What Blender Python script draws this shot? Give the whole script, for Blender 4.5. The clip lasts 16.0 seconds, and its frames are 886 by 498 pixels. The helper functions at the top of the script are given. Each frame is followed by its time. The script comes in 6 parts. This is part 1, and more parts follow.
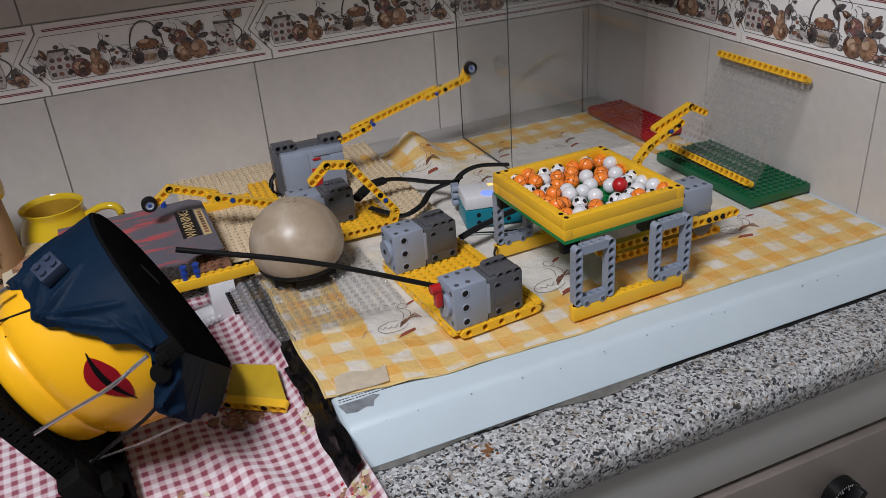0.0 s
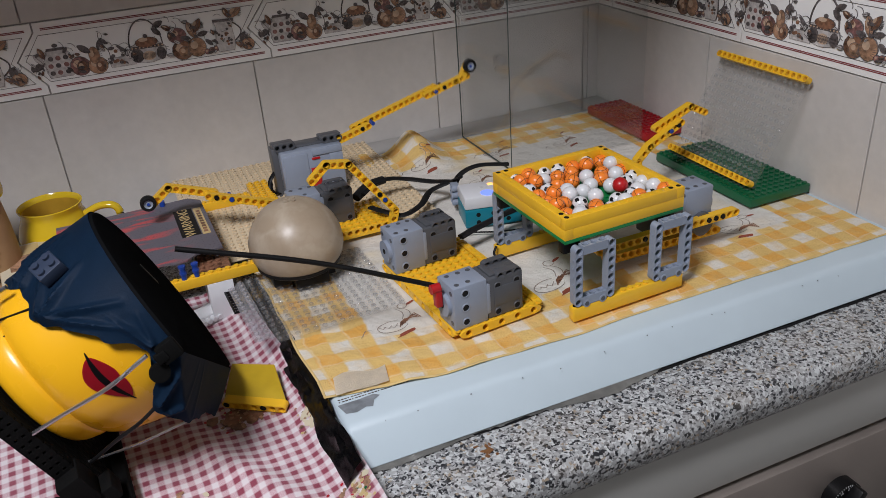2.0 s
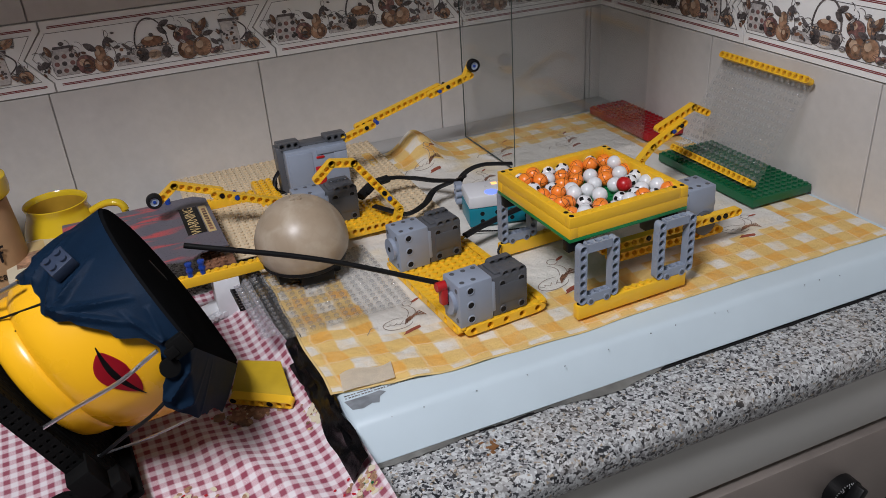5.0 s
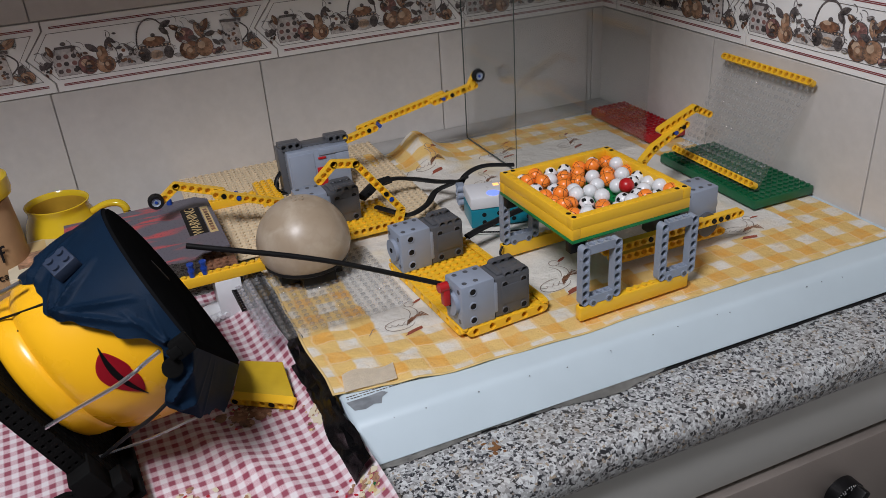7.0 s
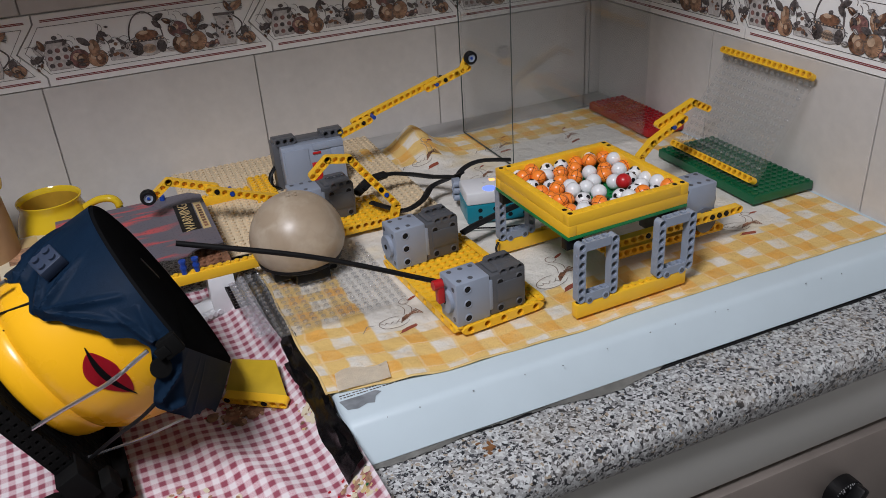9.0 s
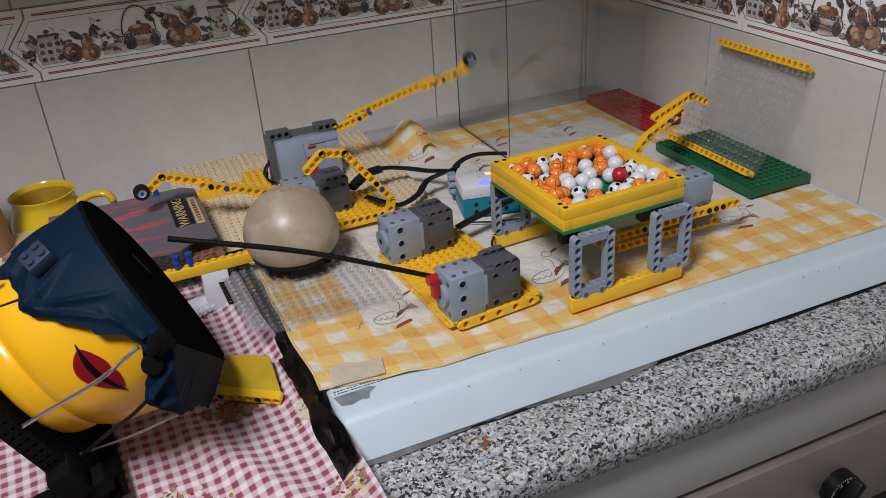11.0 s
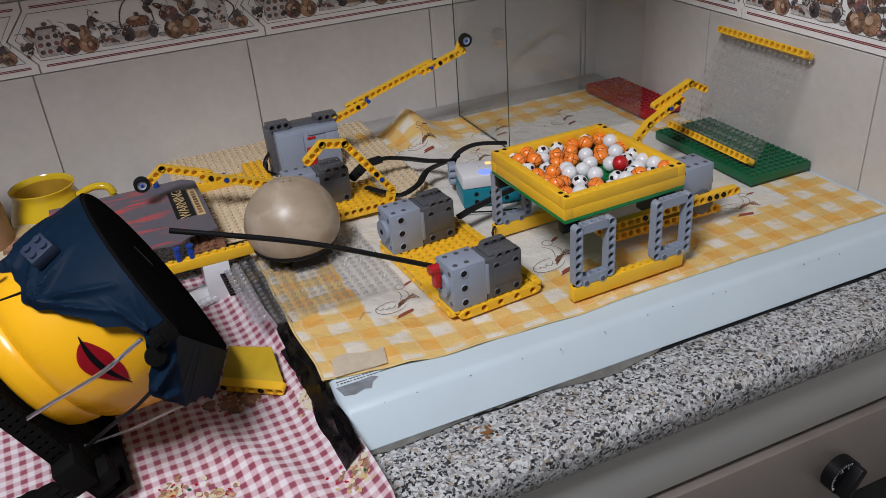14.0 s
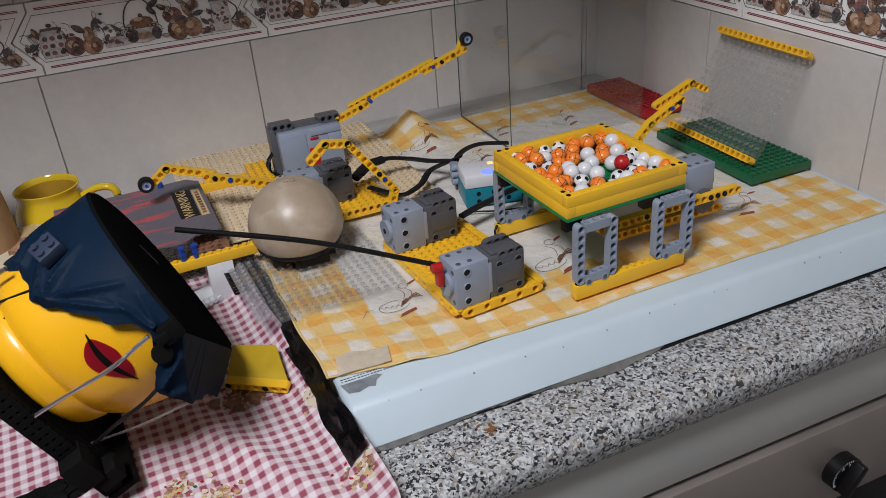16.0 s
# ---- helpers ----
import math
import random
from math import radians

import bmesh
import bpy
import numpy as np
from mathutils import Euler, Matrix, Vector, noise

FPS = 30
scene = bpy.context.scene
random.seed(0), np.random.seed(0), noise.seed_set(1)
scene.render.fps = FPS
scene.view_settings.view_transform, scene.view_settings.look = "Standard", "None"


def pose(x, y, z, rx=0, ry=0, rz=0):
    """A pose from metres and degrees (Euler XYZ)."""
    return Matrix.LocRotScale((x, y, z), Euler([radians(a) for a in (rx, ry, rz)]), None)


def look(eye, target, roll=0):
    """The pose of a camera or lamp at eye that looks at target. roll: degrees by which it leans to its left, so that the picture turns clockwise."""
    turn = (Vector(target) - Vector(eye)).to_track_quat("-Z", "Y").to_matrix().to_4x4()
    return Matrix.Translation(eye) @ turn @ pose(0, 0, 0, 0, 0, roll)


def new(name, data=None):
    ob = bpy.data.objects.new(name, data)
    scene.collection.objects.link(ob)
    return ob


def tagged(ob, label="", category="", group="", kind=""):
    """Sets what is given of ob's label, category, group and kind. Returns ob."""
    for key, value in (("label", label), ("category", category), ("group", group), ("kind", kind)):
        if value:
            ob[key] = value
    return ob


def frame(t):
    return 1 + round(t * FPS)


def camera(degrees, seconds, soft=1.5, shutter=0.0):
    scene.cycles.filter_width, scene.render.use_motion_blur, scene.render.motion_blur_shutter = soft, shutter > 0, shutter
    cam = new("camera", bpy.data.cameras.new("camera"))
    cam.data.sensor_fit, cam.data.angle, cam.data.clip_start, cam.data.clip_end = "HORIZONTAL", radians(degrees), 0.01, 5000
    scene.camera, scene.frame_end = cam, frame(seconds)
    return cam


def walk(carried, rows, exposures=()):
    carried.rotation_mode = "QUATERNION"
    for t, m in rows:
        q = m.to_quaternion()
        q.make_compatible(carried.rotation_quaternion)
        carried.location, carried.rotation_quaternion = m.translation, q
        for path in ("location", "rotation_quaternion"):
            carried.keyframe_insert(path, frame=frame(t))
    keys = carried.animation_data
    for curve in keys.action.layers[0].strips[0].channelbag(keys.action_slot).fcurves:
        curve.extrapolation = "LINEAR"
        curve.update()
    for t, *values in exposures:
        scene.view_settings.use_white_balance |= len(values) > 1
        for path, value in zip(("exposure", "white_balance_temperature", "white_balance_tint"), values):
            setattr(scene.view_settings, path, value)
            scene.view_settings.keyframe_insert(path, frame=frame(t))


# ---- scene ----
cam = camera(57.49, 16.0, soft=0.6, shutter=0.9)
PATH = [
    (0, (-0.6162, -0.9347, 0.3787), (0.0288, 0.7134, -0.5527), -4.46),
    (0.5, (-0.6155, -0.9328, 0.3793), (0.0318, 0.7142, -0.5526), -4.33),
    (1, (-0.6135, -0.9305, 0.3781), (0.0342, 0.7161, -0.5540), -4.38),
    (1.5, (-0.6144, -0.9301, 0.3766), (0.0333, 0.7175, -0.5540), -4.35),
    (2, (-0.6168, -0.9327, 0.3783), (0.0317, 0.7131, -0.5548), -4.31),
    (2.5, (-0.6186, -0.9330, 0.3777), (0.0312, 0.7128, -0.5546), -4.24),
    (3, (-0.6202, -0.9332, 0.3778), (0.0302, 0.7117, -0.5556), -4.19),
    (3.5, (-0.6213, -0.9350, 0.3785), (0.0295, 0.7096, -0.5551), -4.17),
    (4, (-0.6227, -0.9362, 0.3794), (0.0287, 0.7079, -0.5549), -4.14),
    (6.5, (-0.6260, -0.9341, 0.3783), (0.0284, 0.7130, -0.5486), -3.90),
    (7, (-0.6264, -0.9344, 0.3783), (0.0280, 0.7120, -0.5498), -3.91),
    (7.5, (-0.6245, -0.9353, 0.3781), (0.0293, 0.7116, -0.5494), -3.97),
    (8, (-0.6230, -0.9327, 0.3780), (0.0300, 0.7118, -0.5543), -3.95),
    (8.5, (-0.6190, -0.9306, 0.3754), (0.0308, 0.7129, -0.5610), -4.07),
    (9, (-0.6189, -0.9280, 0.3766), (0.0318, 0.7115, -0.5660), -3.96),
    (11.5, (-0.6134, -0.9241, 0.3732), (0.0364, 0.7073, -0.5840), -4.14),
    (12, (-0.6130, -0.9222, 0.3720), (0.0375, 0.7074, -0.5879), -4.17),
    (12.5, (-0.6111, -0.9210, 0.3721), (0.0395, 0.7043, -0.5949), -4.25),
    (13, (-0.6097, -0.9202, 0.3719), (0.0379, 0.7043, -0.5983), -4.37),
    (13.5, (-0.6119, -0.9213, 0.3718), (0.0348, 0.7019, -0.6013), -4.45),
    (14, (-0.6159, -0.9253, 0.3746), (0.0295, 0.6962, -0.6022), -4.53),
    (14.5, (-0.6148, -0.9284, 0.3750), (0.0283, 0.6950, -0.6002), -4.67),
    (15, (-0.6145, -0.9269, 0.3756), (0.0290, 0.6961, -0.6002), -4.66),
    (15.5, (-0.6170, -0.9266, 0.3751), (0.0281, 0.6965, -0.5992), -4.64),
    (16, (-0.6197, -0.9291, 0.3748), (0.0252, 0.6949, -0.5982), -4.65),
]
walk(cam, [(t, look(eye, target, roll)) for t, eye, target, roll in PATH])

# ---- light ----
world = bpy.data.worlds.new("world")
scene.world = world
world.use_nodes = True
world.node_tree.nodes["Background"].inputs[0].default_value = (0.55, 0.58, 0.62, 1)
world.node_tree.nodes["Background"].inputs[1].default_value = 0.02
scene.view_settings.exposure = 0.0


def area_lamp(name, m, size, watts, colour):
    data = bpy.data.lights.new(name, "AREA")
    data.shape, data.size, data.energy, data.color = "DISK", size, watts, colour
    ob = new(name, data)
    ob.matrix_world = m
    return ob


# ceiling lamp of the kitchen, and a weak bluish fill lamp added behind the camera
area_lamp("ceiling_lamp_light", look((-0.98, -0.95, 1.10), (-0.45, -0.4, 0.0)), 0.32, 16.0, (0.965, 0.965, 1.04))
area_lamp("rear_fill_light", look((-0.6, -2.55, 0.75), (-0.4, -0.2, 0.05)), 1.1, 0.9, (0.86, 0.93, 1.0))


# ---- materials ----
def mat(name, colour, rough=0.5, metal=0.0, vary=0.06, scale=60.0, bump=0.0, bump_scale=400.0, spec=0.5, coat=0.0, glow=None):
    """A node material: base colour with a two-scale variation, gloss with wear, fine relief."""
    m = bpy.data.materials.new(name)
    m.use_nodes = True
    nt = m.node_tree
    b = nt.nodes["Principled BSDF"]
    b.inputs["Metallic"].default_value = metal
    b.inputs["Specular IOR Level"].default_value = spec
    b.inputs["Coat Weight"].default_value = coat
    tc = nt.nodes.new("ShaderNodeTexCoord")
    n1 = nt.nodes.new("ShaderNodeTexNoise")
    n1.inputs["Scale"].default_value, n1.inputs["Detail"].default_value = scale, 6.0
    n2 = nt.nodes.new("ShaderNodeTexNoise")
    n2.inputs["Scale"].default_value, n2.inputs["Detail"].default_value = scale * 0.13, 3.0
    add = nt.nodes.new("ShaderNodeMath")
    add.operation = "ADD"
    nt.links.new(tc.outputs["Object"], n1.inputs["Vector"])
    nt.links.new(tc.outputs["Object"], n2.inputs["Vector"])
    nt.links.new(n1.outputs["Fac"], add.inputs[0])
    nt.links.new(n2.outputs["Fac"], add.inputs[1])
    ramp = nt.nodes.new("ShaderNodeValToRGB")
    ramp.color_ramp.elements[0].position, ramp.color_ramp.elements[1].position = 0.3, 0.7
    lo, hi = [max(c * (1 - vary), 0) for c in colour], [min(c * (1 + vary), 1) for c in colour]
    ramp.color_ramp.elements[0].color, ramp.color_ramp.elements[1].color = (*lo, 1), (*hi, 1)
    half = nt.nodes.new("ShaderNodeMath")
    half.operation, half.inputs[1].default_value = "MULTIPLY", 0.5
    nt.links.new(add.outputs[0], half.inputs[0])
    nt.links.new(half.outputs[0], ramp.inputs[0])
    nt.links.new(ramp.outputs[0], b.inputs["Base Color"])
    rr = nt.nodes.new("ShaderNodeMapRange")
    rr.inputs["To Min"].default_value, rr.inputs["To Max"].default_value = max(rough - 0.07, 0.02), min(rough + 0.07, 1)
    nt.links.new(n1.outputs["Fac"], rr.inputs["Value"])
    nt.links.new(rr.outputs[0], b.inputs["Roughness"])
    if bump:
        n3 = nt.nodes.new("ShaderNodeTexNoise")
        n3.inputs["Scale"].default_value = bump_scale
        nt.links.new(tc.outputs["Object"], n3.inputs["Vector"])
        bp = nt.nodes.new("ShaderNodeBump")
        bp.inputs["Strength"].default_value, bp.inputs["Distance"].default_value = bump, 0.001
        nt.links.new(n3.outputs["Fac"], bp.inputs["Height"])
        nt.links.new(bp.outputs[0], b.inputs["Normal"])
    if glow:
        b.inputs["Emission Color"].default_value = (*glow[:3], 1)
        b.inputs["Emission Strength"].default_value = glow[3]
    return m


def clear(name, colour=(1, 1, 1), rough=0.02, ior=1.49, milk=0.0):
    """Thin clear sheet: lets light straight through with a tint, gloss by Fresnel, a little milkiness."""
    m = bpy.data.materials.new(name)
    m.use_nodes = True
    nt = m.node_tree
    nt.nodes.remove(nt.nodes["Principled BSDF"])
    tr, gl = nt.nodes.new("ShaderNodeBsdfTransparent"), nt.nodes.new("ShaderNodeBsdfGlossy")
    tr.inputs["Color"].default_value = (*colour, 1)
    gl.inputs["Roughness"].default_value = rough
    df = nt.nodes.new("ShaderNodeBsdfDiffuse")
    df.inputs["Color"].default_value = (0.72, 0.73, 0.74, 1)
    m1, m2, lw = nt.nodes.new("ShaderNodeMixShader"), nt.nodes.new("ShaderNodeMixShader"), nt.nodes.new("ShaderNodeLayerWeight")
    lw.inputs["Blend"].default_value = 0.5
    pw, sc = nt.nodes.new("ShaderNodeMath"), nt.nodes.new("ShaderNodeMath")
    pw.operation, pw.inputs[1].default_value = "POWER", 5.0
    f0 = ((ior - 1) / (ior + 1)) ** 2
    sc.operation, sc.inputs[1].default_value, sc.inputs[2].default_value = "MULTIPLY_ADD", 1 - f0, f0
    nt.links.new(lw.outputs["Facing"], pw.inputs[0])
    nt.links.new(pw.outputs[0], sc.inputs[0])
    m1.inputs[0].default_value = milk
    nt.links.new(tr.outputs[0], m1.inputs[1])
    nt.links.new(df.outputs[0], m1.inputs[2])
    nt.links.new(sc.outputs[0], m2.inputs[0])
    nt.links.new(m1.outputs[0], m2.inputs[1])
    nt.links.new(gl.outputs[0], m2.inputs[2])
    nt.links.new(m2.outputs[0], nt.nodes["Material Output"].inputs["Surface"])
    return m


YELLOW = mat("yellow_plastic", (0.87, 0.50, 0.026), 0.32, vary=0.05, bump=0.05)
LIGHT = mat("light_grey_plastic", (0.27, 0.31, 0.385), 0.38, vary=0.05, bump=0.05)
DARK = mat("dark_grey_plastic", (0.082, 0.086, 0.096), 0.40, vary=0.07, bump=0.05)
BLACK = mat("black_plastic", (0.006, 0.006, 0.0066), 0.45, vary=0.2, spec=0.25)
# near-black that paints the shade inside holes and slits
HOLE = mat("painted_hole_shade", (0.008, 0.008, 0.009), 0.6, vary=0.2, spec=0.2)
BLUE = mat("blue_plastic", (0.012, 0.055, 0.32), 0.3)
RED = mat("red_plastic", (0.45, 0.012, 0.015), 0.33)
DARKRED = mat("dark_red_plastic", (0.36, 0.010, 0.016), 0.36, bump=0.05)
GREEN = mat("green_plastic", (0.004, 0.105, 0.040), 0.33)
GREEN2 = mat("bright_green_plastic", (0.008, 0.20, 0.055), 0.33)
BEIGE = mat("beige_plastic", (0.70, 0.57, 0.385), 0.45, vary=0.05, bump=0.05)
TEAL = mat("teal_plastic", (0.006, 0.20, 0.27), 0.35)
WHITE = mat("white_plastic", (0.72, 0.73, 0.75), 0.3)
GLASS = clear("box_glass", (0.972, 0.976, 0.976), 0.0, 1.55, 0.006)
CLEARP = clear("clear_plastic", (0.98, 0.98, 0.98), 0.10, 1.42, 0.03)
CLEARS = clear("clear_plastic_stud", (0.90, 0.90, 0.90), 0.12, 1.75, 0.10)
SMOKE = clear("smoky_clear_plastic", (0.88, 0.86, 0.89), 0.10, 1.42, 0.16)
SMOKES = clear("smoky_plastic_stud", (0.86, 0.83, 0.86), 0.14, 1.7, 0.26)
TILE = mat("cream_tile", (0.585, 0.556, 0.525), 0.42, vary=0.075, scale=90, bump=0.05, bump_scale=160, spec=0.4)
BTILE = mat("border_tile", (0.86, 0.845, 0.82), 0.36, vary=0.05, scale=30)
GROUT = mat("grey_grout", (0.38, 0.36, 0.34), 0.9, vary=0.25, scale=120, bump=0.3)
INK = mat("grey_ink", (0.095, 0.080, 0.078), 0.4, vary=0.95, scale=420)
INKL = mat("light_grey_ink", (0.50, 0.47, 0.455), 0.4, vary=0.5, scale=240)
INKH = mat("highlight_ink", (0.52, 0.37, 0.26), 0.4, vary=0.3, scale=240)
BROWN = mat("brown_ink", (0.20, 0.095, 0.055), 0.4, vary=0.95, scale=300)
ORANGEI = mat("ochre_ink", (0.36, 0.205, 0.125), 0.4, vary=0.95, scale=260)
PINKI = mat("plum_ink", (0.24, 0.115, 0.105), 0.4, vary=0.95, scale=280)
FEET = mat("russet_print", (0.28, 0.065, 0.035), 0.9, vary=0.4, scale=400)
OUTLINE = mat("faded_outline_print", (0.27, 0.215, 0.18), 0.9, vary=0.7, scale=500)
REDL = mat("wine_line", (0.22, 0.035, 0.04), 0.4, vary=0.2)
ENAMEL = mat("white_enamel", (0.53, 0.625, 0.675), 0.40, vary=0.04, scale=25, spec=0.3)
STEEL = mat("brushed_panel", (0.36, 0.315, 0.285), 0.42, metal=0.55, vary=0.10, scale=18, bump=0.04)
PANEL = mat("grey_laminate_panel", (0.58, 0.585, 0.56), 0.40, vary=0.03, scale=14)
NAVY = mat("navy_cloth", (0.011, 0.030, 0.066), 0.48, vary=0.12, scale=60, bump=0.12, bump_scale=900, spec=0.08)
SKIN = mat("black_drum_skin", (0.007, 0.0073, 0.008), 0.8, vary=0.25, scale=40, spec=0.0)
MATTE = mat("matt_black_plastic", (0.006, 0.006, 0.006), 0.7, vary=0.3, spec=0.05)
HEADY = mat("glossy_yellow_plastic", (0.86, 0.44, 0.012), 0.28, vary=0.03, scale=25)
LIPS = mat("red_print", (0.42, 0.008, 0.022), 0.4)
WIRE = mat("steel_wire", (0.50, 0.50, 0.52), 0.28, metal=0.9)
MUG = mat("yellow_glaze", (0.68, 0.47, 0.022), 0.16, vary=0.05, scale=40)
MUGIN = mat("darker_mug_inside", (0.46, 0.27, 0.03), 0.3, vary=0.2, scale=60)
PAPER = mat("tan_wrapper", (0.40, 0.24, 0.12), 0.55, vary=0.2, scale=40, bump=0.2, bump_scale=150)
CREAM = mat("cream_print", (0.62, 0.55, 0.40), 0.5)
GOLD = mat("gold_print", (0.56, 0.42, 0.20), 0.45)
RUBBER = mat("black_rubber", (0.007, 0.007, 0.0076), 0.6, vary=0.2, spec=0.3)
LEDB = mat("blue_led", (0.1, 0.15, 0.6), 0.3, glow=(0.16, 0.24, 1.0, 1.3))
LEDO = mat("orange_led", (0.7, 0.4, 0.15), 0.3, glow=(1.0, 0.42, 0.12, 1.6))
FOIL = mat("crumpled_foil", (0.42, 0.42, 0.40), 0.35, metal=0.6, vary=0.3, scale=90, bump=0.6, bump_scale=160)
RUST = mat("rust_stain", (0.20, 0.085, 0.025), 0.8, vary=0.5, scale=200)
WORN = mat("worn_grey_metal", (0.20, 0.22, 0.24), 0.5, vary=0.35, scale=200)
FILM = mat("black_plastic_film", (0.003, 0.003, 0.0034), 0.22, vary=0.3, scale=60, bump=0.5, bump_scale=90, spec=0.12)


def nodes_of(name):
    m = bpy.data.materials.new(name)
    m.use_nodes = True
    nt = m.node_tree
    return m, nt, nt.nodes["Principled BSDF"]


def math_node(nt, op, a, b=None, c=None):
    n = nt.nodes.new("ShaderNodeMath")
    n.operation = op
    for i, v in enumerate((a, b, c)):
        if v is None:
            continue
        if isinstance(v, (int, float)):
            n.inputs[i].default_value = v
        else:
            nt.links.new(v, n.inputs[i])
    return n.outputs[0]


def mix_node(nt, fac, a, b):
    n = nt.nodes.new("ShaderNodeMix")
    n.data_type = "RGBA"
    for sock, v in ((n.inputs["Factor"], fac), (n.inputs[6], a), (n.inputs[7], b)):
        if isinstance(v, (int, float)):
            sock.default_value = v
        elif isinstance(v, tuple):
            sock.default_value = (*v, 1)
        else:
            nt.links.new(v, sock)
    return n.outputs[2]


def noise_node(nt, vec, scale, detail=4.0, out="Fac"):
    n = nt.nodes.new("ShaderNodeTexNoise")
    n.inputs["Scale"].default_value, n.inputs["Detail"].default_value = scale, detail
    nt.links.new(vec, n.inputs["Vector"])
    return n.outputs[out]


def step_node(nt, v, lo, hi):
    n = nt.nodes.new("ShaderNodeMapRange")
    n.inputs["From Min"].default_value, n.inputs["From Max"].default_value = lo, hi
    nt.links.new(v, n.inputs["Value"])
    return n.outputs[0]


def weave_bump(nt, b, vec, scale, strength, rumple=0.0):
    h = noise_node(nt, vec, scale, 2.0)
    if rumple:
        h = math_node(nt, "MULTIPLY_ADD", noise_node(nt, vec, 55, 3.0), rumple, h)
    bp = nt.nodes.new("ShaderNodeBump")
    bp.inputs["Strength"].default_value, bp.inputs["Distance"].default_value = strength, 0.001
    nt.links.new(h, bp.inputs["Height"])
    nt.links.new(bp.outputs[0], b.inputs["Normal"])


def uv_xy(nt):
    tc = nt.nodes.new("ShaderNodeTexCoord")
    sep = nt.nodes.new("ShaderNodeSeparateXYZ")
    nt.links.new(tc.outputs["UV"], sep.inputs[0])
    return tc.outputs["UV"], sep.outputs[0], sep.outputs[1]


def stripe(nt, v, period, duty, soft=0.06, shift=0.0):
    f = math_node(nt, "FRACT", math_node(nt, "ADD", math_node(nt, "DIVIDE", v, period), shift))
    d = math_node(nt, "ABSOLUTE", math_node(nt, "SUBTRACT", f, 0.5))
    return math_node(nt, "SUBTRACT", 1.0, step_node(nt, d, duty / 2 - soft, duty / 2 + soft))


def granite():
    m, nt, b = nodes_of("granite_laminate")
    tc = nt.nodes.new("ShaderNodeTexCoord")
    o = tc.outputs["Object"]
    v = nt.nodes.new("ShaderNodeTexVoronoi")
    v.inputs["Scale"].default_value = 500
    warp = nt.nodes.new("ShaderNodeVectorMath")
    warp.operation = "MULTIPLY_ADD"
    n0 = nt.nodes.new("ShaderNodeTexNoise")
    n0.inputs["Scale"].default_value = 330
    nt.links.new(o, n0.inputs["Vector"])
    nt.links.new(n0.outputs["Color"], warp.inputs[0])
    warp.inputs[1].default_value = (0.0050, 0.0050, 0.0050)
    nt.links.new(o, warp.inputs[2])
    nt.links.new(warp.outputs[0], v.inputs["Vector"])
    sep = nt.nodes.new("ShaderNodeSeparateColor")
    nt.links.new(v.outputs["Color"], sep.inputs[0])
    ramp = nt.nodes.new("ShaderNodeValToRGB")
    ramp.color_ramp.interpolation = "CONSTANT"
    stops = ((0.0, (0.012, 0.014, 0.018)), (0.16, (0.05, 0.053, 0.06)), (0.23, (0.22, 0.22, 0.22)), (0.40, (0.37, 0.38, 0.38)), (0.72, (0.54, 0.56, 0.56)), (0.955, (0.32, 0.26, 0.19)))
    el = ramp.color_ramp.elements
    el[0].position, el[0].color = stops[0][0], (*stops[0][1], 1)
    el[1].position, el[1].color = stops[1][0], (*stops[1][1], 1)
    for p, c in stops[2:]:
        e = el.new(p)
        e.color = (*c, 1)
    nt.links.new(sep.outputs[0], ramp.inputs[0])
    big = noise_node(nt, o, 30, 3.0)
    col = mix_node(nt, math_node(nt, "MULTIPLY", step_node(nt, big, 0.5, 0.72), 0.22), ramp.outputs[0], (0.36, 0.30, 0.23))
    nt.links.new(col, b.inputs["Base Color"])
    b.inputs["Roughness"].default_value = 0.36
    return m


def gingham():
    m, nt, b = nodes_of("red_gingham_cotton")
    uv, x, y = uv_xy(nt)
    w = math_node(nt, "MULTIPLY", math_node(nt, "SUBTRACT", noise_node(nt, uv, 55, 3.0), 0.5), 0.0012)
    sx = stripe(nt, math_node(nt, "ADD", x, w), 0.0098, 0.5)
    sy = stripe(nt, math_node(nt, "ADD", y, w), 0.0104, 0.5)
    both = math_node(nt, "MULTIPLY", sx, sy)
    one = math_node(nt, "MAXIMUM", sx, sy)
    thread = noise_node(nt, uv, 1500, 2.0)
    c = mix_node(nt, math_node(nt, "MULTIPLY", one, math_node(nt, "MULTIPLY_ADD", thread, 0.9, 0.02)), (0.73, 0.67, 0.69), (0.44, 0.090, 0.155))
    c = mix_node(nt, both, c, (0.25, 0.016, 0.052))
    c = mix_node(nt, math_node(nt, "MULTIPLY", noise_node(nt, uv, 25, 5.0), 0.12), c, (0.80, 0.74, 0.76))
    nt.links.new(c, b.inputs["Base Color"])
    b.inputs["Roughness"].default_value = 0.9
    b.inputs["Sheen Weight"].default_value = 0.15
    weave_bump(nt, b, uv, 1800, 0.5, 3.0)
    return m


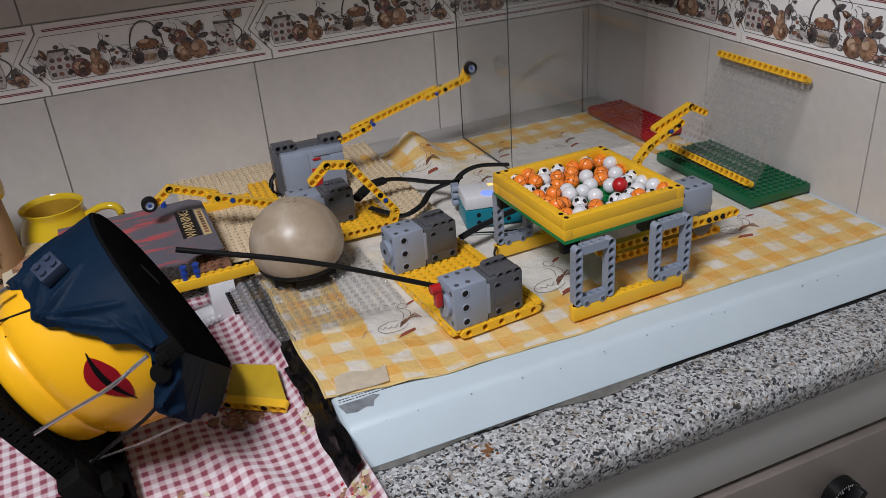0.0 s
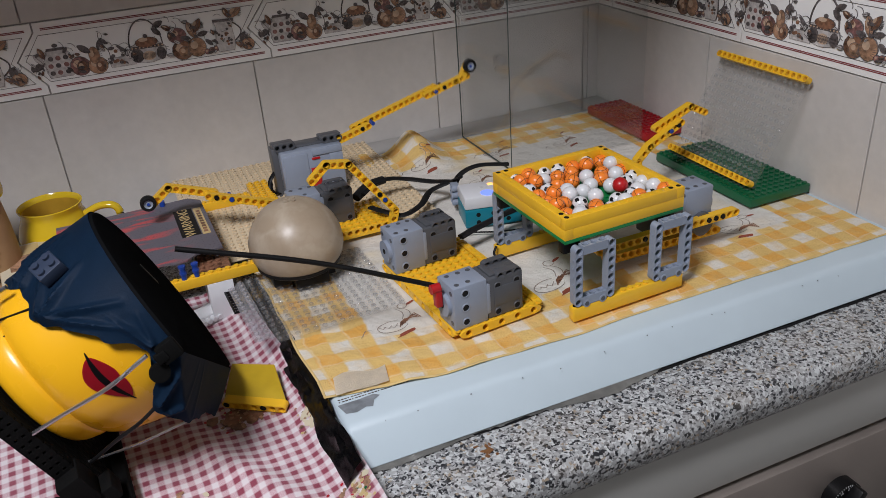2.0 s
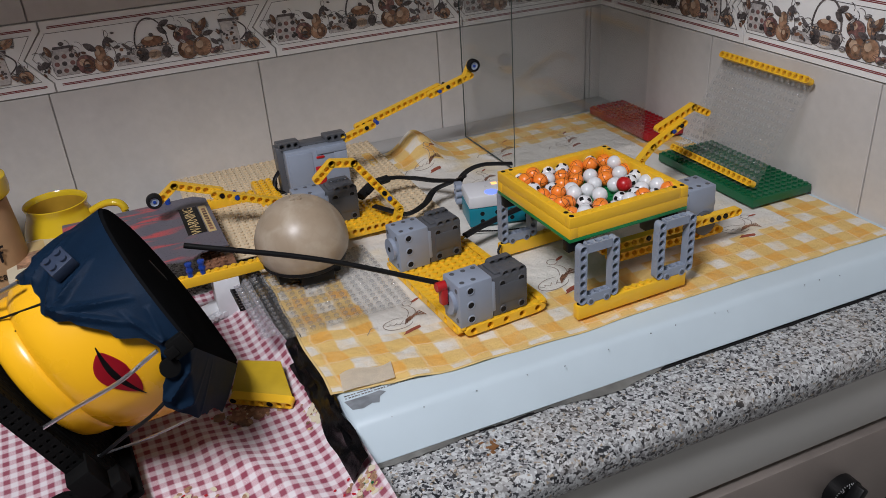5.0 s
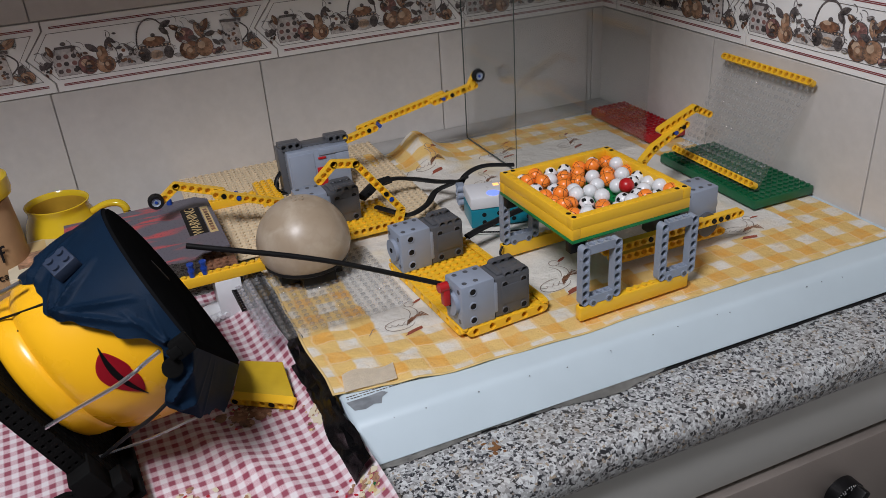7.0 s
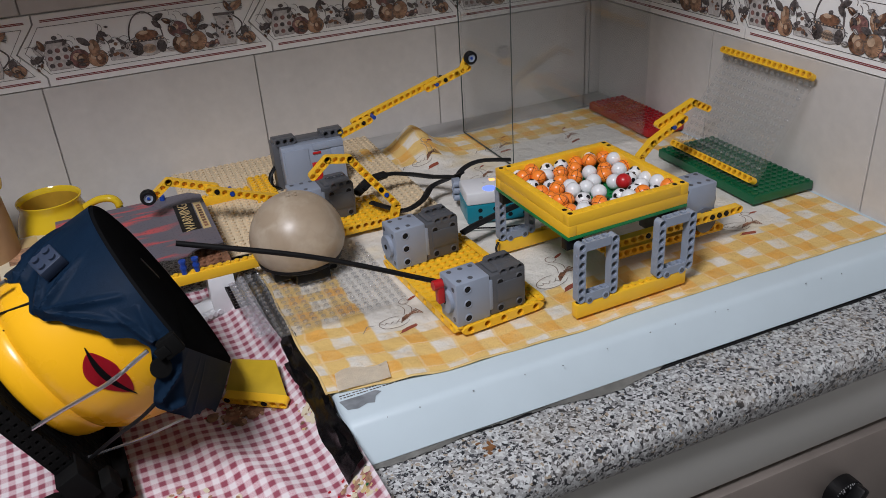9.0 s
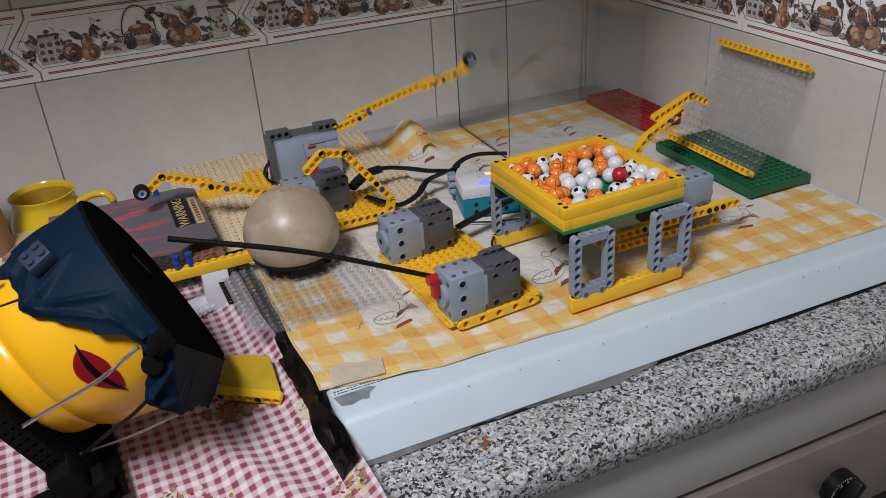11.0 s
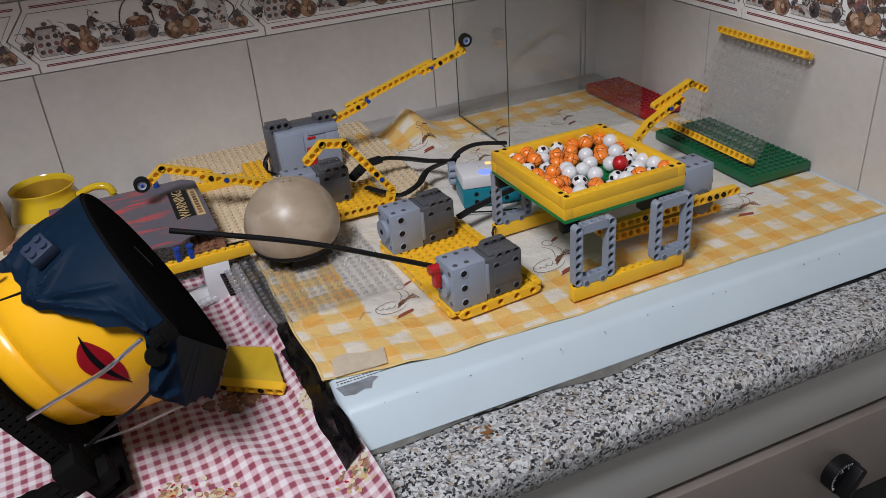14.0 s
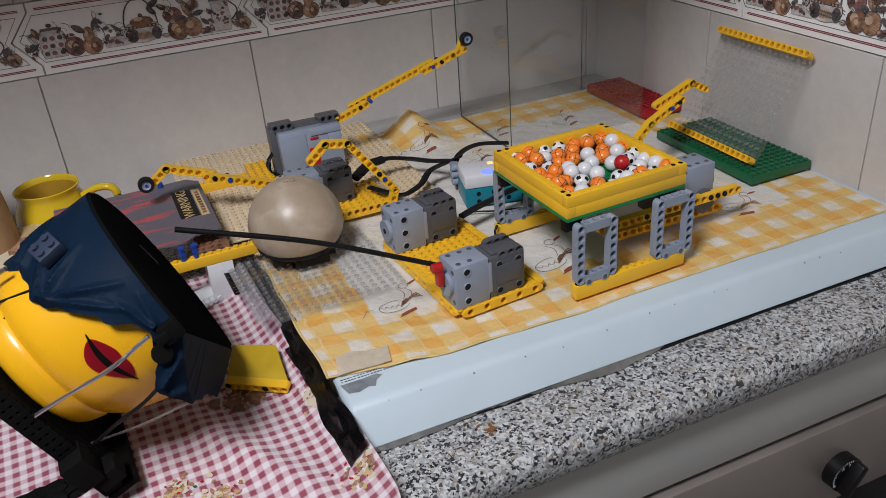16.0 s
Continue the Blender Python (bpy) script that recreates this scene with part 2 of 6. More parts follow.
def kitchen_cloth():
    """Cream cotton with a broad yellow-and-orange checked border and faint yellow blotches inside."""
    m, nt, b = nodes_of("checked_kitchen_cloth")
    uv, x, y = uv_xy(nt)
    w = math_node(nt, "MULTIPLY", math_node(nt, "SUBTRACT", noise_node(nt, uv, 34, 4.0), 0.5), 0.013)
    x2, y2 = math_node(nt, "ADD", x, w), math_node(nt, "ADD", y, w)
    sx, sy = stripe(nt, x2, 0.036, 0.52, 0.03), stripe(nt, y2, 0.034, 0.52, 0.03)
    tx, ty = stripe(nt, x2, 0.036, 0.05, 0.02, 0.22), stripe(nt, y2, 0.034, 0.05, 0.02, 0.22)
    c = mix_node(nt, math_node(nt, "MULTIPLY", math_node(nt, "MAXIMUM", sx, sy), 0.95), (0.74, 0.70, 0.62), (0.74, 0.49, 0.145))
    c = mix_node(nt, math_node(nt, "MULTIPLY", math_node(nt, "MULTIPLY", sx, sy), 0.85), c, (0.76, 0.375, 0.065))
    c = mix_node(nt, math_node(nt, "MULTIPLY", math_node(nt, "MAXIMUM", tx, ty), 0.6), c, (0.80, 0.66, 0.40))
    mott = noise_node(nt, uv, 75, 5.0)
    c = mix_node(nt, math_node(nt, "MULTIPLY", step_node(nt, mott, 0.40, 0.7), 0.5), c, (0.72, 0.50, 0.20))
    # border: distance from the cloth's edges, in metres
    dx = math_node(nt, "MINIMUM", x, math_node(nt, "SUBTRACT", 0.585, x))
    dy = math_node(nt, "MINIMUM", y, math_node(nt, "SUBTRACT", 0.475, y))
    d = math_node(nt, "MINIMUM", math_node(nt, "ADD", dx, 0.005), dy)
    band = math_node(nt, "SUBTRACT", 1.0, step_node(nt, math_node(nt, "ADD", d, math_node(nt, "MULTIPLY", w, 0.6)), 0.0685, 0.0705))
    mid = mix_node(nt, math_node(nt, "MULTIPLY", step_node(nt, noise_node(nt, uv, 11, 3.0), 0.56, 0.70), 0.6), (0.72, 0.69, 0.63), (0.70, 0.52, 0.20))
    c = mix_node(nt, band, mid, c)
    nt.links.new(c, b.inputs["Base Color"])
    b.inputs["Roughness"].default_value = 0.92
    weave_bump(nt, b, uv, 1600, 0.6, 7.0)
    return m


def basketball():
    m, nt, b = nodes_of("orange_basketball_print")
    tc = nt.nodes.new("ShaderNodeTexCoord")
    sep = nt.nodes.new("ShaderNodeSeparateXYZ")
    nt.links.new(tc.outputs["Object"], sep.inputs[0])
    ax, az = math_node(nt, "ABSOLUTE", sep.outputs[0]), math_node(nt, "ABSOLUTE", sep.outputs[2])
    ay = math_node(nt, "ABSOLUTE", sep.outputs[1])
    curve = math_node(nt, "ABSOLUTE", math_node(nt, "SUBTRACT", math_node(nt, "SUBTRACT", ay, math_node(nt, "MULTIPLY", math_node(nt, "MULTIPLY", ax, ax), 60.0)), 0.0034))
    d = math_node(nt, "MINIMUM", math_node(nt, "MINIMUM", ax, az), curve)
    line = math_node(nt, "SUBTRACT", 1.0, step_node(nt, d, 0.00014, 0.0003))
    nt.links.new(mix_node(nt, line, (0.90, 0.235, 0.030), (0.035, 0.02, 0.012)), b.inputs["Base Color"])
    b.inputs["Roughness"].default_value = 0.3
    return m


def marble_tan():
    m, nt, b = nodes_of("marbled_tan_plastic")
    tc = nt.nodes.new("ShaderNodeTexCoord")
    wv = nt.nodes.new("ShaderNodeTexWave")
    wv.inputs["Scale"].default_value, wv.inputs["Distortion"].default_value, wv.inputs["Detail"].default_value = 9.0, 9.0, 3.0
    mp = nt.nodes.new("ShaderNodeMapping")
    mp.inputs["Rotation"].default_value = (0.5, 0.9, 0.3)
    nt.links.new(tc.outputs["Object"], mp.inputs[0])
    nt.links.new(mp.outputs[0], wv.inputs["Vector"])
    v1 = math_node(nt, "ABSOLUTE", math_node(nt, "SUBTRACT", noise_node(nt, mp.outputs[0], 26, 5.0), 0.5))
    v2 = math_node(nt, "ABSOLUTE", math_node(nt, "SUBTRACT", noise_node(nt, tc.outputs["Object"], 60, 5.0), 0.5))
    f = math_node(nt, "MULTIPLY", math_node(nt, "SUBTRACT", 1.0, step_node(nt, v1, 0.0, 0.09)), 0.34)
    g = math_node(nt, "MULTIPLY", math_node(nt, "SUBTRACT", 1.0, step_node(nt, v2, 0.0, 0.06)), 0.14)
    c = mix_node(nt, math_node(nt, "MULTIPLY", step_node(nt, wv.outputs["Fac"], 0.2, 0.98), 0.5), (0.35, 0.275, 0.195), (0.44, 0.365, 0.275))
    c = mix_node(nt, f, c, (0.56, 0.49, 0.39))
    c = mix_node(nt, g, c, (0.26, 0.19, 0.13))
    nt.links.new(c, b.inputs["Base Color"])
    b.inputs["Roughness"].default_value = 0.37
    return m


def flame_board():
    """Grey card with red flame streaks and faint rows of dark speckle."""
    m, nt, b = nodes_of("printed_card")
    uv, x, y = uv_xy(nt)
    mp = nt.nodes.new("ShaderNodeMapping")
    mp.inputs["Scale"].default_value = (14, 60, 1)
    mp.inputs["Rotation"].default_value = (0, 0, 0.25)
    nt.links.new(uv, mp.inputs[0])
    n = nt.nodes.new("ShaderNodeTexNoise")
    n.inputs["Scale"].default_value, n.inputs["Detail"].default_value, n.inputs["Distortion"].default_value = 1.0, 3.0, 0.8
    nt.links.new(mp.outputs[0], n.inputs["Vector"])
    left = math_node(nt, "SUBTRACT", 1.0, step_node(nt, x, 0.085, 0.125))
    f = math_node(nt, "MULTIPLY", step_node(nt, n.outputs["Fac"], 0.48, 0.58), left)
    c = mix_node(nt, f, (0.125, 0.118, 0.142), (0.52, 0.080, 0.085))
    c = mix_node(nt, math_node(nt, "MULTIPLY", step_node(nt, noise_node(nt, uv, 420, 2.0), 0.58, 0.66), 0.5), c, (0.05, 0.045, 0.055))
    nt.links.new(c, b.inputs["Base Color"])
    b.inputs["Roughness"].default_value = 0.4
    return m


GRANITE, GINGHAM, CLOTH, BASKET, TAN, CARD = granite(), gingham(), kitchen_cloth(), basketball(), marble_tan(), flame_board()


# ---- mesh helpers ----
def add_box(bm, x0, x1, y0, y1, z0, z1, m=None, bev=0.0):
    g = bmesh.ops.create_cube(bm, size=1, matrix=Matrix.Translation(((x0 + x1) / 2, (y0 + y1) / 2, (z0 + z1) / 2)) @ Matrix.Diagonal((x1 - x0, y1 - y0, z1 - z0, 1)))
    vs = g["verts"]
    if bev:
        es = list({e for v in vs for e in v.link_edges})
        r = bmesh.ops.bevel(bm, geom=es, offset=bev, segments=2, affect="EDGES", profile=0.5)
        vs = list({v for f in r["faces"] for v in f.verts})
    if m is not None:
        bmesh.ops.transform(bm, matrix=m, verts=vs)
    return vs


def add_cyl(bm, r, h, m=None, seg=16, r2=None):
    """A cylinder or cone from z=0 to z=h."""
    t = Matrix.Translation((0, 0, h / 2))
    return bmesh.ops.create_cone(bm, cap_ends=True, segments=seg, radius1=r, radius2=r if r2 is None else r2, depth=h, matrix=(m @ t) if m is not None else t)["verts"]


def tube(bm, pts, r, seg=8, flat=1.0):
    """A tube swept along points; flat squashes it across."""
    pts = [Vector(p) for p in pts]
    rings, up = [], Vector((0, 0, 1))
    for i, p in enumerate(pts):
        d = (pts[min(i + 1, len(pts) - 1)] - pts[max(i - 1, 0)]).normalized()
        s = d.cross(up)
        s = s.normalized() if s.length > 1e-4 else Vector((1, 0, 0))
        u = s.cross(d).normalized()
        rings.append([bm.verts.new(p + s * math.cos(k * math.tau / seg) * r + u * math.sin(k * math.tau / seg) * r * flat) for k in range(seg)])
    for a, b in zip(rings, rings[1:]):
        for k in range(seg):
            bm.faces.new((a[k], a[(k + 1) % seg], b[(k + 1) % seg], b[k]))
    bm.faces.new(rings[0][::-1])
    bm.faces.new(rings[-1])


def spline(pts, n=8):
    """Catmull-Rom through the points."""
    p = [Vector(a) for a in pts]
    p = [p[0] * 2 - p[1]] + p + [p[-1] * 2 - p[-2]]
    out = []
    for i in range(1, len(p) - 2):
        for k in range(n):
            t = k / n
            out.append(0.5 * (2 * p[i] + (p[i + 1] - p[i - 1]) * t + (2 * p[i - 1] - 5 * p[i] + 4 * p[i + 1] - p[i + 2]) * t * t + (3 * p[i] - p[i - 1] - 3 * p[i + 1] + p[i + 2]) * t ** 3))
    return out + [p[-2]]


def lathe(bm, profile, seg=48, wobble=None):
    """Turn (r, z) pairs about z; open at both ends unless r is 0 there."""
    rings = []
    for r, z in profile:
        if r < 1e-6:
            rings.append([bm.verts.new((0, 0, z))])
        else:
            rings.append([bm.verts.new((r * math.cos(k * math.tau / seg), r * math.sin(k * math.tau / seg), z)) for k in range(seg)])
    for a, b in zip(rings, rings[1:]):
        for k in range(seg):
            q = [a[k % len(a)], a[(k + 1) % seg % len(a)], b[(k + 1) % seg % len(b)], b[k % len(b)]]
            q = list(dict.fromkeys(q))
            if len(q) > 2:
                bm.faces.new(q)


def mesh_of(bm, name, material, smooth=False):
    me = bpy.data.meshes.new(name)
    bm.normal_update()
    bm.to_mesh(me)
    bm.free()
    if material is not None:
        me.materials.append(material)
    if smooth:
        me.polygons.foreach_set("use_smooth", [True] * len(me.polygons))
        me.set_sharp_from_angle(angle=radians(40))
    return me


def thing(name, label, category, m=None, group="", kind=""):
    ob = new(name)
    ob.matrix_basis = m if m is not None else Matrix()
    return tagged(ob, label, category, group, kind)


def part(name, bm, material, parent, label="", smooth=True, m=None):
    ob = new(name, mesh_of(bm, name, material, smooth))
    ob.parent = parent
    if m is not None:
        ob.matrix_basis = m
    return tagged(ob, label)


def solo(name, bm, material, label, category, smooth=True, kind="", m=None, group=""):
    ob = new(name, mesh_of(bm, name, material, smooth))
    if m is not None:
        ob.matrix_basis = m
    return tagged(ob, label, category, group, kind)


P = 0.008  # module of the building bricks
S16 = [(math.cos(k * math.tau / 16), math.sin(k * math.tau / 16)) for k in range(16)]


def holed_bar(bm, n, m, half=0.0037, thick=0.0078, r=0.0025, ends=True, pitch=P, tall=None, web=False):
    """A bar of n modules along x with round holes along y, first hole at the origin; web closes each bore half way."""
    ty, rc, tall = thick / 2, r * 1.28, tall or half
    start = len(bm.verts)
    made = []
    for i in range(n):
        outer, ring, bore, deep = [], [], [], []
        for c, s in S16:
            k = 1 / max(abs(c), abs(s))
            ox, oz = c * k * pitch / 2, s * k * tall
            if ends and ((i == 0 and c < -0.01) or (i == n - 1 and c > 0.01)):
                ox, oz = c * half, s * tall
            outer.append((i * pitch + ox, oz))
            ring.append((i * pitch + c * rc, s * rc))
            bore.append((i * pitch + c * r, s * r))
        for side in (-1, 1):
            a = [bm.verts.new((x, side * ty, z)) for x, z in outer]
            b = [bm.verts.new((x, side * ty, z)) for x, z in ring]
            c2 = [bm.verts.new((x, side * (ty - 0.0008), z)) for x, z in ring]
            d = [bm.verts.new((x, side * (ty - 0.0008), z)) for x, z in bore]
            for u, v in ((a, b), (b, c2), (c2, d)):
                for k in range(16):
                    q = (u[k], u[(k + 1) % 16], v[(k + 1) % 16], v[k])
                    bm.faces.new(q if side < 0 else q[::-1])
            deep.append((a, d))
            made += a + b + c2 + d
        (a0, d0), (a1, d1) = deep
        if web:
            mid = [bm.verts.new((x, 0.0006, z)) for x, z in bore]
            bm.faces.new(mid)
            made += mid
        for k in range(16):
            bm.faces.new((d0[k], d0[(k + 1) % 16], d1[(k + 1) % 16], d1[k]))
            mid = (outer[k][0] + outer[(k + 1) % 16][0]) / 2 - i * pitch
            flat_end = abs(abs(mid) - pitch / 2) < 1e-5
            if flat_end and ((mid > 0 and i < n - 1) or (mid < 0 and i > 0)):
                continue
            bm.faces.new((a1[k], a1[(k + 1) % 16], a0[(k + 1) % 16], a0[k]))
    bmesh.ops.transform(bm, matrix=m, verts=made)
    bmesh.ops.remove_doubles(bm, verts=made, dist=0.00001)


def studded_brick(bm, n, m, tall=0.0096, holes=True):
    """A one-wide brick of n modules along x from x=0, y 0 to 8 mm, z from 0, with studs and side holes."""
    vs = []
    if holes:
        holed_bar(bm, n - 1, m @ pose(P, P / 2, tall * 0.58), tall=0.0033, ends=False)
        zc = tall * 0.58
        for a, b in ((0, zc - 0.0033), (zc + 0.0033, tall)):
            vs += add_box(bm, 0, n * P, 0.0001, P - 0.0001, a, b)
        for a, b in ((0, P / 2), (n * P - P / 2, n * P)):
            vs += add_box(bm, a, b, 0.0002, P - 0.0002, zc - 0.0033, zc + 0.0033)
    else:
        vs += add_box(bm, 0, n * P, 0.0001, P - 0.0001, 0, tall, bev=0.0003)
    for i in range(n):
        vs += add_cyl(bm, 0.0024, 0.0017, pose(P * (i + 0.5), P / 2, tall), 10)
    bmesh.ops.transform(bm, matrix=m, verts=vs)


def studs(bm, nx, ny, z, r=0.0024, h=0.0017, seg=8, x0=0.0, y0=0.0, soft_edge=False):
    """Rows of studs, in plain vertex lists for speed; soft_edge rounds the top rim and dishes the top."""
    for i in range(nx):
        for j in range(ny):
            cx, cy = x0 + (i + 0.5) * P, y0 + (j + 0.5) * P
            lo = [bm.verts.new((cx + r * math.cos(k * math.tau / seg), cy + r * math.sin(k * math.tau / seg), z)) for k in range(seg)]
            if soft_edge:
                rings = [lo] + [[bm.verts.new((cx + (v.co.x - cx) * k, cy + (v.co.y - cy) * k, z + h * g)) for v in lo] for k, g in ((0.99, 0.55), (0.92, 0.88), (0.78, 1.0), (0.66, 0.92), (0.50, 0.62))]
                for a, b in zip(rings, rings[1:]):
                    for k in range(seg):
                        bm.faces.new((a[k], a[(k + 1) % seg], b[(k + 1) % seg], b[k]))
                bm.faces.new(rings[-1])
                continue
            hi = [bm.verts.new((v.co.x, v.co.y, z + h)) for v in lo]
            bm.faces.new(hi)
            for k in range(seg):
                bm.faces.new((lo[k], lo[(k + 1) % seg], hi[(k + 1) % seg], hi[k]))


def socket(parent, x, y, z, axis, r=0.0027, collar=None):
    """A pin hole on a housing: a dark disc painted as the bore's shade, inside a raised collar. axis: 'x', 'y' or 'z',
    with a sign.
    """
    turn = {"-y": (90, 0, 0), "+y": (-90, 0, 0), "+z": (0, 0, 0), "-x": (0, -90, 0), "+x": (0, 90, 0)}[axis]
    bm = bmesh.new()
    add_cyl(bm, r, 0.0006, pose(0, 0, -0.0004), 14)
    o = part("pin_hole", bm, HOLE if r > 0.0023 else DARK, parent, m=pose(x, y, z, *turn))
    if collar is not None and o.parent.parent is None:
        bm = bmesh.new()
        lathe(bm, [(r * 0.98, 0.0), (r * 0.98, 0.0006), (r * 1.25, 0.0006), (r * 1.36, 0.0)], 18)
        part("collar", bm, collar, o)
    return o


# ---- setting ----
WX, WY, ZB, ZT = 0.0497, 0.0746, 0.1345, 0.2150
TILE_W, BORDER_W = 0.2405, 0.2553


def poly_prism(bm, pts, y0, y1):
    """An upright prism in the x-z plane from an outline."""
    a = [bm.verts.new((x, y0, z)) for x, z in pts]
    b = [bm.verts.new((x, y1, z)) for x, z in pts]
    f = bm.faces.new(a)
    bm.faces.new(b[::-1])
    for k in range(len(pts)):
        bm.faces.new((a[(k + 1) % len(pts)], a[k], b[k], b[(k + 1) % len(pts)]))


def tile_mesh(w, h, name, mtl):
    bm = bmesh.new()
    add_box(bm, 0.0008, w - 0.0008, -0.0045, 0.0, 0.0008, h - 0.0008, bev=0.0007)
    return mesh_of(bm, name, mtl)


def border_outline(grow=0.0):
    h, w, n = ZT - ZB, BORDER_W, 0.0235
    g = 0.0010 + grow
    return [(g, g), (w - g, g), (w - g, 0.011), (w - n - g, h * 0.5), (w - g, h - 0.011), (w - g, h - g), (g, h - g), (g, h - 0.011), (-n + g, h * 0.5), (g, 0.011)]


def disc_pts(cx, cz, rx, rz, n=14, a=0.0):
    out = []
    for k in range(n):
        x, z = rx * math.cos(k * math.tau / n), rz * math.sin(k * math.tau / n)
        out.append((cx + x * math.cos(a) - z * math.sin(a), cz + x * math.sin(a) + z * math.cos(a)))
    return out


def leaf_pts(cx, cz, length, wide, a):
    out = []
    for k in range(12):
        t = k / 12 * math.tau
        x, z = math.cos(t) * length / 2, math.sin(t) * wide / 2 * (0.35 + 0.65 * abs(math.sin(t)))
        out.append((cx + x * math.cos(a) - z * math.sin(a), cz + x * math.sin(a) + z * math.cos(a)))
    return out


def stroke(bm, pts, w, y0, y1):
    for (x0, z0), (x1, z1) in zip(pts, pts[1:]):
        d = math.hypot(x1 - x0, z1 - z0) or 1
        nx, nz = -(z1 - z0) / d * w / 2, (x1 - x0) / d * w / 2
        poly_prism(bm, [(x0 + nx, z0 + nz), (x0 - nx, z0 - nz), (x1 - nx, z1 - nz), (x1 + nx, z1 + nz)], y0, y1)


def border_art():
    """The painted still life of one border tile: meshes by ink, in the tile's own plane."""
    rnd = random.Random(4)
    inks = {k: bmesh.new() for k in ("ink", "pale", "light", "brown", "ochre", "plum", "red")}
    y = [0.0]

    def put(ink, pts, plain=False):
        """One painted shape; fruit and leaves get a dark outline and a light spot."""
        cx, cz = sum(p[0] for p in pts) / len(pts), sum(p[1] for p in pts) / len(pts)
        size = max(math.hypot(p[0] - cx, p[1] - cz) for p in pts)

        def grown(k, dx=0.0, dz=0.0):
            return [(cx + (p[0] - cx) * k + dx, cz + (p[1] - cz) * k + dz) for p in pts]

        if not plain and ink in ("brown", "ochre", "plum", "pale") and size > 0.0030:
            put("ink", grown(1 + 0.0005 / size), True)
            put(ink, pts, True)
            if ink != "pale":
                put("light", grown(0.42, -0.26 * size, 0.26 * size), True)
                for j in range(5):
                    a = -0.9 + 0.28 * j
                    stroke(inks["ink"], [(cx + size * 0.55 * math.cos(a), cz + size * 0.55 * math.sin(a)), (cx + size * 0.92 * math.cos(a + 0.2), cz + size * 0.92 * math.sin(a + 0.2))], 0.0003, -0.0050 - y[0], -0.004)
            return
        y[0] += 0.000012
        poly_prism(inks[ink], pts, -0.0048 - y[0], -0.0040)

    def leaf(x, z, s, a, ink):
        put(ink, leaf_pts(x, z, s, s * 0.48, a))
        stroke(inks["ink"], [(x - math.cos(a) * s * 0.5, z - math.sin(a) * s * 0.5), (x + math.cos(a) * s * 0.45, z + math.sin(a) * s * 0.45)], 0.0005, -0.0050 - y[0], -0.004)

    h = ZT - ZB
    for zz in (0.0075, 0.0090, h - 0.0075, h - 0.0090):
        stroke(inks["red"], [(0.008, zz), (BORDER_W - 0.008, zz)], 0.0009, -0.0049, -0.004)
    inner = [(0.004, 0.0145), (BORDER_W - 0.012, 0.0145), (BORDER_W - 0.030, h / 2), (BORDER_W - 0.012, h - 0.0145), (0.004, h - 0.0145), (-0.015, h / 2), (0.004, 0.0145)]
    stroke(inks["ink"], inner, 0.0005, -0.0049, -0.004)
    # jar with lid
    put("pale", [(0.005, 0.018), (0.029, 0.018), (0.032, 0.026), (0.031, 0.043), (0.026, 0.048), (0.009, 0.048), (0.004, 0.042), (0.003, 0.026)])
    put("ink", [(0.007, 0.0475), (0.028, 0.0475), (0.027, 0.0505), (0.008, 0.0505)])
    put("ink", disc_pts(0.0175, 0.053, 0.003, 0.0022))
    for k in range(9):
        put("plum" if k % 2 else "ink", disc_pts(0.009 + (k % 3) * 0.008 + rnd.uniform(-.001, .001), 0.023 + (k // 3) * 0.008, 0.0028, 0.0026))
    # plum, pear, leaves
    put("plum", disc_pts(0.0385, 0.0265, 0.0105, 0.0105))
    put("brown", disc_pts(0.041, 0.025, 0.006, 0.007))
    put("ochre", disc_pts(0.057, 0.0245, 0.0105, 0.0095))
    put("ochre", disc_pts(0.0555, 0.036, 0.0058, 0.0095))
    put("brown", disc_pts(0.060, 0.023, 0.005, 0.006))
    leaf(0.046, 0.0445, 0.016, 2.5, "ink")
    leaf(0.064, 0.0475, 0.015, 1.1, "ink")
    leaf(-0.004, 0.032, 0.016, 0.5, "ink")
    leaf(-0.002, 0.040, 0.014, 2.2, "pale")
    leaf(0.002, 0.046, 0.013, 1.9, "brown")
    # basket with flowers
    put("pale", [(0.071, 0.019), (0.098, 0.019), (0.101, 0.030), (0.069, 0.030)])
    for k in range(16):
        put(rnd.choice(["ink", "pale", "ink", "brown"]), disc_pts(0.071 + rnd.random() * 0.028, 0.020 + rnd.random() * 0.018, 0.0022, 0.0020, 8))
    stroke(inks["ink"], [(0.068 + 0.004 * math.sin(k * 0.6), 0.024 + k * 0.004) for k in range(10)], 0.0007, -0.0050, -0.004)
    # kettle
    put("pale", disc_pts(0.113, 0.0310, 0.0215, 0.0125, 18))
    put("ink", disc_pts(0.101, 0.0280, 0.0075, 0.0080, 12))
    put("ink", disc_pts(0.128, 0.0275, 0.0055, 0.0075, 12))
    put("light", disc_pts(0.114, 0.0265, 0.0075, 0.0055, 12))
    put("ink", [(0.094, 0.0350), (0.1325, 0.0350), (0.131, 0.0385), (0.096, 0.0385)])
    for k in range(9):
        put("light", disc_pts(0.097 + 0.0042 * k, 0.0367, 0.0011, 0.0010, 6))
    put("ink", [(0.094, 0.034), (0.083, 0.0435), (0.080, 0.043), (0.090, 0.029)])
    put("brown", disc_pts(0.114, 0.0420, 0.0125, 0.0055))
    put("ink", disc_pts(0.114, 0.0490, 0.0025, 0.0022))
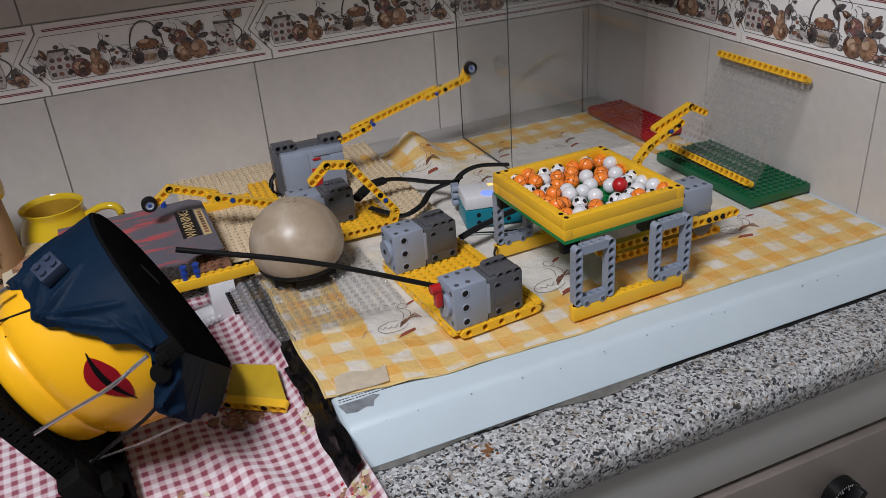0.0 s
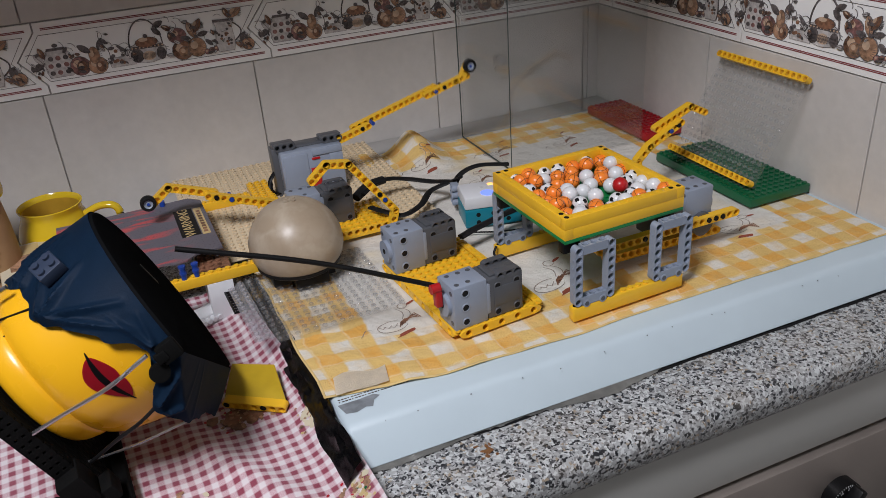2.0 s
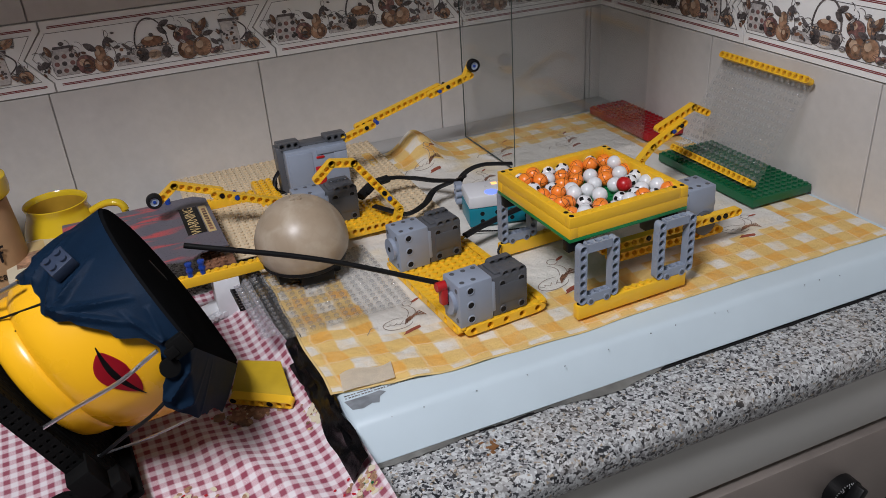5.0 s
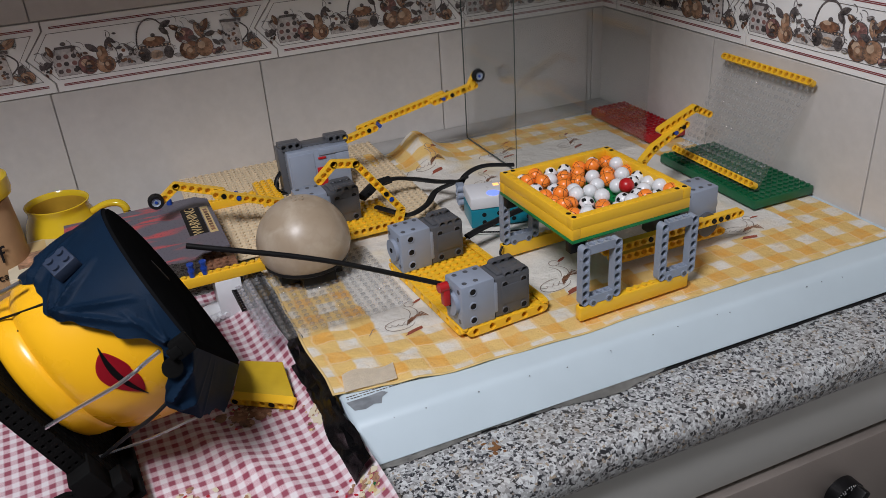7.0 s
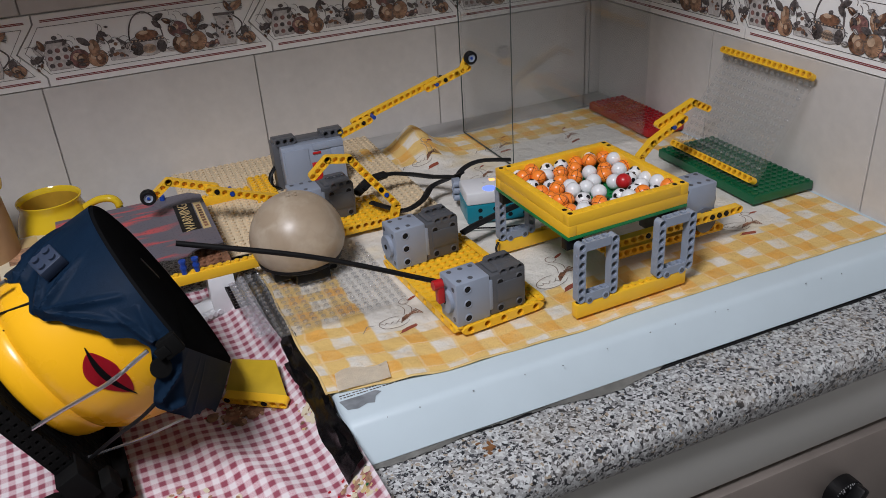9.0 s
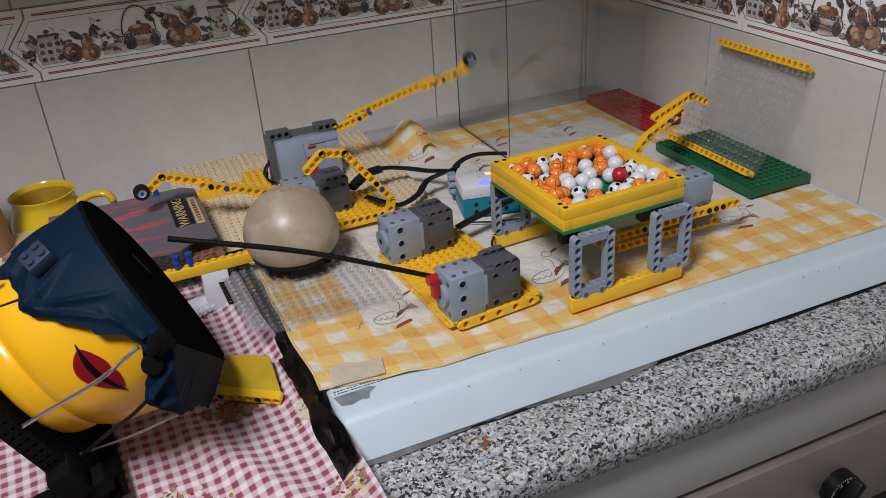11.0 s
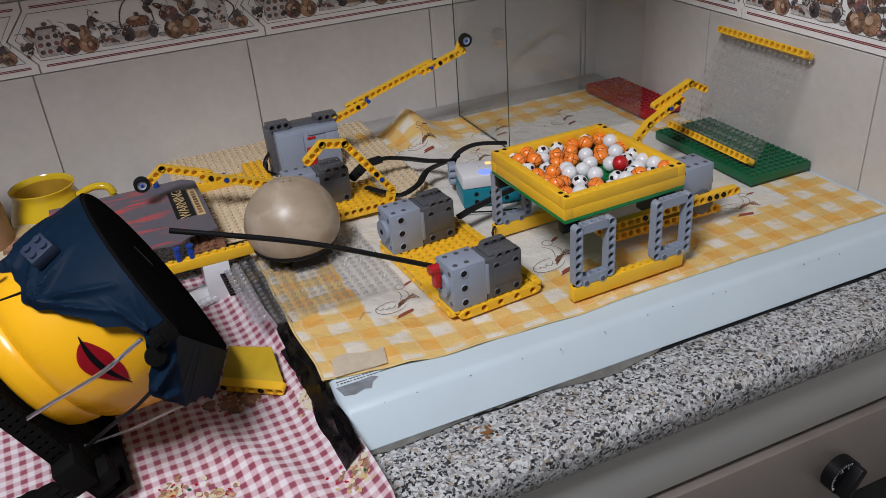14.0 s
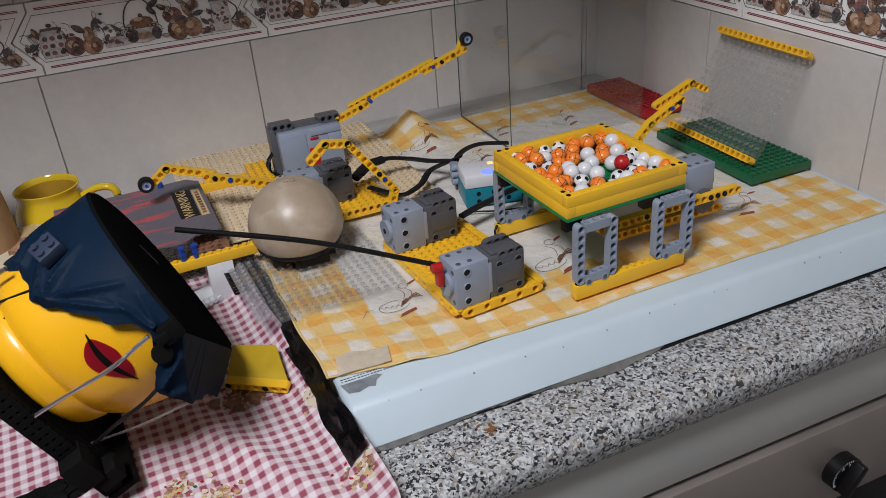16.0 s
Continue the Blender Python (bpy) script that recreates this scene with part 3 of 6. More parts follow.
    stroke(inks["ink"], [(0.113 + 0.0185 * math.cos(a / 14 * math.pi), 0.038 + 0.030 * math.sin(a / 14 * math.pi)) for a in range(15)], 0.0015, -0.0056, -0.004)
    leaf(0.130, 0.060, 0.014, 0.4, "ink")
    leaf(0.139, 0.054, 0.012, -0.5, "brown")
    leaf(0.127, 0.052, 0.013, 2.4, "ink")
    # apples
    put("brown", disc_pts(0.152, 0.0265, 0.0115, 0.011))
    put("ochre", disc_pts(0.154, 0.024, 0.0065, 0.0065))
    put("ochre", disc_pts(0.169, 0.0275, 0.0105, 0.0110))
    put("plum", disc_pts(0.149, 0.044, 0.0105, 0.0085))
    leaf(0.166, 0.048, 0.020, 1.9, "ochre")
    leaf(0.173, 0.052, 0.017, 1.0, "brown")
    leaf(0.178, 0.042, 0.013, 0.2, "ink")
    leaf(0.158, 0.040, 0.012, 2.9, "ink")
    for k in range(3):
        put("plum", disc_pts(0.180 + 0.0055 * k, 0.0205 + 0.001 * k, 0.0030, 0.0030))
    leaf(0.184, 0.031, 0.011, 2.4, "ink")
    # jug
    put("pale", [(0.194, 0.018), (0.212, 0.018), (0.2145, 0.028), (0.213, 0.046), (0.2165, 0.054), (0.192, 0.055), (0.1945, 0.046), (0.1915, 0.028)])
    put("ink", [(0.192, 0.0525), (0.2165, 0.0515), (0.2165, 0.0545), (0.192, 0.0555)])
    for k in range(12):
        put(rnd.choice(["ink", "ink", "brown"]), disc_pts(0.196 + rnd.random() * 0.015, 0.024 + rnd.random() * 0.020, 0.0018, 0.0016, 8))
    stroke(inks["ink"], [(0.2145 + 0.009 * math.sin(k / 8 * math.pi), 0.050 - 0.022 * k / 8) for k in range(9)], 0.0016, -0.0050, -0.004)
    leaf(0.219, 0.061, 0.018, 0.5, "ochre")
    leaf(0.209, 0.062, 0.012, 1.9, "brown")
    put("ochre", disc_pts(0.229, 0.0225, 0.0075, 0.0068))
    leaf(0.224, 0.032, 0.012, 1.0, "ink")
    leaf(0.219, 0.023, 0.010, 2.6, "brown")
    # fine pen strokes, tendrils and small leaves between the fruit
    for cx, lo, hi in ((-0.004, 0.020, 0.046), (0.033, 0.018, 0.050), (0.071, 0.020, 0.060), (0.092, 0.018, 0.044), (0.142, 0.020, 0.062), (0.165, 0.030, 0.062), (0.188, 0.018, 0.044), (0.206, 0.020, 0.062), (0.226, 0.018, 0.036)):
        for k in range(7):
            x, z, a = cx + rnd.uniform(-0.007, 0.007), rnd.uniform(lo, hi), rnd.uniform(0, 6.3)
            leaf(x, z, rnd.uniform(0.004, 0.008), a, rnd.choice(["ink", "ink", "pale", "brown"]))
        for k in range(6):
            x, z, a = cx + rnd.uniform(-0.009, 0.009), rnd.uniform(lo, hi), rnd.uniform(0.6, 2.5)
            stroke(inks["ink"], [(x + 0.0022 * j * math.cos(a + 0.25 * j), z + 0.0022 * j * math.sin(a + 0.25 * j)) for j in range(5)], 0.0004, -0.0051, -0.004)
    for k in range(26):
        x = 0.097 + 0.0013 * k
        stroke(inks["ink"], [(x, 0.0225 + 0.0005 * (k % 3)), (x + 0.0012, 0.0300 - 0.0005 * (k % 2))], 0.0003, -0.0062, -0.004)
    out = []
    for k, m, nm in (("pale", INKL, "pale_painting"), ("light", INKH, "light_painting"), ("ink", INK, "ink_painting"), ("brown", BROWN, "brown_painting"), ("ochre", ORANGEI, "ochre_painting"), ("plum", PINKI, "plum_painting"), ("red", REDL, "wine_line")):
        out.append((nm, mesh_of(inks[k], nm, m)))
    return out


def tiled_wall(wall, lo, hi, joint, bjoint, m):
    """Tiles of one wall, whose plane is local y=0 with the room at y<0; local x runs to the right."""
    low = tile_mesh(TILE_W, 0.33, "tile", TILE)
    bm = bmesh.new()
    poly_prism(bm, border_outline(), -0.0045, 0.0)
    edge = mesh_of(bm, "border_tile", BTILE)
    art = border_art()

    def piece(name, me, x, z, parent=wall):
        o = new(name, me)
        o.parent, o.matrix_basis = parent, m @ pose(x, 0, z)
        return o

    for i in range(-12, 12):
        x = joint + i * TILE_W
        if lo < x + TILE_W and x < hi:
            for z0 in (ZB - 0.33, ZT):
                piece("tile", low, x, z0)
        x = bjoint + i * BORDER_W
        if lo < x + BORDER_W and x < hi:
            t = piece("border_tile", edge, x, ZB)
            for nm, me in art:
                o = new(nm, me)
                o.parent = t


def build_setting():
    wn = tagged(new("wall_north"), kind="structure", label="cream glazed kitchen wall tiles with a painted fruit border", category="wall")
    bm = bmesh.new()
    add_box(bm, -2.7, WX + 0.1, WY - 0.0016, WY + 0.12, -0.95, 1.6)
    part("wall_core", bm, GROUT, wn, smooth=False)
    we = tagged(new("wall_east"), kind="structure", label="cream glazed kitchen wall tiles with a painted fruit border", category="wall")
    bm = bmesh.new()
    add_box(bm, WX - 0.0016, WX + 0.12, -2.9, WY - 0.0017, -0.95, 1.6)
    part("wall_core", bm, GROUT, we, smooth=False)
    plain = mat("painted_plaster", (0.42, 0.41, 0.39), 0.8, vary=0.04, scale=8)
    for nm, b in (("wall_south", (-2.7, WX, -2.9, -2.8, -0.95, 1.6)), ("wall_west", (-2.8, -2.7, -2.9, WY + 0.12, -0.95, 1.6)), ("floor", (-2.7, WX, -2.8, WY, -1.0, -0.952)), ("ceiling", (-2.7, WX, -2.8, WY, 1.61, 1.7))):
        bm = bmesh.new()
        add_box(bm, *b)
        solo(nm, bm, plain, "plain painted plaster of the kitchen", nm.split("_")[0], False, "structure")
    # unseen block added overhead, keeps the lamp off the upper north wall
    bm = bmesh.new()
    add_box(bm, -2.2, -0.432, -0.344, WY, 0.505, 1.35, bev=0.002)
    solo("unseen_shade_cabinet", bm, plain, "plain unseen cabinet block added to shade the upper wall", "cabinet", False, "structure")
    # deeper unseen block over the hob, added to shade the corner of the walls
    bm = bmesh.new()
    add_box(bm, -0.43, WX, -0.465, WY, 0.512, 1.35, bev=0.002)
    solo("unseen_shade_hood", bm, plain, "plain unseen hood block added to shade the wall corner", "hood", False, "structure")
    return wn, we


WALL_N, WALL_E = build_setting()


def build_counter():
    # worktop: one profile with a rounded nose, swept along x
    prof = [(WY, -0.034), (-0.545, -0.034)]
    for k in range(1, 9):
        a = k / 8 * math.pi * 0.5
        prof.append((-0.545 - 0.013 * math.sin(a), -0.047 + 0.013 * math.cos(a)))
    prof += [(-0.5575, -0.058), (-0.5545, -0.0640), (-0.548, -0.0660), (WY, -0.0660)]
    bm = bmesh.new()
    rows = [[bm.verts.new((x, y, z)) for y, z in prof] for x in (-2.2, WX - 0.002)]
    for k in range(len(prof)):
        j = (k + 1) % len(prof)
        bm.faces.new((rows[0][k], rows[0][j], rows[1][j], rows[1][k]))
    bm.faces.new(rows[0][::-1])
    bm.faces.new(rows[1])
    solo("worktop", bm, GRANITE, "grey speckled granite-look worktop with rounded front edge", "worktop", True, "structure")
    # cabinet front under it, with the oven panel
    cab = thing("base_cabinet", "grey laminate strip above the oven front", "cabinet")
    bm = bmesh.new()
    add_box(bm, -2.2, WX - 0.002, -0.543, 0.05, -0.1370, -0.0672, bev=0.001)
    part("top_rail", bm, PANEL, cab)
    bm = bmesh.new()
    add_box(bm, -2.2, WX - 0.002, -0.530, 0.05, -0.93, -0.1380)
    part("carcass", bm, BLACK, cab, smooth=False)
    oven = thing("oven", "brushed metal oven front with a black dial", "oven")
    bm = bmesh.new()
    add_box(bm, -0.56, WX - 0.004, -0.5485, -0.5305, -0.245, -0.1440, bev=0.002)
    part("control_panel", bm, STEEL, oven)
    bm = bmesh.new()
    add_box(bm, -0.56, WX - 0.004, -0.5450, -0.5305, -0.72, -0.249, bev=0.002)
    part("oven_door", bm, BLACK, oven)
    dial = part("dial", (lambda b: (add_cyl(b, 0.0185, 0.012, pose(0, 0, 0, 90, 0, 0), 32), b)[1])(bmesh.new()), BLACK, oven, m=pose(-0.0893, -0.5485, -0.1996))
    bm = bmesh.new()
    add_box(bm, -0.0045, 0.0045, -0.024, -0.011, -0.0175, 0.0175, bev=0.0022)
    part("grip", bm, BLACK, dial, m=pose(0, 0, 0, 0, 30, 0))
    for k in range(26):
        bm = bmesh.new()
        add_box(bm, -0.0003, 0.0003, -0.0123, -0.0119, 0.0155 - (0.001 if k % 5 == 0 else 0), 0.0172)
        part("mark", bm, WHITE, dial, smooth=False, m=pose(0, 0, 0, 0, -120 + k * 9, 0))
    for txt, a in (("0", 38), ("5", 2), ("10", -36)):
        cu = bpy.data.curves.new("numeral", "FONT")
        cu.body, cu.size, cu.align_x, cu.align_y, cu.extrude = txt, 0.0038, "CENTER", "CENTER", 0.0001
        o = new("numeral", cu)
        o.data.materials.append(WHITE)
        o.parent = dial
        o.matrix_basis = pose(0, 0, 0, 0, a, 0) @ pose(0, -0.0122, 0.0125, 90, 0, 0)
    # hob: enamel pan with a sloping front lip
    hob = thing("hob", "white enamelled hob with a sloping front and chipped corner", "hob")
    prof = [(0.045, -0.030), (0.045, -0.0035), (-0.4725, -0.0035)]
    for k in range(1, 6):
        a = k / 5 * radians(54)
        prof.append((-0.4725 - 0.010 * math.sin(a), -0.0135 + 0.010 * math.cos(a)))
    prof += [(-0.4962, -0.0282), (-0.4968, -0.0296), (-0.4955, -0.0312), (-0.485, -0.0305)]
    bm = bmesh.new()
    xs = [-0.523, -0.521, -0.519, -0.4] + [-0.4 + 0.0447 * k for k in range(1, 11)]
    rows = []
    for i, x in enumerate(xs):
        drop = 0.0035 if i == 0 else (0.001 if i == 1 else 0.0)
        rows.append([bm.verts.new((x, y, z - drop)) for y, z in prof])
    for a, b in zip(rows, rows[1:]):
        for k in range(len(prof)):
            j = (k + 1) % len(prof)
            bm.faces.new((a[k], a[j], b[j], b[k]))
    bm.faces.new(rows[0][::-1])
    bm.faces.new(rows[-1])
    part("enamel_top", bm, ENAMEL, hob)
    bm = bmesh.new()
    add_box(bm, -0.523, 0.044, 0.0240, 0.0690, -0.030, 0.0006, bev=0.002)
    part("rear_trim", bm, mat("grey_enamel", (0.40, 0.39, 0.375), 0.4, vary=0.06), hob)
    # chipped patch at the corner
    bm = bmesh.new()
    rnd = random.Random(3)
    pts = [(-0.521 + 0.0, -0.450), (-0.518, -0.462), (-0.510, -0.4640), (-0.502, -0.461), (-0.497, -0.463), (-0.494, -0.456), (-0.488, -0.4525), (-0.492, -0.449), (-0.503, -0.450)]
    a = [bm.verts.new((x, y, -0.0032)) for x, y in pts]
    bm.faces.new(a[::-1])
    part("chipped_enamel", bm, WORN, hob, "bare grey metal where the enamel chipped", smooth=False)
    for k in range(2):
        for j in range(26):
            bm = bmesh.new()
            x = -0.519 + j * 0.0026
            add_box(bm, x, x + (0.0019 if (j + k) % 4 else 0.0010), -0.4476 + k * 0.003, -0.4466 + k * 0.003, -0.0034, -0.0031)
            if j < 22:
                part("printed_bar", bm, INK, hob, smooth=False)
            else:
                bm.free()
    for k in range(16):
        bm = bmesh.new()
        x, y = rnd.uniform(-0.50, 0.0), rnd.uniform(-0.470, -0.462)
        bmesh.ops.create_icosphere(bm, subdivisions=1, radius=1, matrix=pose(x, y - 0.016, -0.0065 - 0) @ Matrix.Diagonal((rnd.uniform(.0003, .0008), 0.0006, 0.0006, 1)))
        part("speck", bm, WORN, hob)
    # foil edge and rust under the lip
    bm = bmesh.new()
    n = 60
    for j, (w0, w1) in enumerate(((0.0, 1.0),)):
        top, low = [], []
        for i in range(n + 1):
            x = -0.522 + i * (0.262 / n)
            out = 0.004 * max(0, 1 - abs(x + 0.49) / 0.06) + 0.0085 * max(0, 1 - abs(x + 0.315) / 0.055) + 0.0015
            top.append(bm.verts.new((x, -0.4945, -0.0290 + rnd.uniform(-.0003, .0003))))
            low.append(bm.verts.new((x, -0.4950 - out + rnd.uniform(-.0008, .0008), -0.0332 + rnd.uniform(0, .0009))))
        for i in range(n):
            bm.faces.new((top[i], low[i], low[i + 1], top[i + 1]))
    bmesh.ops.solidify(bm, geom=bm.faces[:], thickness=0.0004)
    solo("foil_seal", bm, FOIL, "crumpled grey foil strip sealing the hob edge", "foil")
    # black strip laid in as the dark shadow gap between hob and worktop
    bm = bmesh.new()
    tube(bm, [(-0.520 + 0.0188 * i, -0.4950 + 0.0006 * math.sin(i * 1.7), -0.0332 + 0.0003 * math.sin(i * 2.9)) for i in range(31)], 0.0019, 8, 0.8)
    solo("shadow_gap_strip", bm, RUBBER, "black strip drawn as the shaded gap under the hob's front lip", "seal")
    bm = bmesh.new()
    for k in range(14):
        x, y = -0.428 + rnd.uniform(-.008, .006), -0.512 + rnd.uniform(-.010, .005)
        bmesh.ops.create_icosphere(bm, subdivisions=1, radius=1, matrix=pose(x, y, -0.0337) @ Matrix.Diagonal((rnd.uniform(.001, .0028), rnd.uniform(.001, .003), 0.0006, 1)))
    solo("rust_crumbs", bm, RUST, "brown rust crumbs on the granite worktop", "rust", kind="stuff")
    # black film hanging down the hob's open side
    bm = bmesh.new()
    nx, ny = 6, 40
    g = []
    for i in range(nx + 1):
        row = []
        for j in range(ny + 1):
            y = -0.512 + j * 0.30 / ny
            x = -0.5228 - 0.014 * (i / nx) + 0.0030 * noise.noise((y * 45, i * 0.9, 0)) - 0.012 * max(0, (y + 0.5) / 0.3) * 1.0
            z = -0.004 - 0.020 * (i / nx) ** 1.2 + 0.0045 * noise.noise((y * 42, i * 0.8, 4))
            row.append(bm.verts.new((x, y, max(z, -0.0335))))
        g.append(row)
    for i in range(nx):
        for j in range(ny):
            bm.faces.new((g[i][j], g[i][j + 1], g[i + 1][j + 1], g[i + 1][j]))
    solo("plastic_film", bm, FILM, "glossy black plastic film crumpled along the hob side", "film")


build_counter()


def fold(x, y, s):
    return noise.noise((x * s, y * s, 1.3)) + 0.5 * noise.noise((x * s * 2.3, y * s * 2.3, 7.1))


def cloth_wave(x, y):
    """Fine rumples of the kitchen cloth, stronger towards its open corner."""
    k = 0.55 + 0.9 * max(0.0, min(1.0, (-0.30 - x) / 0.2))
    return k * (0.0013 * abs(fold(x, y * 0.7, 20)) + 0.0011 * abs(fold(x + 0.4 * y, y - 0.3 * x, 44)))


def sheet(nx, ny, at):
    """A cloth: at(u, v) with u, v from 0 to 1 gives the place and its flat coordinates in metres."""
    bm = bmesh.new()
    uvl = bm.loops.layers.uv.new("UVMap")
    grid, flat = [], {}
    for i in range(nx + 1):
        row = []
        for j in range(ny + 1):
            p, q = at(i / nx, j / ny)
            v = bm.verts.new(p)
            flat[v] = q
            row.append(v)
        grid.append(row)
    for i in range(nx):
        for j in range(ny):
            f = bm.faces.new((grid[i][j], grid[i + 1][j], grid[i + 1][j + 1], grid[i][j + 1]))
            for l in f.loops:
                l[uvl].uv = flat[l.vert]
    return bm


def build_cloths():
    def kitchen(u, v):
        x0 = -0.5275 - 0.012 * v + 0.0025 * noise.noise((v * 9, 0, 0))
        x = x0 + (0.040 - x0) * u
        lo = -0.4545 + 0.0015 * noise.noise((u * 14, 3, 0)) - 0.003 * max(0, 1 - abs(u - 0.36) * 9) + 0.016 * max(0, 1 - u * 6)
        y = lo + (0.021 - lo) * v
        z = -0.0030 + cloth_wave(x, y)
        hump = math.exp(-((x + 0.277) / 0.024) ** 2) * max(0.0, min(1.0, (y + 0.070) / 0.065)) * 0.027
        z += hump + 0.008 * math.exp(-((x + 0.345) / 0.015) ** 2) * max(0, min(1, (y + 0.08) / 0.08))
        z += 0.0035 * max(0, 1 - math.hypot((x + 0.462) / 0.018, (y + 0.44) / 0.030))
        return (x, y, z), (u * 0.585, v * 0.475)

    bm = sheet(130, 110, kitchen)
    cloth = solo("kitchen_cloth", bm, CLOTH, "cream kitchen cloth with yellow checked border and printed geese", "cloth")
    # stitched hems along the front and the open side
    for nm, pts in (("front_hem", [kitchen(k / 60, 0.002)[0] for k in range(61)]), ("side_hem", [kitchen(0.001, k / 40)[0] for k in range(31)])):
        bm = bmesh.new()
        tube(bm, pts, 0.0011, 6, 0.8)
        part(nm, bm, mat("stitched_hem", (0.66, 0.48, 0.20), 0.9, vary=0.2, scale=120), cloth)
    # seam tab turned over at the corner
    bm = sheet(14, 6, lambda u, v: ((-0.519 + 0.042 * u + 0.004 * v, -0.4420 - 0.0020 * u + (0.022 + 0.003 * math.sin(u * 6)) * v, 0.0002 + 0.0010 * math.sin(v * 2.6) + 0.0003 * math.sin(u * 7)), (0.2 + 0.05 * u, 0.2 + 0.02 * v)))
    bmesh.ops.solidify(bm, geom=bm.faces[:], thickness=0.0005)
    part("turned_hem", bm, mat("cream_hem", (0.84, 0.76, 0.62), 0.9, vary=0.12, scale=150, bump=0.3, bump_scale=900), cloth, "cream underside turned up")

    def red(u, v):
        y = -0.80 + 0.62 * v
        right = -0.5165 - 0.11 * max(0.0, min(1.0, (y + 0.54) / 0.36)) ** 1.3 * 0.38
        x = -1.15 + (right + 1.15) * u
        z = -0.0318 + 0.0042 * max(-0.25, fold(x + 0.3 * y, y, 9.5) * 0.9) + 0.0012 * fold(x, y, 40) * 0.5
        z += 0.007 * math.exp(-((x + 0.60 + (y + 0.45) * 0.55) / 0.014) ** 2) * max(0, 1 - abs(y + 0.47) / 0.13)
        z += 0.005 * math.exp(-((x + 0.75 - (y + 0.45) * 0.4) / 0.018) ** 2) * max(0, 1 - abs(y + 0.5) / 0.10)
        z += 0.017 * max(0.0, 1 - (right - x) / 0.030) ** 1.5
        yy = y
        if y < -0.553:
            over = -0.553 - y
            yy = -0.553 - 0.016 * math.sin(min(over / 0.02, 1.57))
            z = z - max(0, over - 0.004)
        return (x, yy, z), (x + 0.06 * y, y - 0.02 * x)

    bm = sheet(150, 130, red)
    gc = solo("gingham_cloth", bm, GINGHAM, "red and white gingham cotton cloth rumpled on the worktop", "cloth")
    return cloth, gc


KITCHEN_CLOTH, GINGHAM_CLOTH = build_cloths()


def ribbon(bm, pts, w, height):
    """A flat printed line lying on a cloth."""
    pts = [Vector((x, y, 0)) for x, y in pts]
    left, right = [], []
    for i, p in enumerate(pts):
        d = (pts[min(i + 1, len(pts) - 1)] - pts[max(i - 1, 0)]).normalized()
        s = Vector((-d.y, d.x, 0)) * w * 0.5 * (0.5 + math.sin(math.pi * (i + 0.5) / len(pts)))
        for side, k in ((left, 1), (right, -1)):
            q = p + s * k
            side.append(bm.verts.new((q.x, q.y, height(q.x, q.y) + 0.0005)))
    for i in range(len(pts) - 1):
        bm.faces.new((left[i], right[i], right[i + 1], left[i + 1]))


def blot(bm, cx, cy, rx, ry, turn, height, lift=0.0005, n=14, rag=0.18, seed=0):
    rnd = random.Random(seed)
    mid = bm.verts.new((cx, cy, height(cx, cy) + lift))
    ring = []
    for k in range(n):
        a = k * math.tau / n
        g = 1 + rnd.uniform(-rag, rag)
        x, y = rx * g * math.cos(a), ry * g * math.sin(a)
        px, py = cx + x * math.cos(turn) - y * math.sin(turn), cy + x * math.sin(turn) + y * math.cos(turn)
        ring.append(bm.verts.new((px, py, height(px, py) + lift)))
    for k in range(n):
        bm.faces.new((mid, ring[k], ring[(k + 1) % n]))


def hob_cloth_height(x, y):
    z = -0.0030 + cloth_wave(x, y)
    z += math.exp(-((x + 0.277) / 0.024) ** 2) * max(0.0, min(1.0, (y + 0.070) / 0.065)) * 0.027
    return z + 0.008 * math.exp(-((x + 0.345) / 0.015) ** 2) * max(0, min(1, (y + 0.08) / 0.08))


def gingham_height(x, y):
    z = -0.0318 + 0.0042 * max(-0.25, fold(x + 0.3 * y, y, 9.5) * 0.9) + 0.0012 * fold(x, y, 40) * 0.5
    z += 0.007 * math.exp(-((x + 0.60 + (y + 0.45) * 0.55) / 0.014) ** 2) * max(0, 1 - abs(y + 0.47) / 0.13)
    z += 0.005 * math.exp(-((x + 0.75 - (y + 0.45) * 0.4) / 0.018) ** 2) * max(0, 1 - abs(y + 0.5) / 0.10)
    right = -0.5165 - 0.11 * max(0.0, min(1.0, (y + 0.54) / 0.36)) ** 1.3 * 0.38
    z += 0.017 * min(1.0, max(0.0, 1 - (right - x) / 0.030)) ** 1.5
    return z


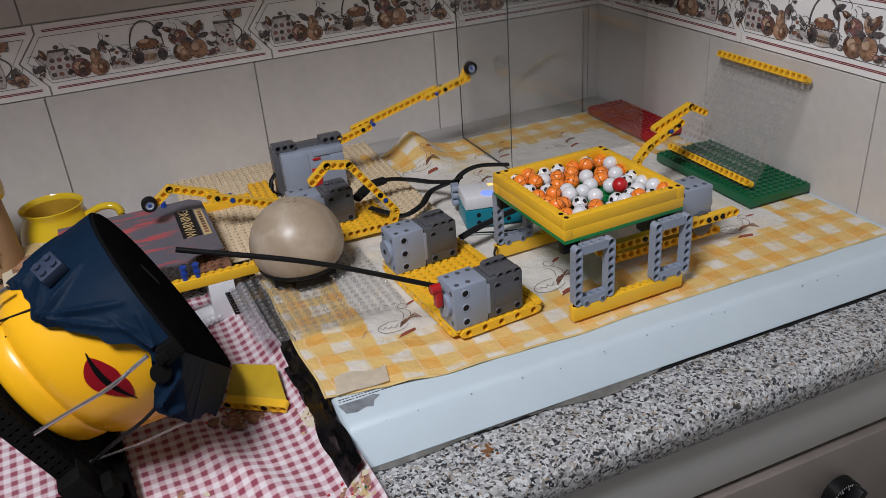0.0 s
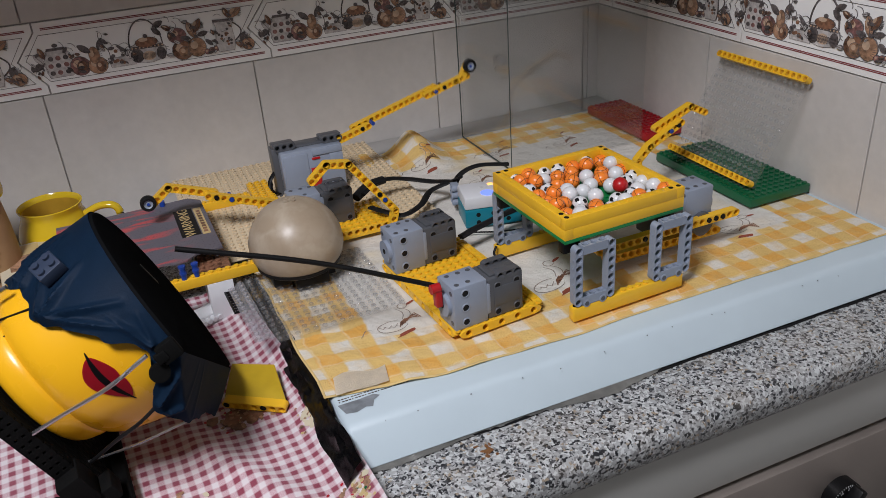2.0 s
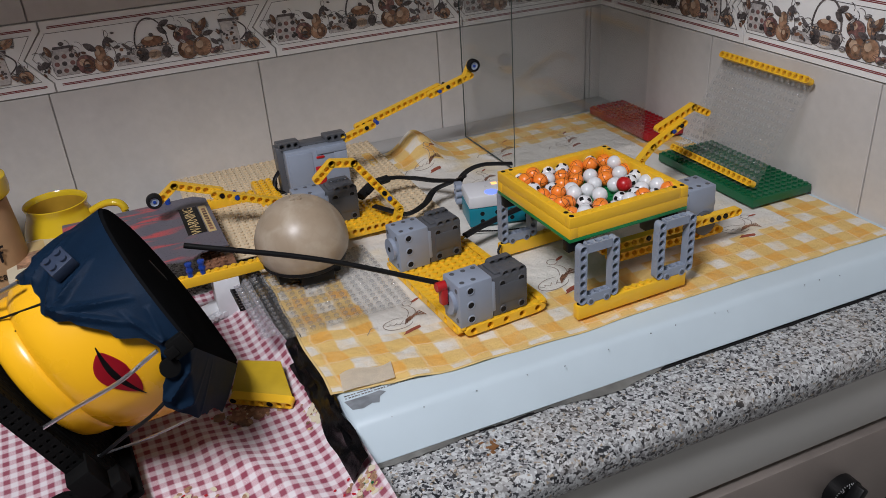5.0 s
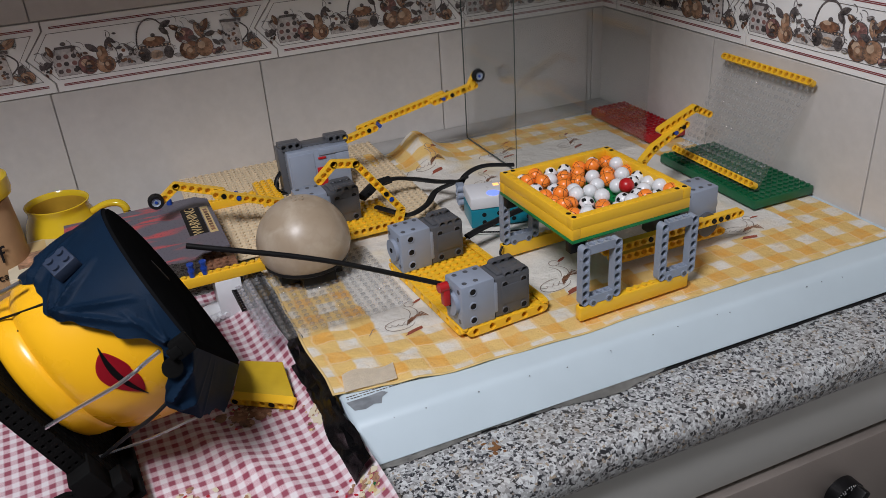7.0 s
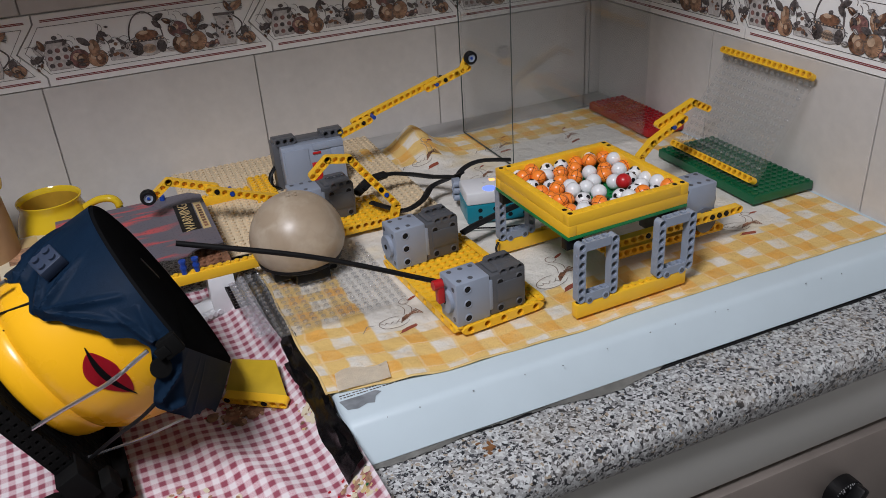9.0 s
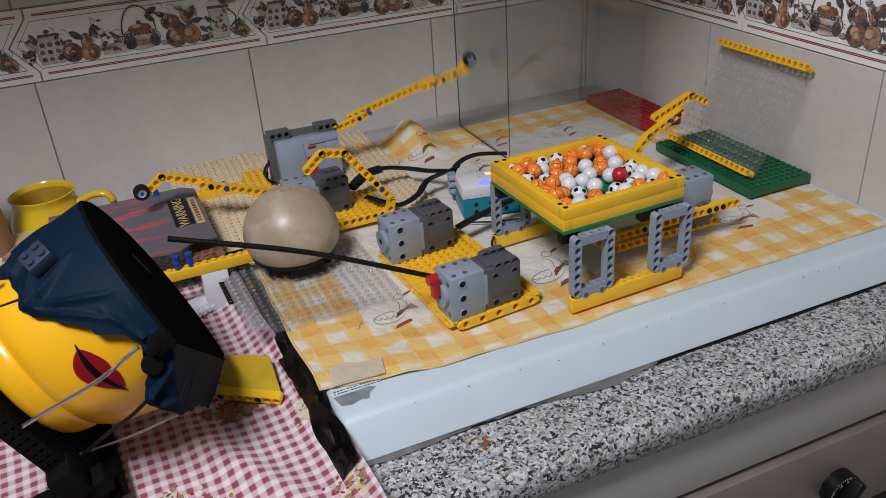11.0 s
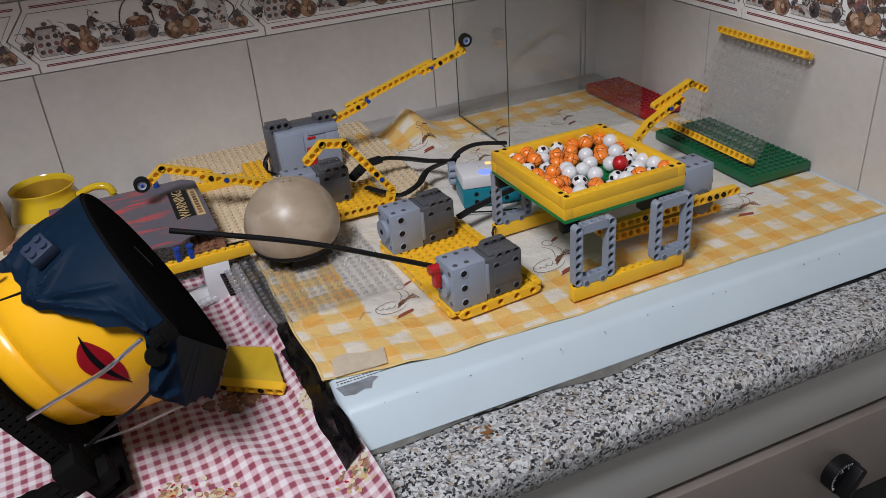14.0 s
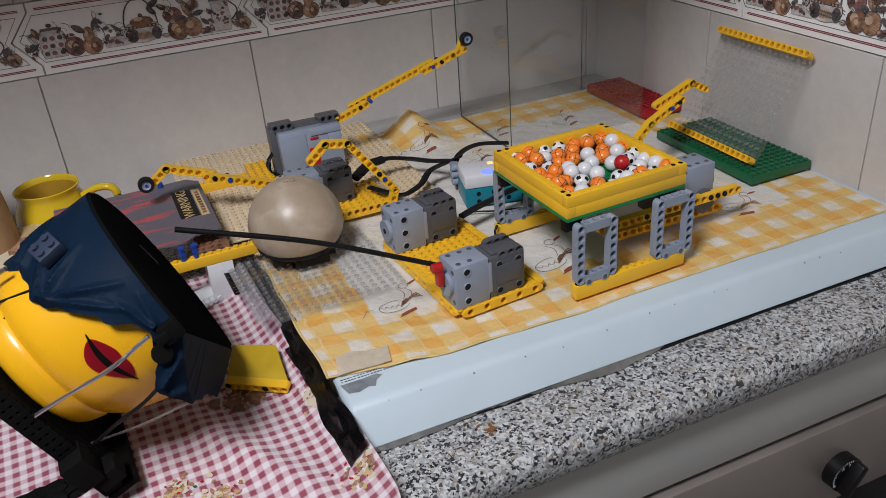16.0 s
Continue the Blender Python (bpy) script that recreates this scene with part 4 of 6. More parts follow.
def goose(cx, cy, s, turn):
    """One printed goose: white body, brown wing strokes, red feet and bill, grey outline."""
    def at(u, v):
        u, v = u * s, v * s
        return cx + u * math.cos(turn) - v * math.sin(turn), cy + u * math.sin(turn) + v * math.cos(turn)

    bm = bmesh.new()
    lw = 0.011 * s
    body = [at(-0.10 + 0.28 * math.cos(k / 20 * math.tau), -0.02 + 0.16 * math.sin(k / 20 * math.tau)) for k in range(3, 20)]
    ribbon(bm, body, lw, hob_cloth_height)
    ribbon(bm, [at(-0.46 - 0.05 * k, 0.02 + 0.08 * math.sin(k * 0.9)) for k in range(6)], lw, hob_cloth_height)
    ribbon(bm, [at(0.14 + 0.10 * math.sin(k * 0.45), 0.10 + 0.06 * k) for k in range(7)], lw, hob_cloth_height)
    ribbon(bm, [at(0.26 + 0.10 * math.sin(k * 0.45), 0.06 + 0.06 * k) for k in range(7)], lw, hob_cloth_height)
    ribbon(bm, [at(0.33 + 0.09 * math.cos(k / 10 * math.tau), 0.50 + 0.08 * math.sin(k / 10 * math.tau)) for k in range(11)], lw, hob_cloth_height)
    for k in range(4):
        ribbon(bm, [at(-0.35 + 0.10 * k, 0.06 - 0.03 * k), at(-0.28 + 0.10 * k, -0.02 - 0.02 * k), at(-0.22 + 0.12 * k, 0.02)], lw * 0.8, hob_cloth_height)
    tagged(part("printed_outline", bm, OUTLINE, KITCHEN_CLOTH), kind="stuff")
    bm = bmesh.new()
    for k in range(8):
        ribbon(bm, [at(0.00 + 0.045 * k, -0.10 + 0.025 * k), at(0.08 + 0.045 * k, 0.02 + 0.02 * k), at(0.20 + 0.035 * k, 0.10 - 0.02 * k)], 0.020 * s, hob_cloth_height)
    tagged(part("printed_wing", bm, BROWN, KITCHEN_CLOTH), kind="stuff")
    bm = bmesh.new()
    x, y = at(0.02, -0.32)
    blot(bm, x, y, 0.20 * s, 0.050 * s, turn + 0.15, hob_cloth_height, 0.0004, 12, 0.3, 3)
    x, y = at(0.50, 0.52)
    blot(bm, x, y, 0.10 * s, 0.030 * s, turn + 0.3, hob_cloth_height, 0.0004, 10, 0.1)
    tagged(part("printed_feet", bm, FEET, KITCHEN_CLOTH), kind="stuff")


for gx, gy, gs, ga in ((-0.4420, -0.3690, 0.050, 0.1), (-0.2900, -0.3740, 0.060, 0.2), (-0.0780, -0.3740, 0.050, -0.3), (-0.2860, -0.0500, 0.050, 0.2), (-0.1850, -0.0500, 0.050, 0.1), (-0.0950, -0.0680, 0.050, 0.3), (-0.1150, -0.3050, 0.050, 0.0), (-0.2450, -0.1250, 0.045, 0.3)):
    goose(gx, gy, gs, ga)


def cloth_print(name, cx, cy, spots, seed):
    rnd = random.Random(seed)
    for mtl, n, rad, spread in spots:
        bm = bmesh.new()
        for k in range(n):
            blot(bm, cx + rnd.gauss(0, spread), cy + rnd.gauss(0, spread), rad * rnd.uniform(.6, 1.3), rad * rnd.uniform(.5, 1.0), rnd.uniform(0, 3), gingham_height, 0.0005 + 0.00003 * (k + 10 * seed % 7), 12, 0.25, seed + k)
        tagged(part(name, bm, mtl, GINGHAM_CLOTH), kind="stuff")


FINE = ((BROWN, 18, 0.0055, 0.008), (ORANGEI, 22, 0.0024, 0.009), (LIPS, 12, 0.0016, 0.009), (CREAM, 14, 0.0014, 0.009), (GOLD, 10, 0.0014, 0.009))
PALE = ((CREAM, 16, 0.0030, 0.004), (ORANGEI, 18, 0.0013, 0.006), (PINKI, 9, 0.0011, 0.006), (GOLD, 10, 0.0014, 0.006))
BRIGHT = ((CREAM, 12, 0.0022, 0.006), (ORANGEI, 16, 0.0022, 0.006), (GOLD, 14, 0.0018, 0.007), (LIPS, 8, 0.0014, 0.007), (GREEN, 5, 0.0013, 0.007))
for nm, px, py, look_of, seed in (("printed_rooster", -0.5920, -0.3870, FINE, 2), ("printed_rooster", -0.5780, -0.3800, FINE, 5), ("printed_bird", -0.5345, -0.4330, PALE, 7), ("printed_bird", -0.5370, -0.4210, PALE, 8),
                                  ("printed_hen", -0.6500, -0.4700, BRIGHT, 9), ("printed_fruit", -0.6230, -0.4860, BRIGHT, 11), ("printed_fruit", -0.5300, -0.5200, BRIGHT, 13)):
    cloth_print(nm, px, py, look_of, seed)


def black_rag():
    """A small crumpled black rag on the gingham cloth."""
    bm = bmesh.new()
    bmesh.ops.create_icosphere(bm, subdivisions=4, radius=1)
    for v in bm.verts:
        k = 1 + 0.35 * noise.noise(v.co * 2.2) + 0.15 * noise.noise(v.co * 6)
        v.co = Vector((v.co.x * 0.026 * k, v.co.y * 0.014 * k, 0.006 * max(v.co.z * k, -0.5)))
    solo("black_rag", bm, MATTE, "small crumpled black rag on the gingham cloth", "rag", m=pose(-0.7380, -0.4380, -0.0290, 0, 0, 8))


black_rag()


# ---- building-brick machines on the hob ----
def large_motor(m, group="motors"):
    """A boxy two-tone motor, 66 x 28 x 40 mm; its light end is at x=0."""
    t = thing("motor", "light and dark grey plastic motor block with pin holes", "motor", m, group)
    bm = bmesh.new()
    add_box(bm, 0, 0.0315, 0, 0.0285, 0, 0.040, bev=0.0014)
    add_box(bm, 0.0300, 0.0345, 0.0002, 0.0283, 0.006, 0.035, bev=0.0012)
    part("light_housing", bm, LIGHT, t)
    bm = bmesh.new()
    add_box(bm, 0.0318, 0.0662, 0.0006, 0.0279, 0.0004, 0.0380, bev=0.0016)
    part("dark_housing", bm, DARK, t)
    bm = bmesh.new()
    add_box(bm, 0.038, 0.0632, -0.0002, 0.002, 0.0115, 0.0290, bev=0.0006)
    part("side_panel", bm, DARK, t)
    for y in (0.0036, 0.0249):
        bm = bmesh.new()
        holed_bar(bm, 3, pose(0.0450, y, 0.0378), half=0.0040, tall=0.0036, thick=0.0062)
        part("top_lug", bm, DARK, t)
    bm = bmesh.new()
    add_box(bm, 0.0360, 0.0425, 0.0040, 0.0245, 0.0375, 0.0400, bev=0.0008)
    add_box(bm, 0.0430, 0.0650, 0.0085, 0.0200, 0.0375, 0.0390, bev=0.0005)
    part("top_ridge", bm, DARK, t)
    for x in (0.0415, 0.0600):
        for z in (0.0300, 0.0055):
            socket(t, x, 0.0006, z, "-y", 0.0027, DARK)
    bm = bmesh.new()
    add_cyl(bm, 0.0105, 0.0035, pose(0, 0.0145, 0.020, 0, -90, 0), 28)
    disc = part("output_disc", bm, LIGHT, t)
    bm = bmesh.new()
    add_cyl(bm, 0.0024, 0.0006, pose(-0.0035, 0.0145, 0.020, 0, -90, 0), 12)
    part("axle_hole", bm, HOLE, disc)
    for z in (0.0335, 0.0200, 0.0065):
        socket(t, 0.0105, 0.0, z, "-y", 0.0029, LIGHT)
    for x, y in ((0.006, 0.0055), (0.006, 0.0225), (0.0165, 0.0055), (0.0165, 0.0225), (0.026, 0.0225), (0.048, 0.0142), (0.059, 0.0142)):
        socket(t, x, y, 0.0400 if x < 0.03 else 0.0391, "+z", 0.0022)
    for y, z in ((0.005, 0.034), (0.005, 0.006), (0.0235, 0.034)):
        socket(t, 0, y, z, "-x", 0.0022)
    return t


def base_plate(m):
    """A yellow plate of 11 by 19 modules with a rounded rim, round holes in its edges and a lattice of small knobs."""
    t = thing("base_plate", "yellow plastic building plate with edge holes under two motors", "building plate", m)
    w, d, h = 0.088, 0.152, 0.0080
    bm = bmesh.new()
    add_box(bm, 0.008, w - 0.008, 0.008, d - 0.008, 0.001, h - 0.0012)
    holed_bar(bm, 5, pose(0.012, 0.0037, h / 2), half=0.0080, tall=0.0039, pitch=0.016, thick=0.0074)
    holed_bar(bm, 5, pose(0.012, d - 0.0037, h / 2), half=0.0080, tall=0.0039, pitch=0.016, thick=0.0074)
    for x in (0.0037, w - 0.0037):
        holed_bar(bm, 9, pose(x, 0.012, h / 2, 0, 0, 90), half=0.0080, tall=0.0039, pitch=0.016, thick=0.0074)
    part("rim_and_deck", bm, YELLOW, t)
    bm = bmesh.new()
    studs(bm, 11, 19, h - 0.0012, r=0.0026, h=0.0018, seg=10)
    tagged(part("knob_lattice", bm, YELLOW, t), kind="stuff")
    return t


PLATE = pose(-0.4095, -0.4218, 0.0002, 0, 0, 4.8)
base_plate(PLATE)
large_motor(PLATE @ pose(0.0010, 0.0020, 0.0082))
large_motor(PLATE @ pose(0.0008, 0.1160, 0.0082))


def baton():
    """The black stick in a red clutch, driven by the front motor."""
    t = thing("drum_stick", "thin black rod in a red connector on the front motor", "stick", PLATE @ pose(-0.0030, 0.0165, 0.0285))
    inv = t.matrix_basis.inverted()
    bm = bmesh.new()
    add_box(bm, -0.0060, 0.0, -0.0035, 0.0035, 0.000, 0.018, bev=0.0012)
    add_cyl(bm, 0.0042, 0.008, pose(-0.009, 0, 0.0172, 0, 90, 0), 14)
    part("connector", bm, RED, t)
    a, b = Vector((-0.4150, -0.4030, 0.0455)), Vector((-0.6050, -0.3800, 0.1212))
    mid = a.lerp(b, 0.5) + Vector((0, 0, 0.0055))
    bm = bmesh.new()
    tube(bm, [inv @ p for p in spline([a, mid, b], 8)], 0.0021, 10)
    part("rod", bm, BLACK, t)


baton()


def frame57(parent, m):
    """An open 5 by 7 frame: two uprights with holes to the front, two rungs with holes upward."""
    bm = bmesh.new()
    for x in (0, 0.032):
        holed_bar(bm, 7, m @ pose(x, 0, 0, 0, -90, 0))
    for z in (0, 0.048):
        holed_bar(bm, 3, m @ pose(0.008, 0, z, 90, 0, 0), ends=False)
    for x in (-0.0037, 0.0357):
        for k in range(1, 6):
            add_cyl(bm, 0.0016, 0.0004, m @ pose(x, 0, k * 0.008 + 0.0, 0, 90 if x > 0 else -90, 0), 10)
    return part("leg_frame", bm, LIGHT, parent)


TRAY = pose(-0.2574, -0.3731, 0.0, 0, 0, 2.06)


def tray_table():
    t = thing("ball_tray", "yellow brick tray on green plate with grey frame legs", "tray", TRAY)
    h = 0.060
    bm = bmesh.new()
    add_box(bm, -h, h, -h, h, 0.0707, 0.0738, bev=0.0004)
    part("green_floor", bm, GREEN2, t)
    bm = bmesh.new()
    studs(bm, 13, 13, 0.0738, x0=-0.052, y0=-0.052, seg=10)
    tagged(part("floor_studs", bm, GREEN2, t), kind="stuff")
    for layer in range(2):
        z = 0.0739 + layer * 0.00955
        for a in range(4):
            bm = bmesh.new()
            vs = add_box(bm, 0, 0.112, 0.0001, 0.0079, 0, 0.0095, bev=0.0004)
            if layer:
                for k in range(13):
                    add_box(bm, 0.0062 + k * P, 0.0098 + k * P, 0.0014, 0.0066, 0.0094, 0.0098)
                for k in (0, 13):
                    add_cyl(bm, 0.0029, 0.0003, pose(0.004 + k * P, 0.004, 0.0093), 14)
            o = part("wall_brick", bm, YELLOW, t, m=pose(0, 0, z, 0, 0, a * 90) @ pose(-h if layer else -h + 0.008, -h, 0))
            if layer:
                for k in (0, 13):
                    bm = bmesh.new()
                    add_cyl(bm, 0.0021, 0.0005, pose(0.004 + k * P, 0.004, 0.0093), 12)
                    part("pin_hole", bm, HOLE, o)
    for y in (-0.0648, 0.0672):
        for x in (-0.0518, 0.0282):
            frame57(t, pose(x, y, 0.0178))
        bm = bmesh.new()
        m = pose(-0.0565, y - 0.0040, 0.0002)
        add_box(bm, 0, 0.114, 0, P, 0, 0.0132, m, bev=0.0010)
        for k in range(14):
            if 5 < k < 10:
                vs = add_cyl(bm, 0.0024, 0.0016, m @ pose(P * (k + 0.5), P / 2, 0.0132), 10)
        part("foot_beam", bm, YELLOW, t)
        bm = bmesh.new()
        add_cyl(bm, 0.0024, 0.0006, m @ pose(0.004, P / 2, 0.0128), 12)
        part("pin_hole", bm, HOLE, t)
        for x in (-0.0518, 0.0282):
            for k in (1, 3):
                bm = bmesh.new()
                add_cyl(bm, 0.0034, 0.0088, pose(x + k * P, y + 0.0044, 0.0152, 90, 0, 0), 14)
                o = part("connector_pin", bm, LIGHT, t)
                bm = bmesh.new()
                add_cyl(bm, 0.0021, 0.0092, pose(x + k * P, y + 0.0046, 0.0152, 90, 0, 0), 12)
                part("pin_bore", bm, DARK, o)
    for x, y in ((-0.052, -0.054), (-0.052, 0.050), (0.048, -0.050)):
        bm = bmesh.new()
        add_box(bm, x - 0.008, x + 0.008, y - 0.004, y + 0.004, 0.0610, 0.0706, bev=0.0006)
        part("corner_block", bm, BLACK, t)
    return t


tray_table()


def under_tray_drive():
    """The motor below the tray, its yellow lever bars and the beater arm that reaches the clear panel."""
    m = pose(-0.1290, -0.3620, 0.0240, 0, 0, 182)
    large = large_motor(m)
    bm = bmesh.new()
    add_cyl(bm, 0.0118, 0.0045, pose(0.0130, 0.0285, 0.0040, -90, 0, 0), 28)
    part("side_disc", bm, DARK, large)
    t = thing("lever_bars", "yellow holed bars pinned beside the motor below the tray", "lever", pose(0, 0, 0))
    for x, y, z, n, ang, nm in ((-0.2590, -0.3985, 0.0335, 20, 0.6, "bar"), (-0.2276, -0.3750, 0.0060, 16, 0, "bar"), (-0.2400, -0.3850, 0.0140, 16, 0, "bar")):
        bm = bmesh.new()
        holed_bar(bm, n, pose(x, y, z, 0, -ang * 0.4, ang))
        o = part(nm, bm, YELLOW, t, m=None)
        if n == 20:
            for k in (6, 15, 16, 17):
                bm = bmesh.new()
                add_cyl(bm, 0.0024, 0.009, pose(x, y, z, 0, -ang * 0.4, ang) @ pose(k * P, 0.0045, 0, 90, 0, 0), 12)
                part("black_pin", bm, BLACK, o)
    arm = thing("beater_arm", "angled yellow arm leaning towards the clear studded panel", "lever", pose(-0.1268, -0.270, 0.0484))
    base = Vector((-0.1268, -0.270, 0.0484))
    pts = [Vector(p) - base for p in ((-0.1268, -0.270, 0.0470), (-0.1130, -0.270, 0.0600), (-0.0740, -0.270, 0.0795))]

    def bar(a, b, dy, mtl=YELLOW, nm="bar"):
        d = b - a
        bm = bmesh.new()
        n = max(2, int(round(d.length / P)) + 1)
        holed_bar(bm, n, Matrix.Translation(a + Vector((0, dy, 0))) @ pose(0, 0, 0, 0, -math.degrees(math.atan2(d.z, d.x)), 0), pitch=d.length / (n - 1), web=True)
        return part(nm, bm, mtl, arm)

    bar(pts[0], pts[1], 0)
    bar(pts[1], pts[2], 0)
    q = [Vector(p) - base for p in ((-0.0990, -0.270, 0.0745), (-0.0560, -0.270, 0.0915), (-0.0370, -0.270, 0.0815))]
    bar(q[0], q[1], 0.0082)
    bar(q[1], q[2], 0.0082)
    for k, mtl in ((0.66, BLUE), (0.9, BLACK)):
        p = pts[1].lerp(pts[2], k)
        bm = bmesh.new()
        add_cyl(bm, 0.0024, 0.0096, Matrix.Translation(p) @ pose(0, 0.005, 0, 90, 0, 0), 12)
        part("pin", bm, mtl, arm)
    # a leg under the arm carries it
    bm = bmesh.new()
    holed_bar(bm, 6, Matrix.Translation(pts[0]) @ pose(0, 0, -0.042, 0, -90, 0))
    part("upright", bm, YELLOW, arm)


under_tray_drive()


# ---- balls in the tray ----
def ball_meshes():
    r = 0.0069
    out = {}
    ico = [Vector(v).normalized() for v in ((0, 1, 1.618), (0, -1, 1.618), (0, 1, -1.618), (0, -1, -1.618), (1, 1.618, 0), (-1, 1.618, 0), (1, -1.618, 0), (-1, -1.618, 0), (1.618, 0, 1), (-1.618, 0, 1), (1.618, 0, -1), (-1.618, 0, -1))]
    wht = mat("white_ball", (0.70, 0.71, 0.72), 0.25, vary=0.03)
    for nm in ("soccer", "plain", "marked", "basket", "red"):
        bm = bmesh.new()
        bmesh.ops.create_icosphere(bm, subdivisions=4, radius=r)
        if nm == "soccer":
            for f in bm.faces:
                c = f.calc_center_median().normalized()
                if max(c.dot(v) for v in ico) > 0.952:
                    f.material_index = 1
        if nm == "marked":
            for f in bm.faces:
                c = f.calc_center_median().normalized()
                if c.dot(Vector((0.3, -0.8, 0.5)).normalized()) > 0.955:
                    f.material_index = 1
        me = mesh_of(bm, "toy_ball", {"basket": BASKET, "red": RED}.get(nm, wht))
        me.polygons.foreach_set("use_smooth", [True] * len(me.polygons))
        if nm in ("soccer", "marked"):
            me.materials.append(BLACK if nm == "soccer" else PINKI)
        out[nm] = me
    return out


SOCCER = [(-41, 54), (-11, 51), (4, 50), (36, 51), (-42, 26), (-28, 17), (51, 0), (39, -7), (10, -33), (26, -32), (39, -43), (-20, -22), (-28, -36), (-4, -45)]
PLAIN = [(-19, 38), (-14, 7), (-21, -8), (-3, -2), (10, 6), (24, -5), (38, -25), (51, -15), (49, -33), (-5, -23), (10, -45), (-36, -46)]
MARKED = [(18, 24), (49, 30), (38, 7)]
ORANGE = [(-29, 48), (-42, 40), (-31, 32), (-5, 37), (-14, 22), (20, 49), (11, 38), (1, 22), (28, 39), (49, 46), (34, 23), (26, 12), (51, 17), (-42, 10), (-42, -5), (-31, 2), (-32, -15), (-42, -20), (-12, -34), (-19, -45), (-42, -35), (25, -44), (52, -45)]
REDBALL = [(26, -16)]


def balls():
    meshes = ball_meshes()
    rnd = random.Random(8)
    done = []
    tags = {"soccer": "small white toy football with black patches in the tray", "basket": "small orange toy basketball with black lines in the tray", "plain": "small plain white toy ball in the tray", "marked": "small white toy ball with a red mark in the tray", "red": "small dark red toy ball in the tray"}
    for kind, pts in (("soccer", SOCCER), ("basket", ORANGE), ("plain", PLAIN), ("marked", MARKED), ("red", REDBALL)):
        for x, y in pts:
            x, y = max(-51, min(51, x)) / 1000, max(-51, min(51, y)) / 1000
            z = 0.0738 + 0.0017 + 0.0069
            for px, py, pz in sorted(done, key=lambda q: q[2]):
                d2 = (px - x) ** 2 + (py - y) ** 2
                if d2 < 0.0136 ** 2 and abs(z - pz) < math.sqrt(0.0136 ** 2 - d2):
                    z = pz + math.sqrt(0.0136 ** 2 - d2)
            z = min(z + 0.0004 * rnd.random(), 0.0738 + 0.0128)
            done.append((x, y, z))
            k = kind
            o = new("toy_ball", meshes[k])
            o.matrix_basis = TRAY @ pose(x, y, z, rnd.uniform(0, 360), rnd.uniform(0, 360), rnd.uniform(0, 360))
            tagged(o, tags[k], "ball", "balls in the tray")


balls()


# ---- control hub and its cables ----
def hub():
    t = thing("control_hub", "white and teal plastic control hub with glowing lights", "hub", pose(-0.3150, -0.2372, 0.0, 0, 0, -13))
    bm = bmesh.new()
    add_box(bm, 0, 0.088, 0, 0.040, 0.0, 0.0205, bev=0.0016)
    part("teal_base", bm, TEAL, t)
    bm = bmesh.new()
    add_box(bm, 0, 0.088, 0, 0.040, 0.0208, 0.0345, bev=0.0022)
    part("white_cover", bm, WHITE, t)
    bm = bmesh.new()
    add_cyl(bm, 0.0070, 0.0006, pose(0.026, 0.0085, 0.0343), 28)
    part("blue_light", bm, LEDB, t, "glowing blue button")
    for x, y in ((0.034, 0.030), (0.042, 0.030), (0.050, 0.030)):
        bm = bmesh.new()
        add_box(bm, x - 0.003, x + 0.003, y - 0.003, y + 0.003, 0.0342, 0.0348, bev=0.0002)
        part("matrix_light", bm, LEDO, t, "lit orange pixel")
    for k in range(4):
        for z in (0.006, 0.0145):
            socket(t, 0.014 + k * 0.016, 0, z, "-y", 0.0024)
    bm = bmesh.new()
    for z in (0.012, 0.020, 0.028):
        holed_bar(bm, 2, pose(-0.0010, 0.0450, z, 0, 0, 90))
    part("side_mount", bm, LIGHT, t)


hub()


def cable(name, pts, r=0.0022, flat=0.45, label="flat black ribbon cable running to the hub"):
    bm = bmesh.new()
    tube(bm, spline(pts, 10), r, 8, flat)
    return solo(name, bm, RUBBER, label, "cable")


cable("ribbon_cable", [(-0.398, -0.150, 0.026), (-0.382, -0.140, 0.030), (-0.360, -0.128, 0.028), (-0.335, -0.128, 0.022), (-0.316, -0.145, 0.021), (-0.305, -0.166, 0.026), (-0.300, -0.180, 0.029)], 0.0044)
cable("ribbon_cable", [(-0.395, -0.165, 0.016), (-0.385, -0.190, 0.018), (-0.370, -0.2020, 0.016), (-0.345, -0.1880, 0.016), (-0.325, -0.168, 0.020), (-0.303, -0.170, 0.026), (-0.296, -0.186, 0.036)], 0.0040)
cable("ribbon_cable", [(-0.303, -0.182, 0.010), (-0.299, -0.177, 0.026), (-0.286, -0.170, 0.034), (-0.264, -0.168, 0.037), (-0.232, -0.176, 0.034)], 0.0040)
cable("ribbon_cable", [(-0.3420, -0.2850, 0.019), (-0.325, -0.280, 0.021), (-0.305, -0.275, 0.0225), (-0.285, -0.270, 0.024), (-0.255, -0.266, 0.026), (-0.220, -0.270, 0.028)], 0.0046)
cable("grey_thread", [(-0.338, -0.262, 0.002), (-0.318, -0.250, 0.0015), (-0.290, -0.262, 0.0015), (-0.262, -0.270, 0.0015)], 0.0009, 1.0, "thin grey thread lying on the cloth")
cable("thin_cord", [(-0.318, -0.3145, 0.016), (-0.3215, -0.3160, 0.010), (-0.3205, -0.3195, 0.0025)], 0.0012, 1.0, "short black cord hanging off the beam end")
# thicker plugs at the back motor
bm = bmesh.new()
tube(bm, spline([(-0.405, -0.148, 0.023), (-0.385, -0.136, 0.029), (-0.366, -0.130, 0.029)], 6), 0.0062, 10, 0.7)
solo("cable_plug", bm, RUBBER, "black moulded plug behind the back motor", "plug")


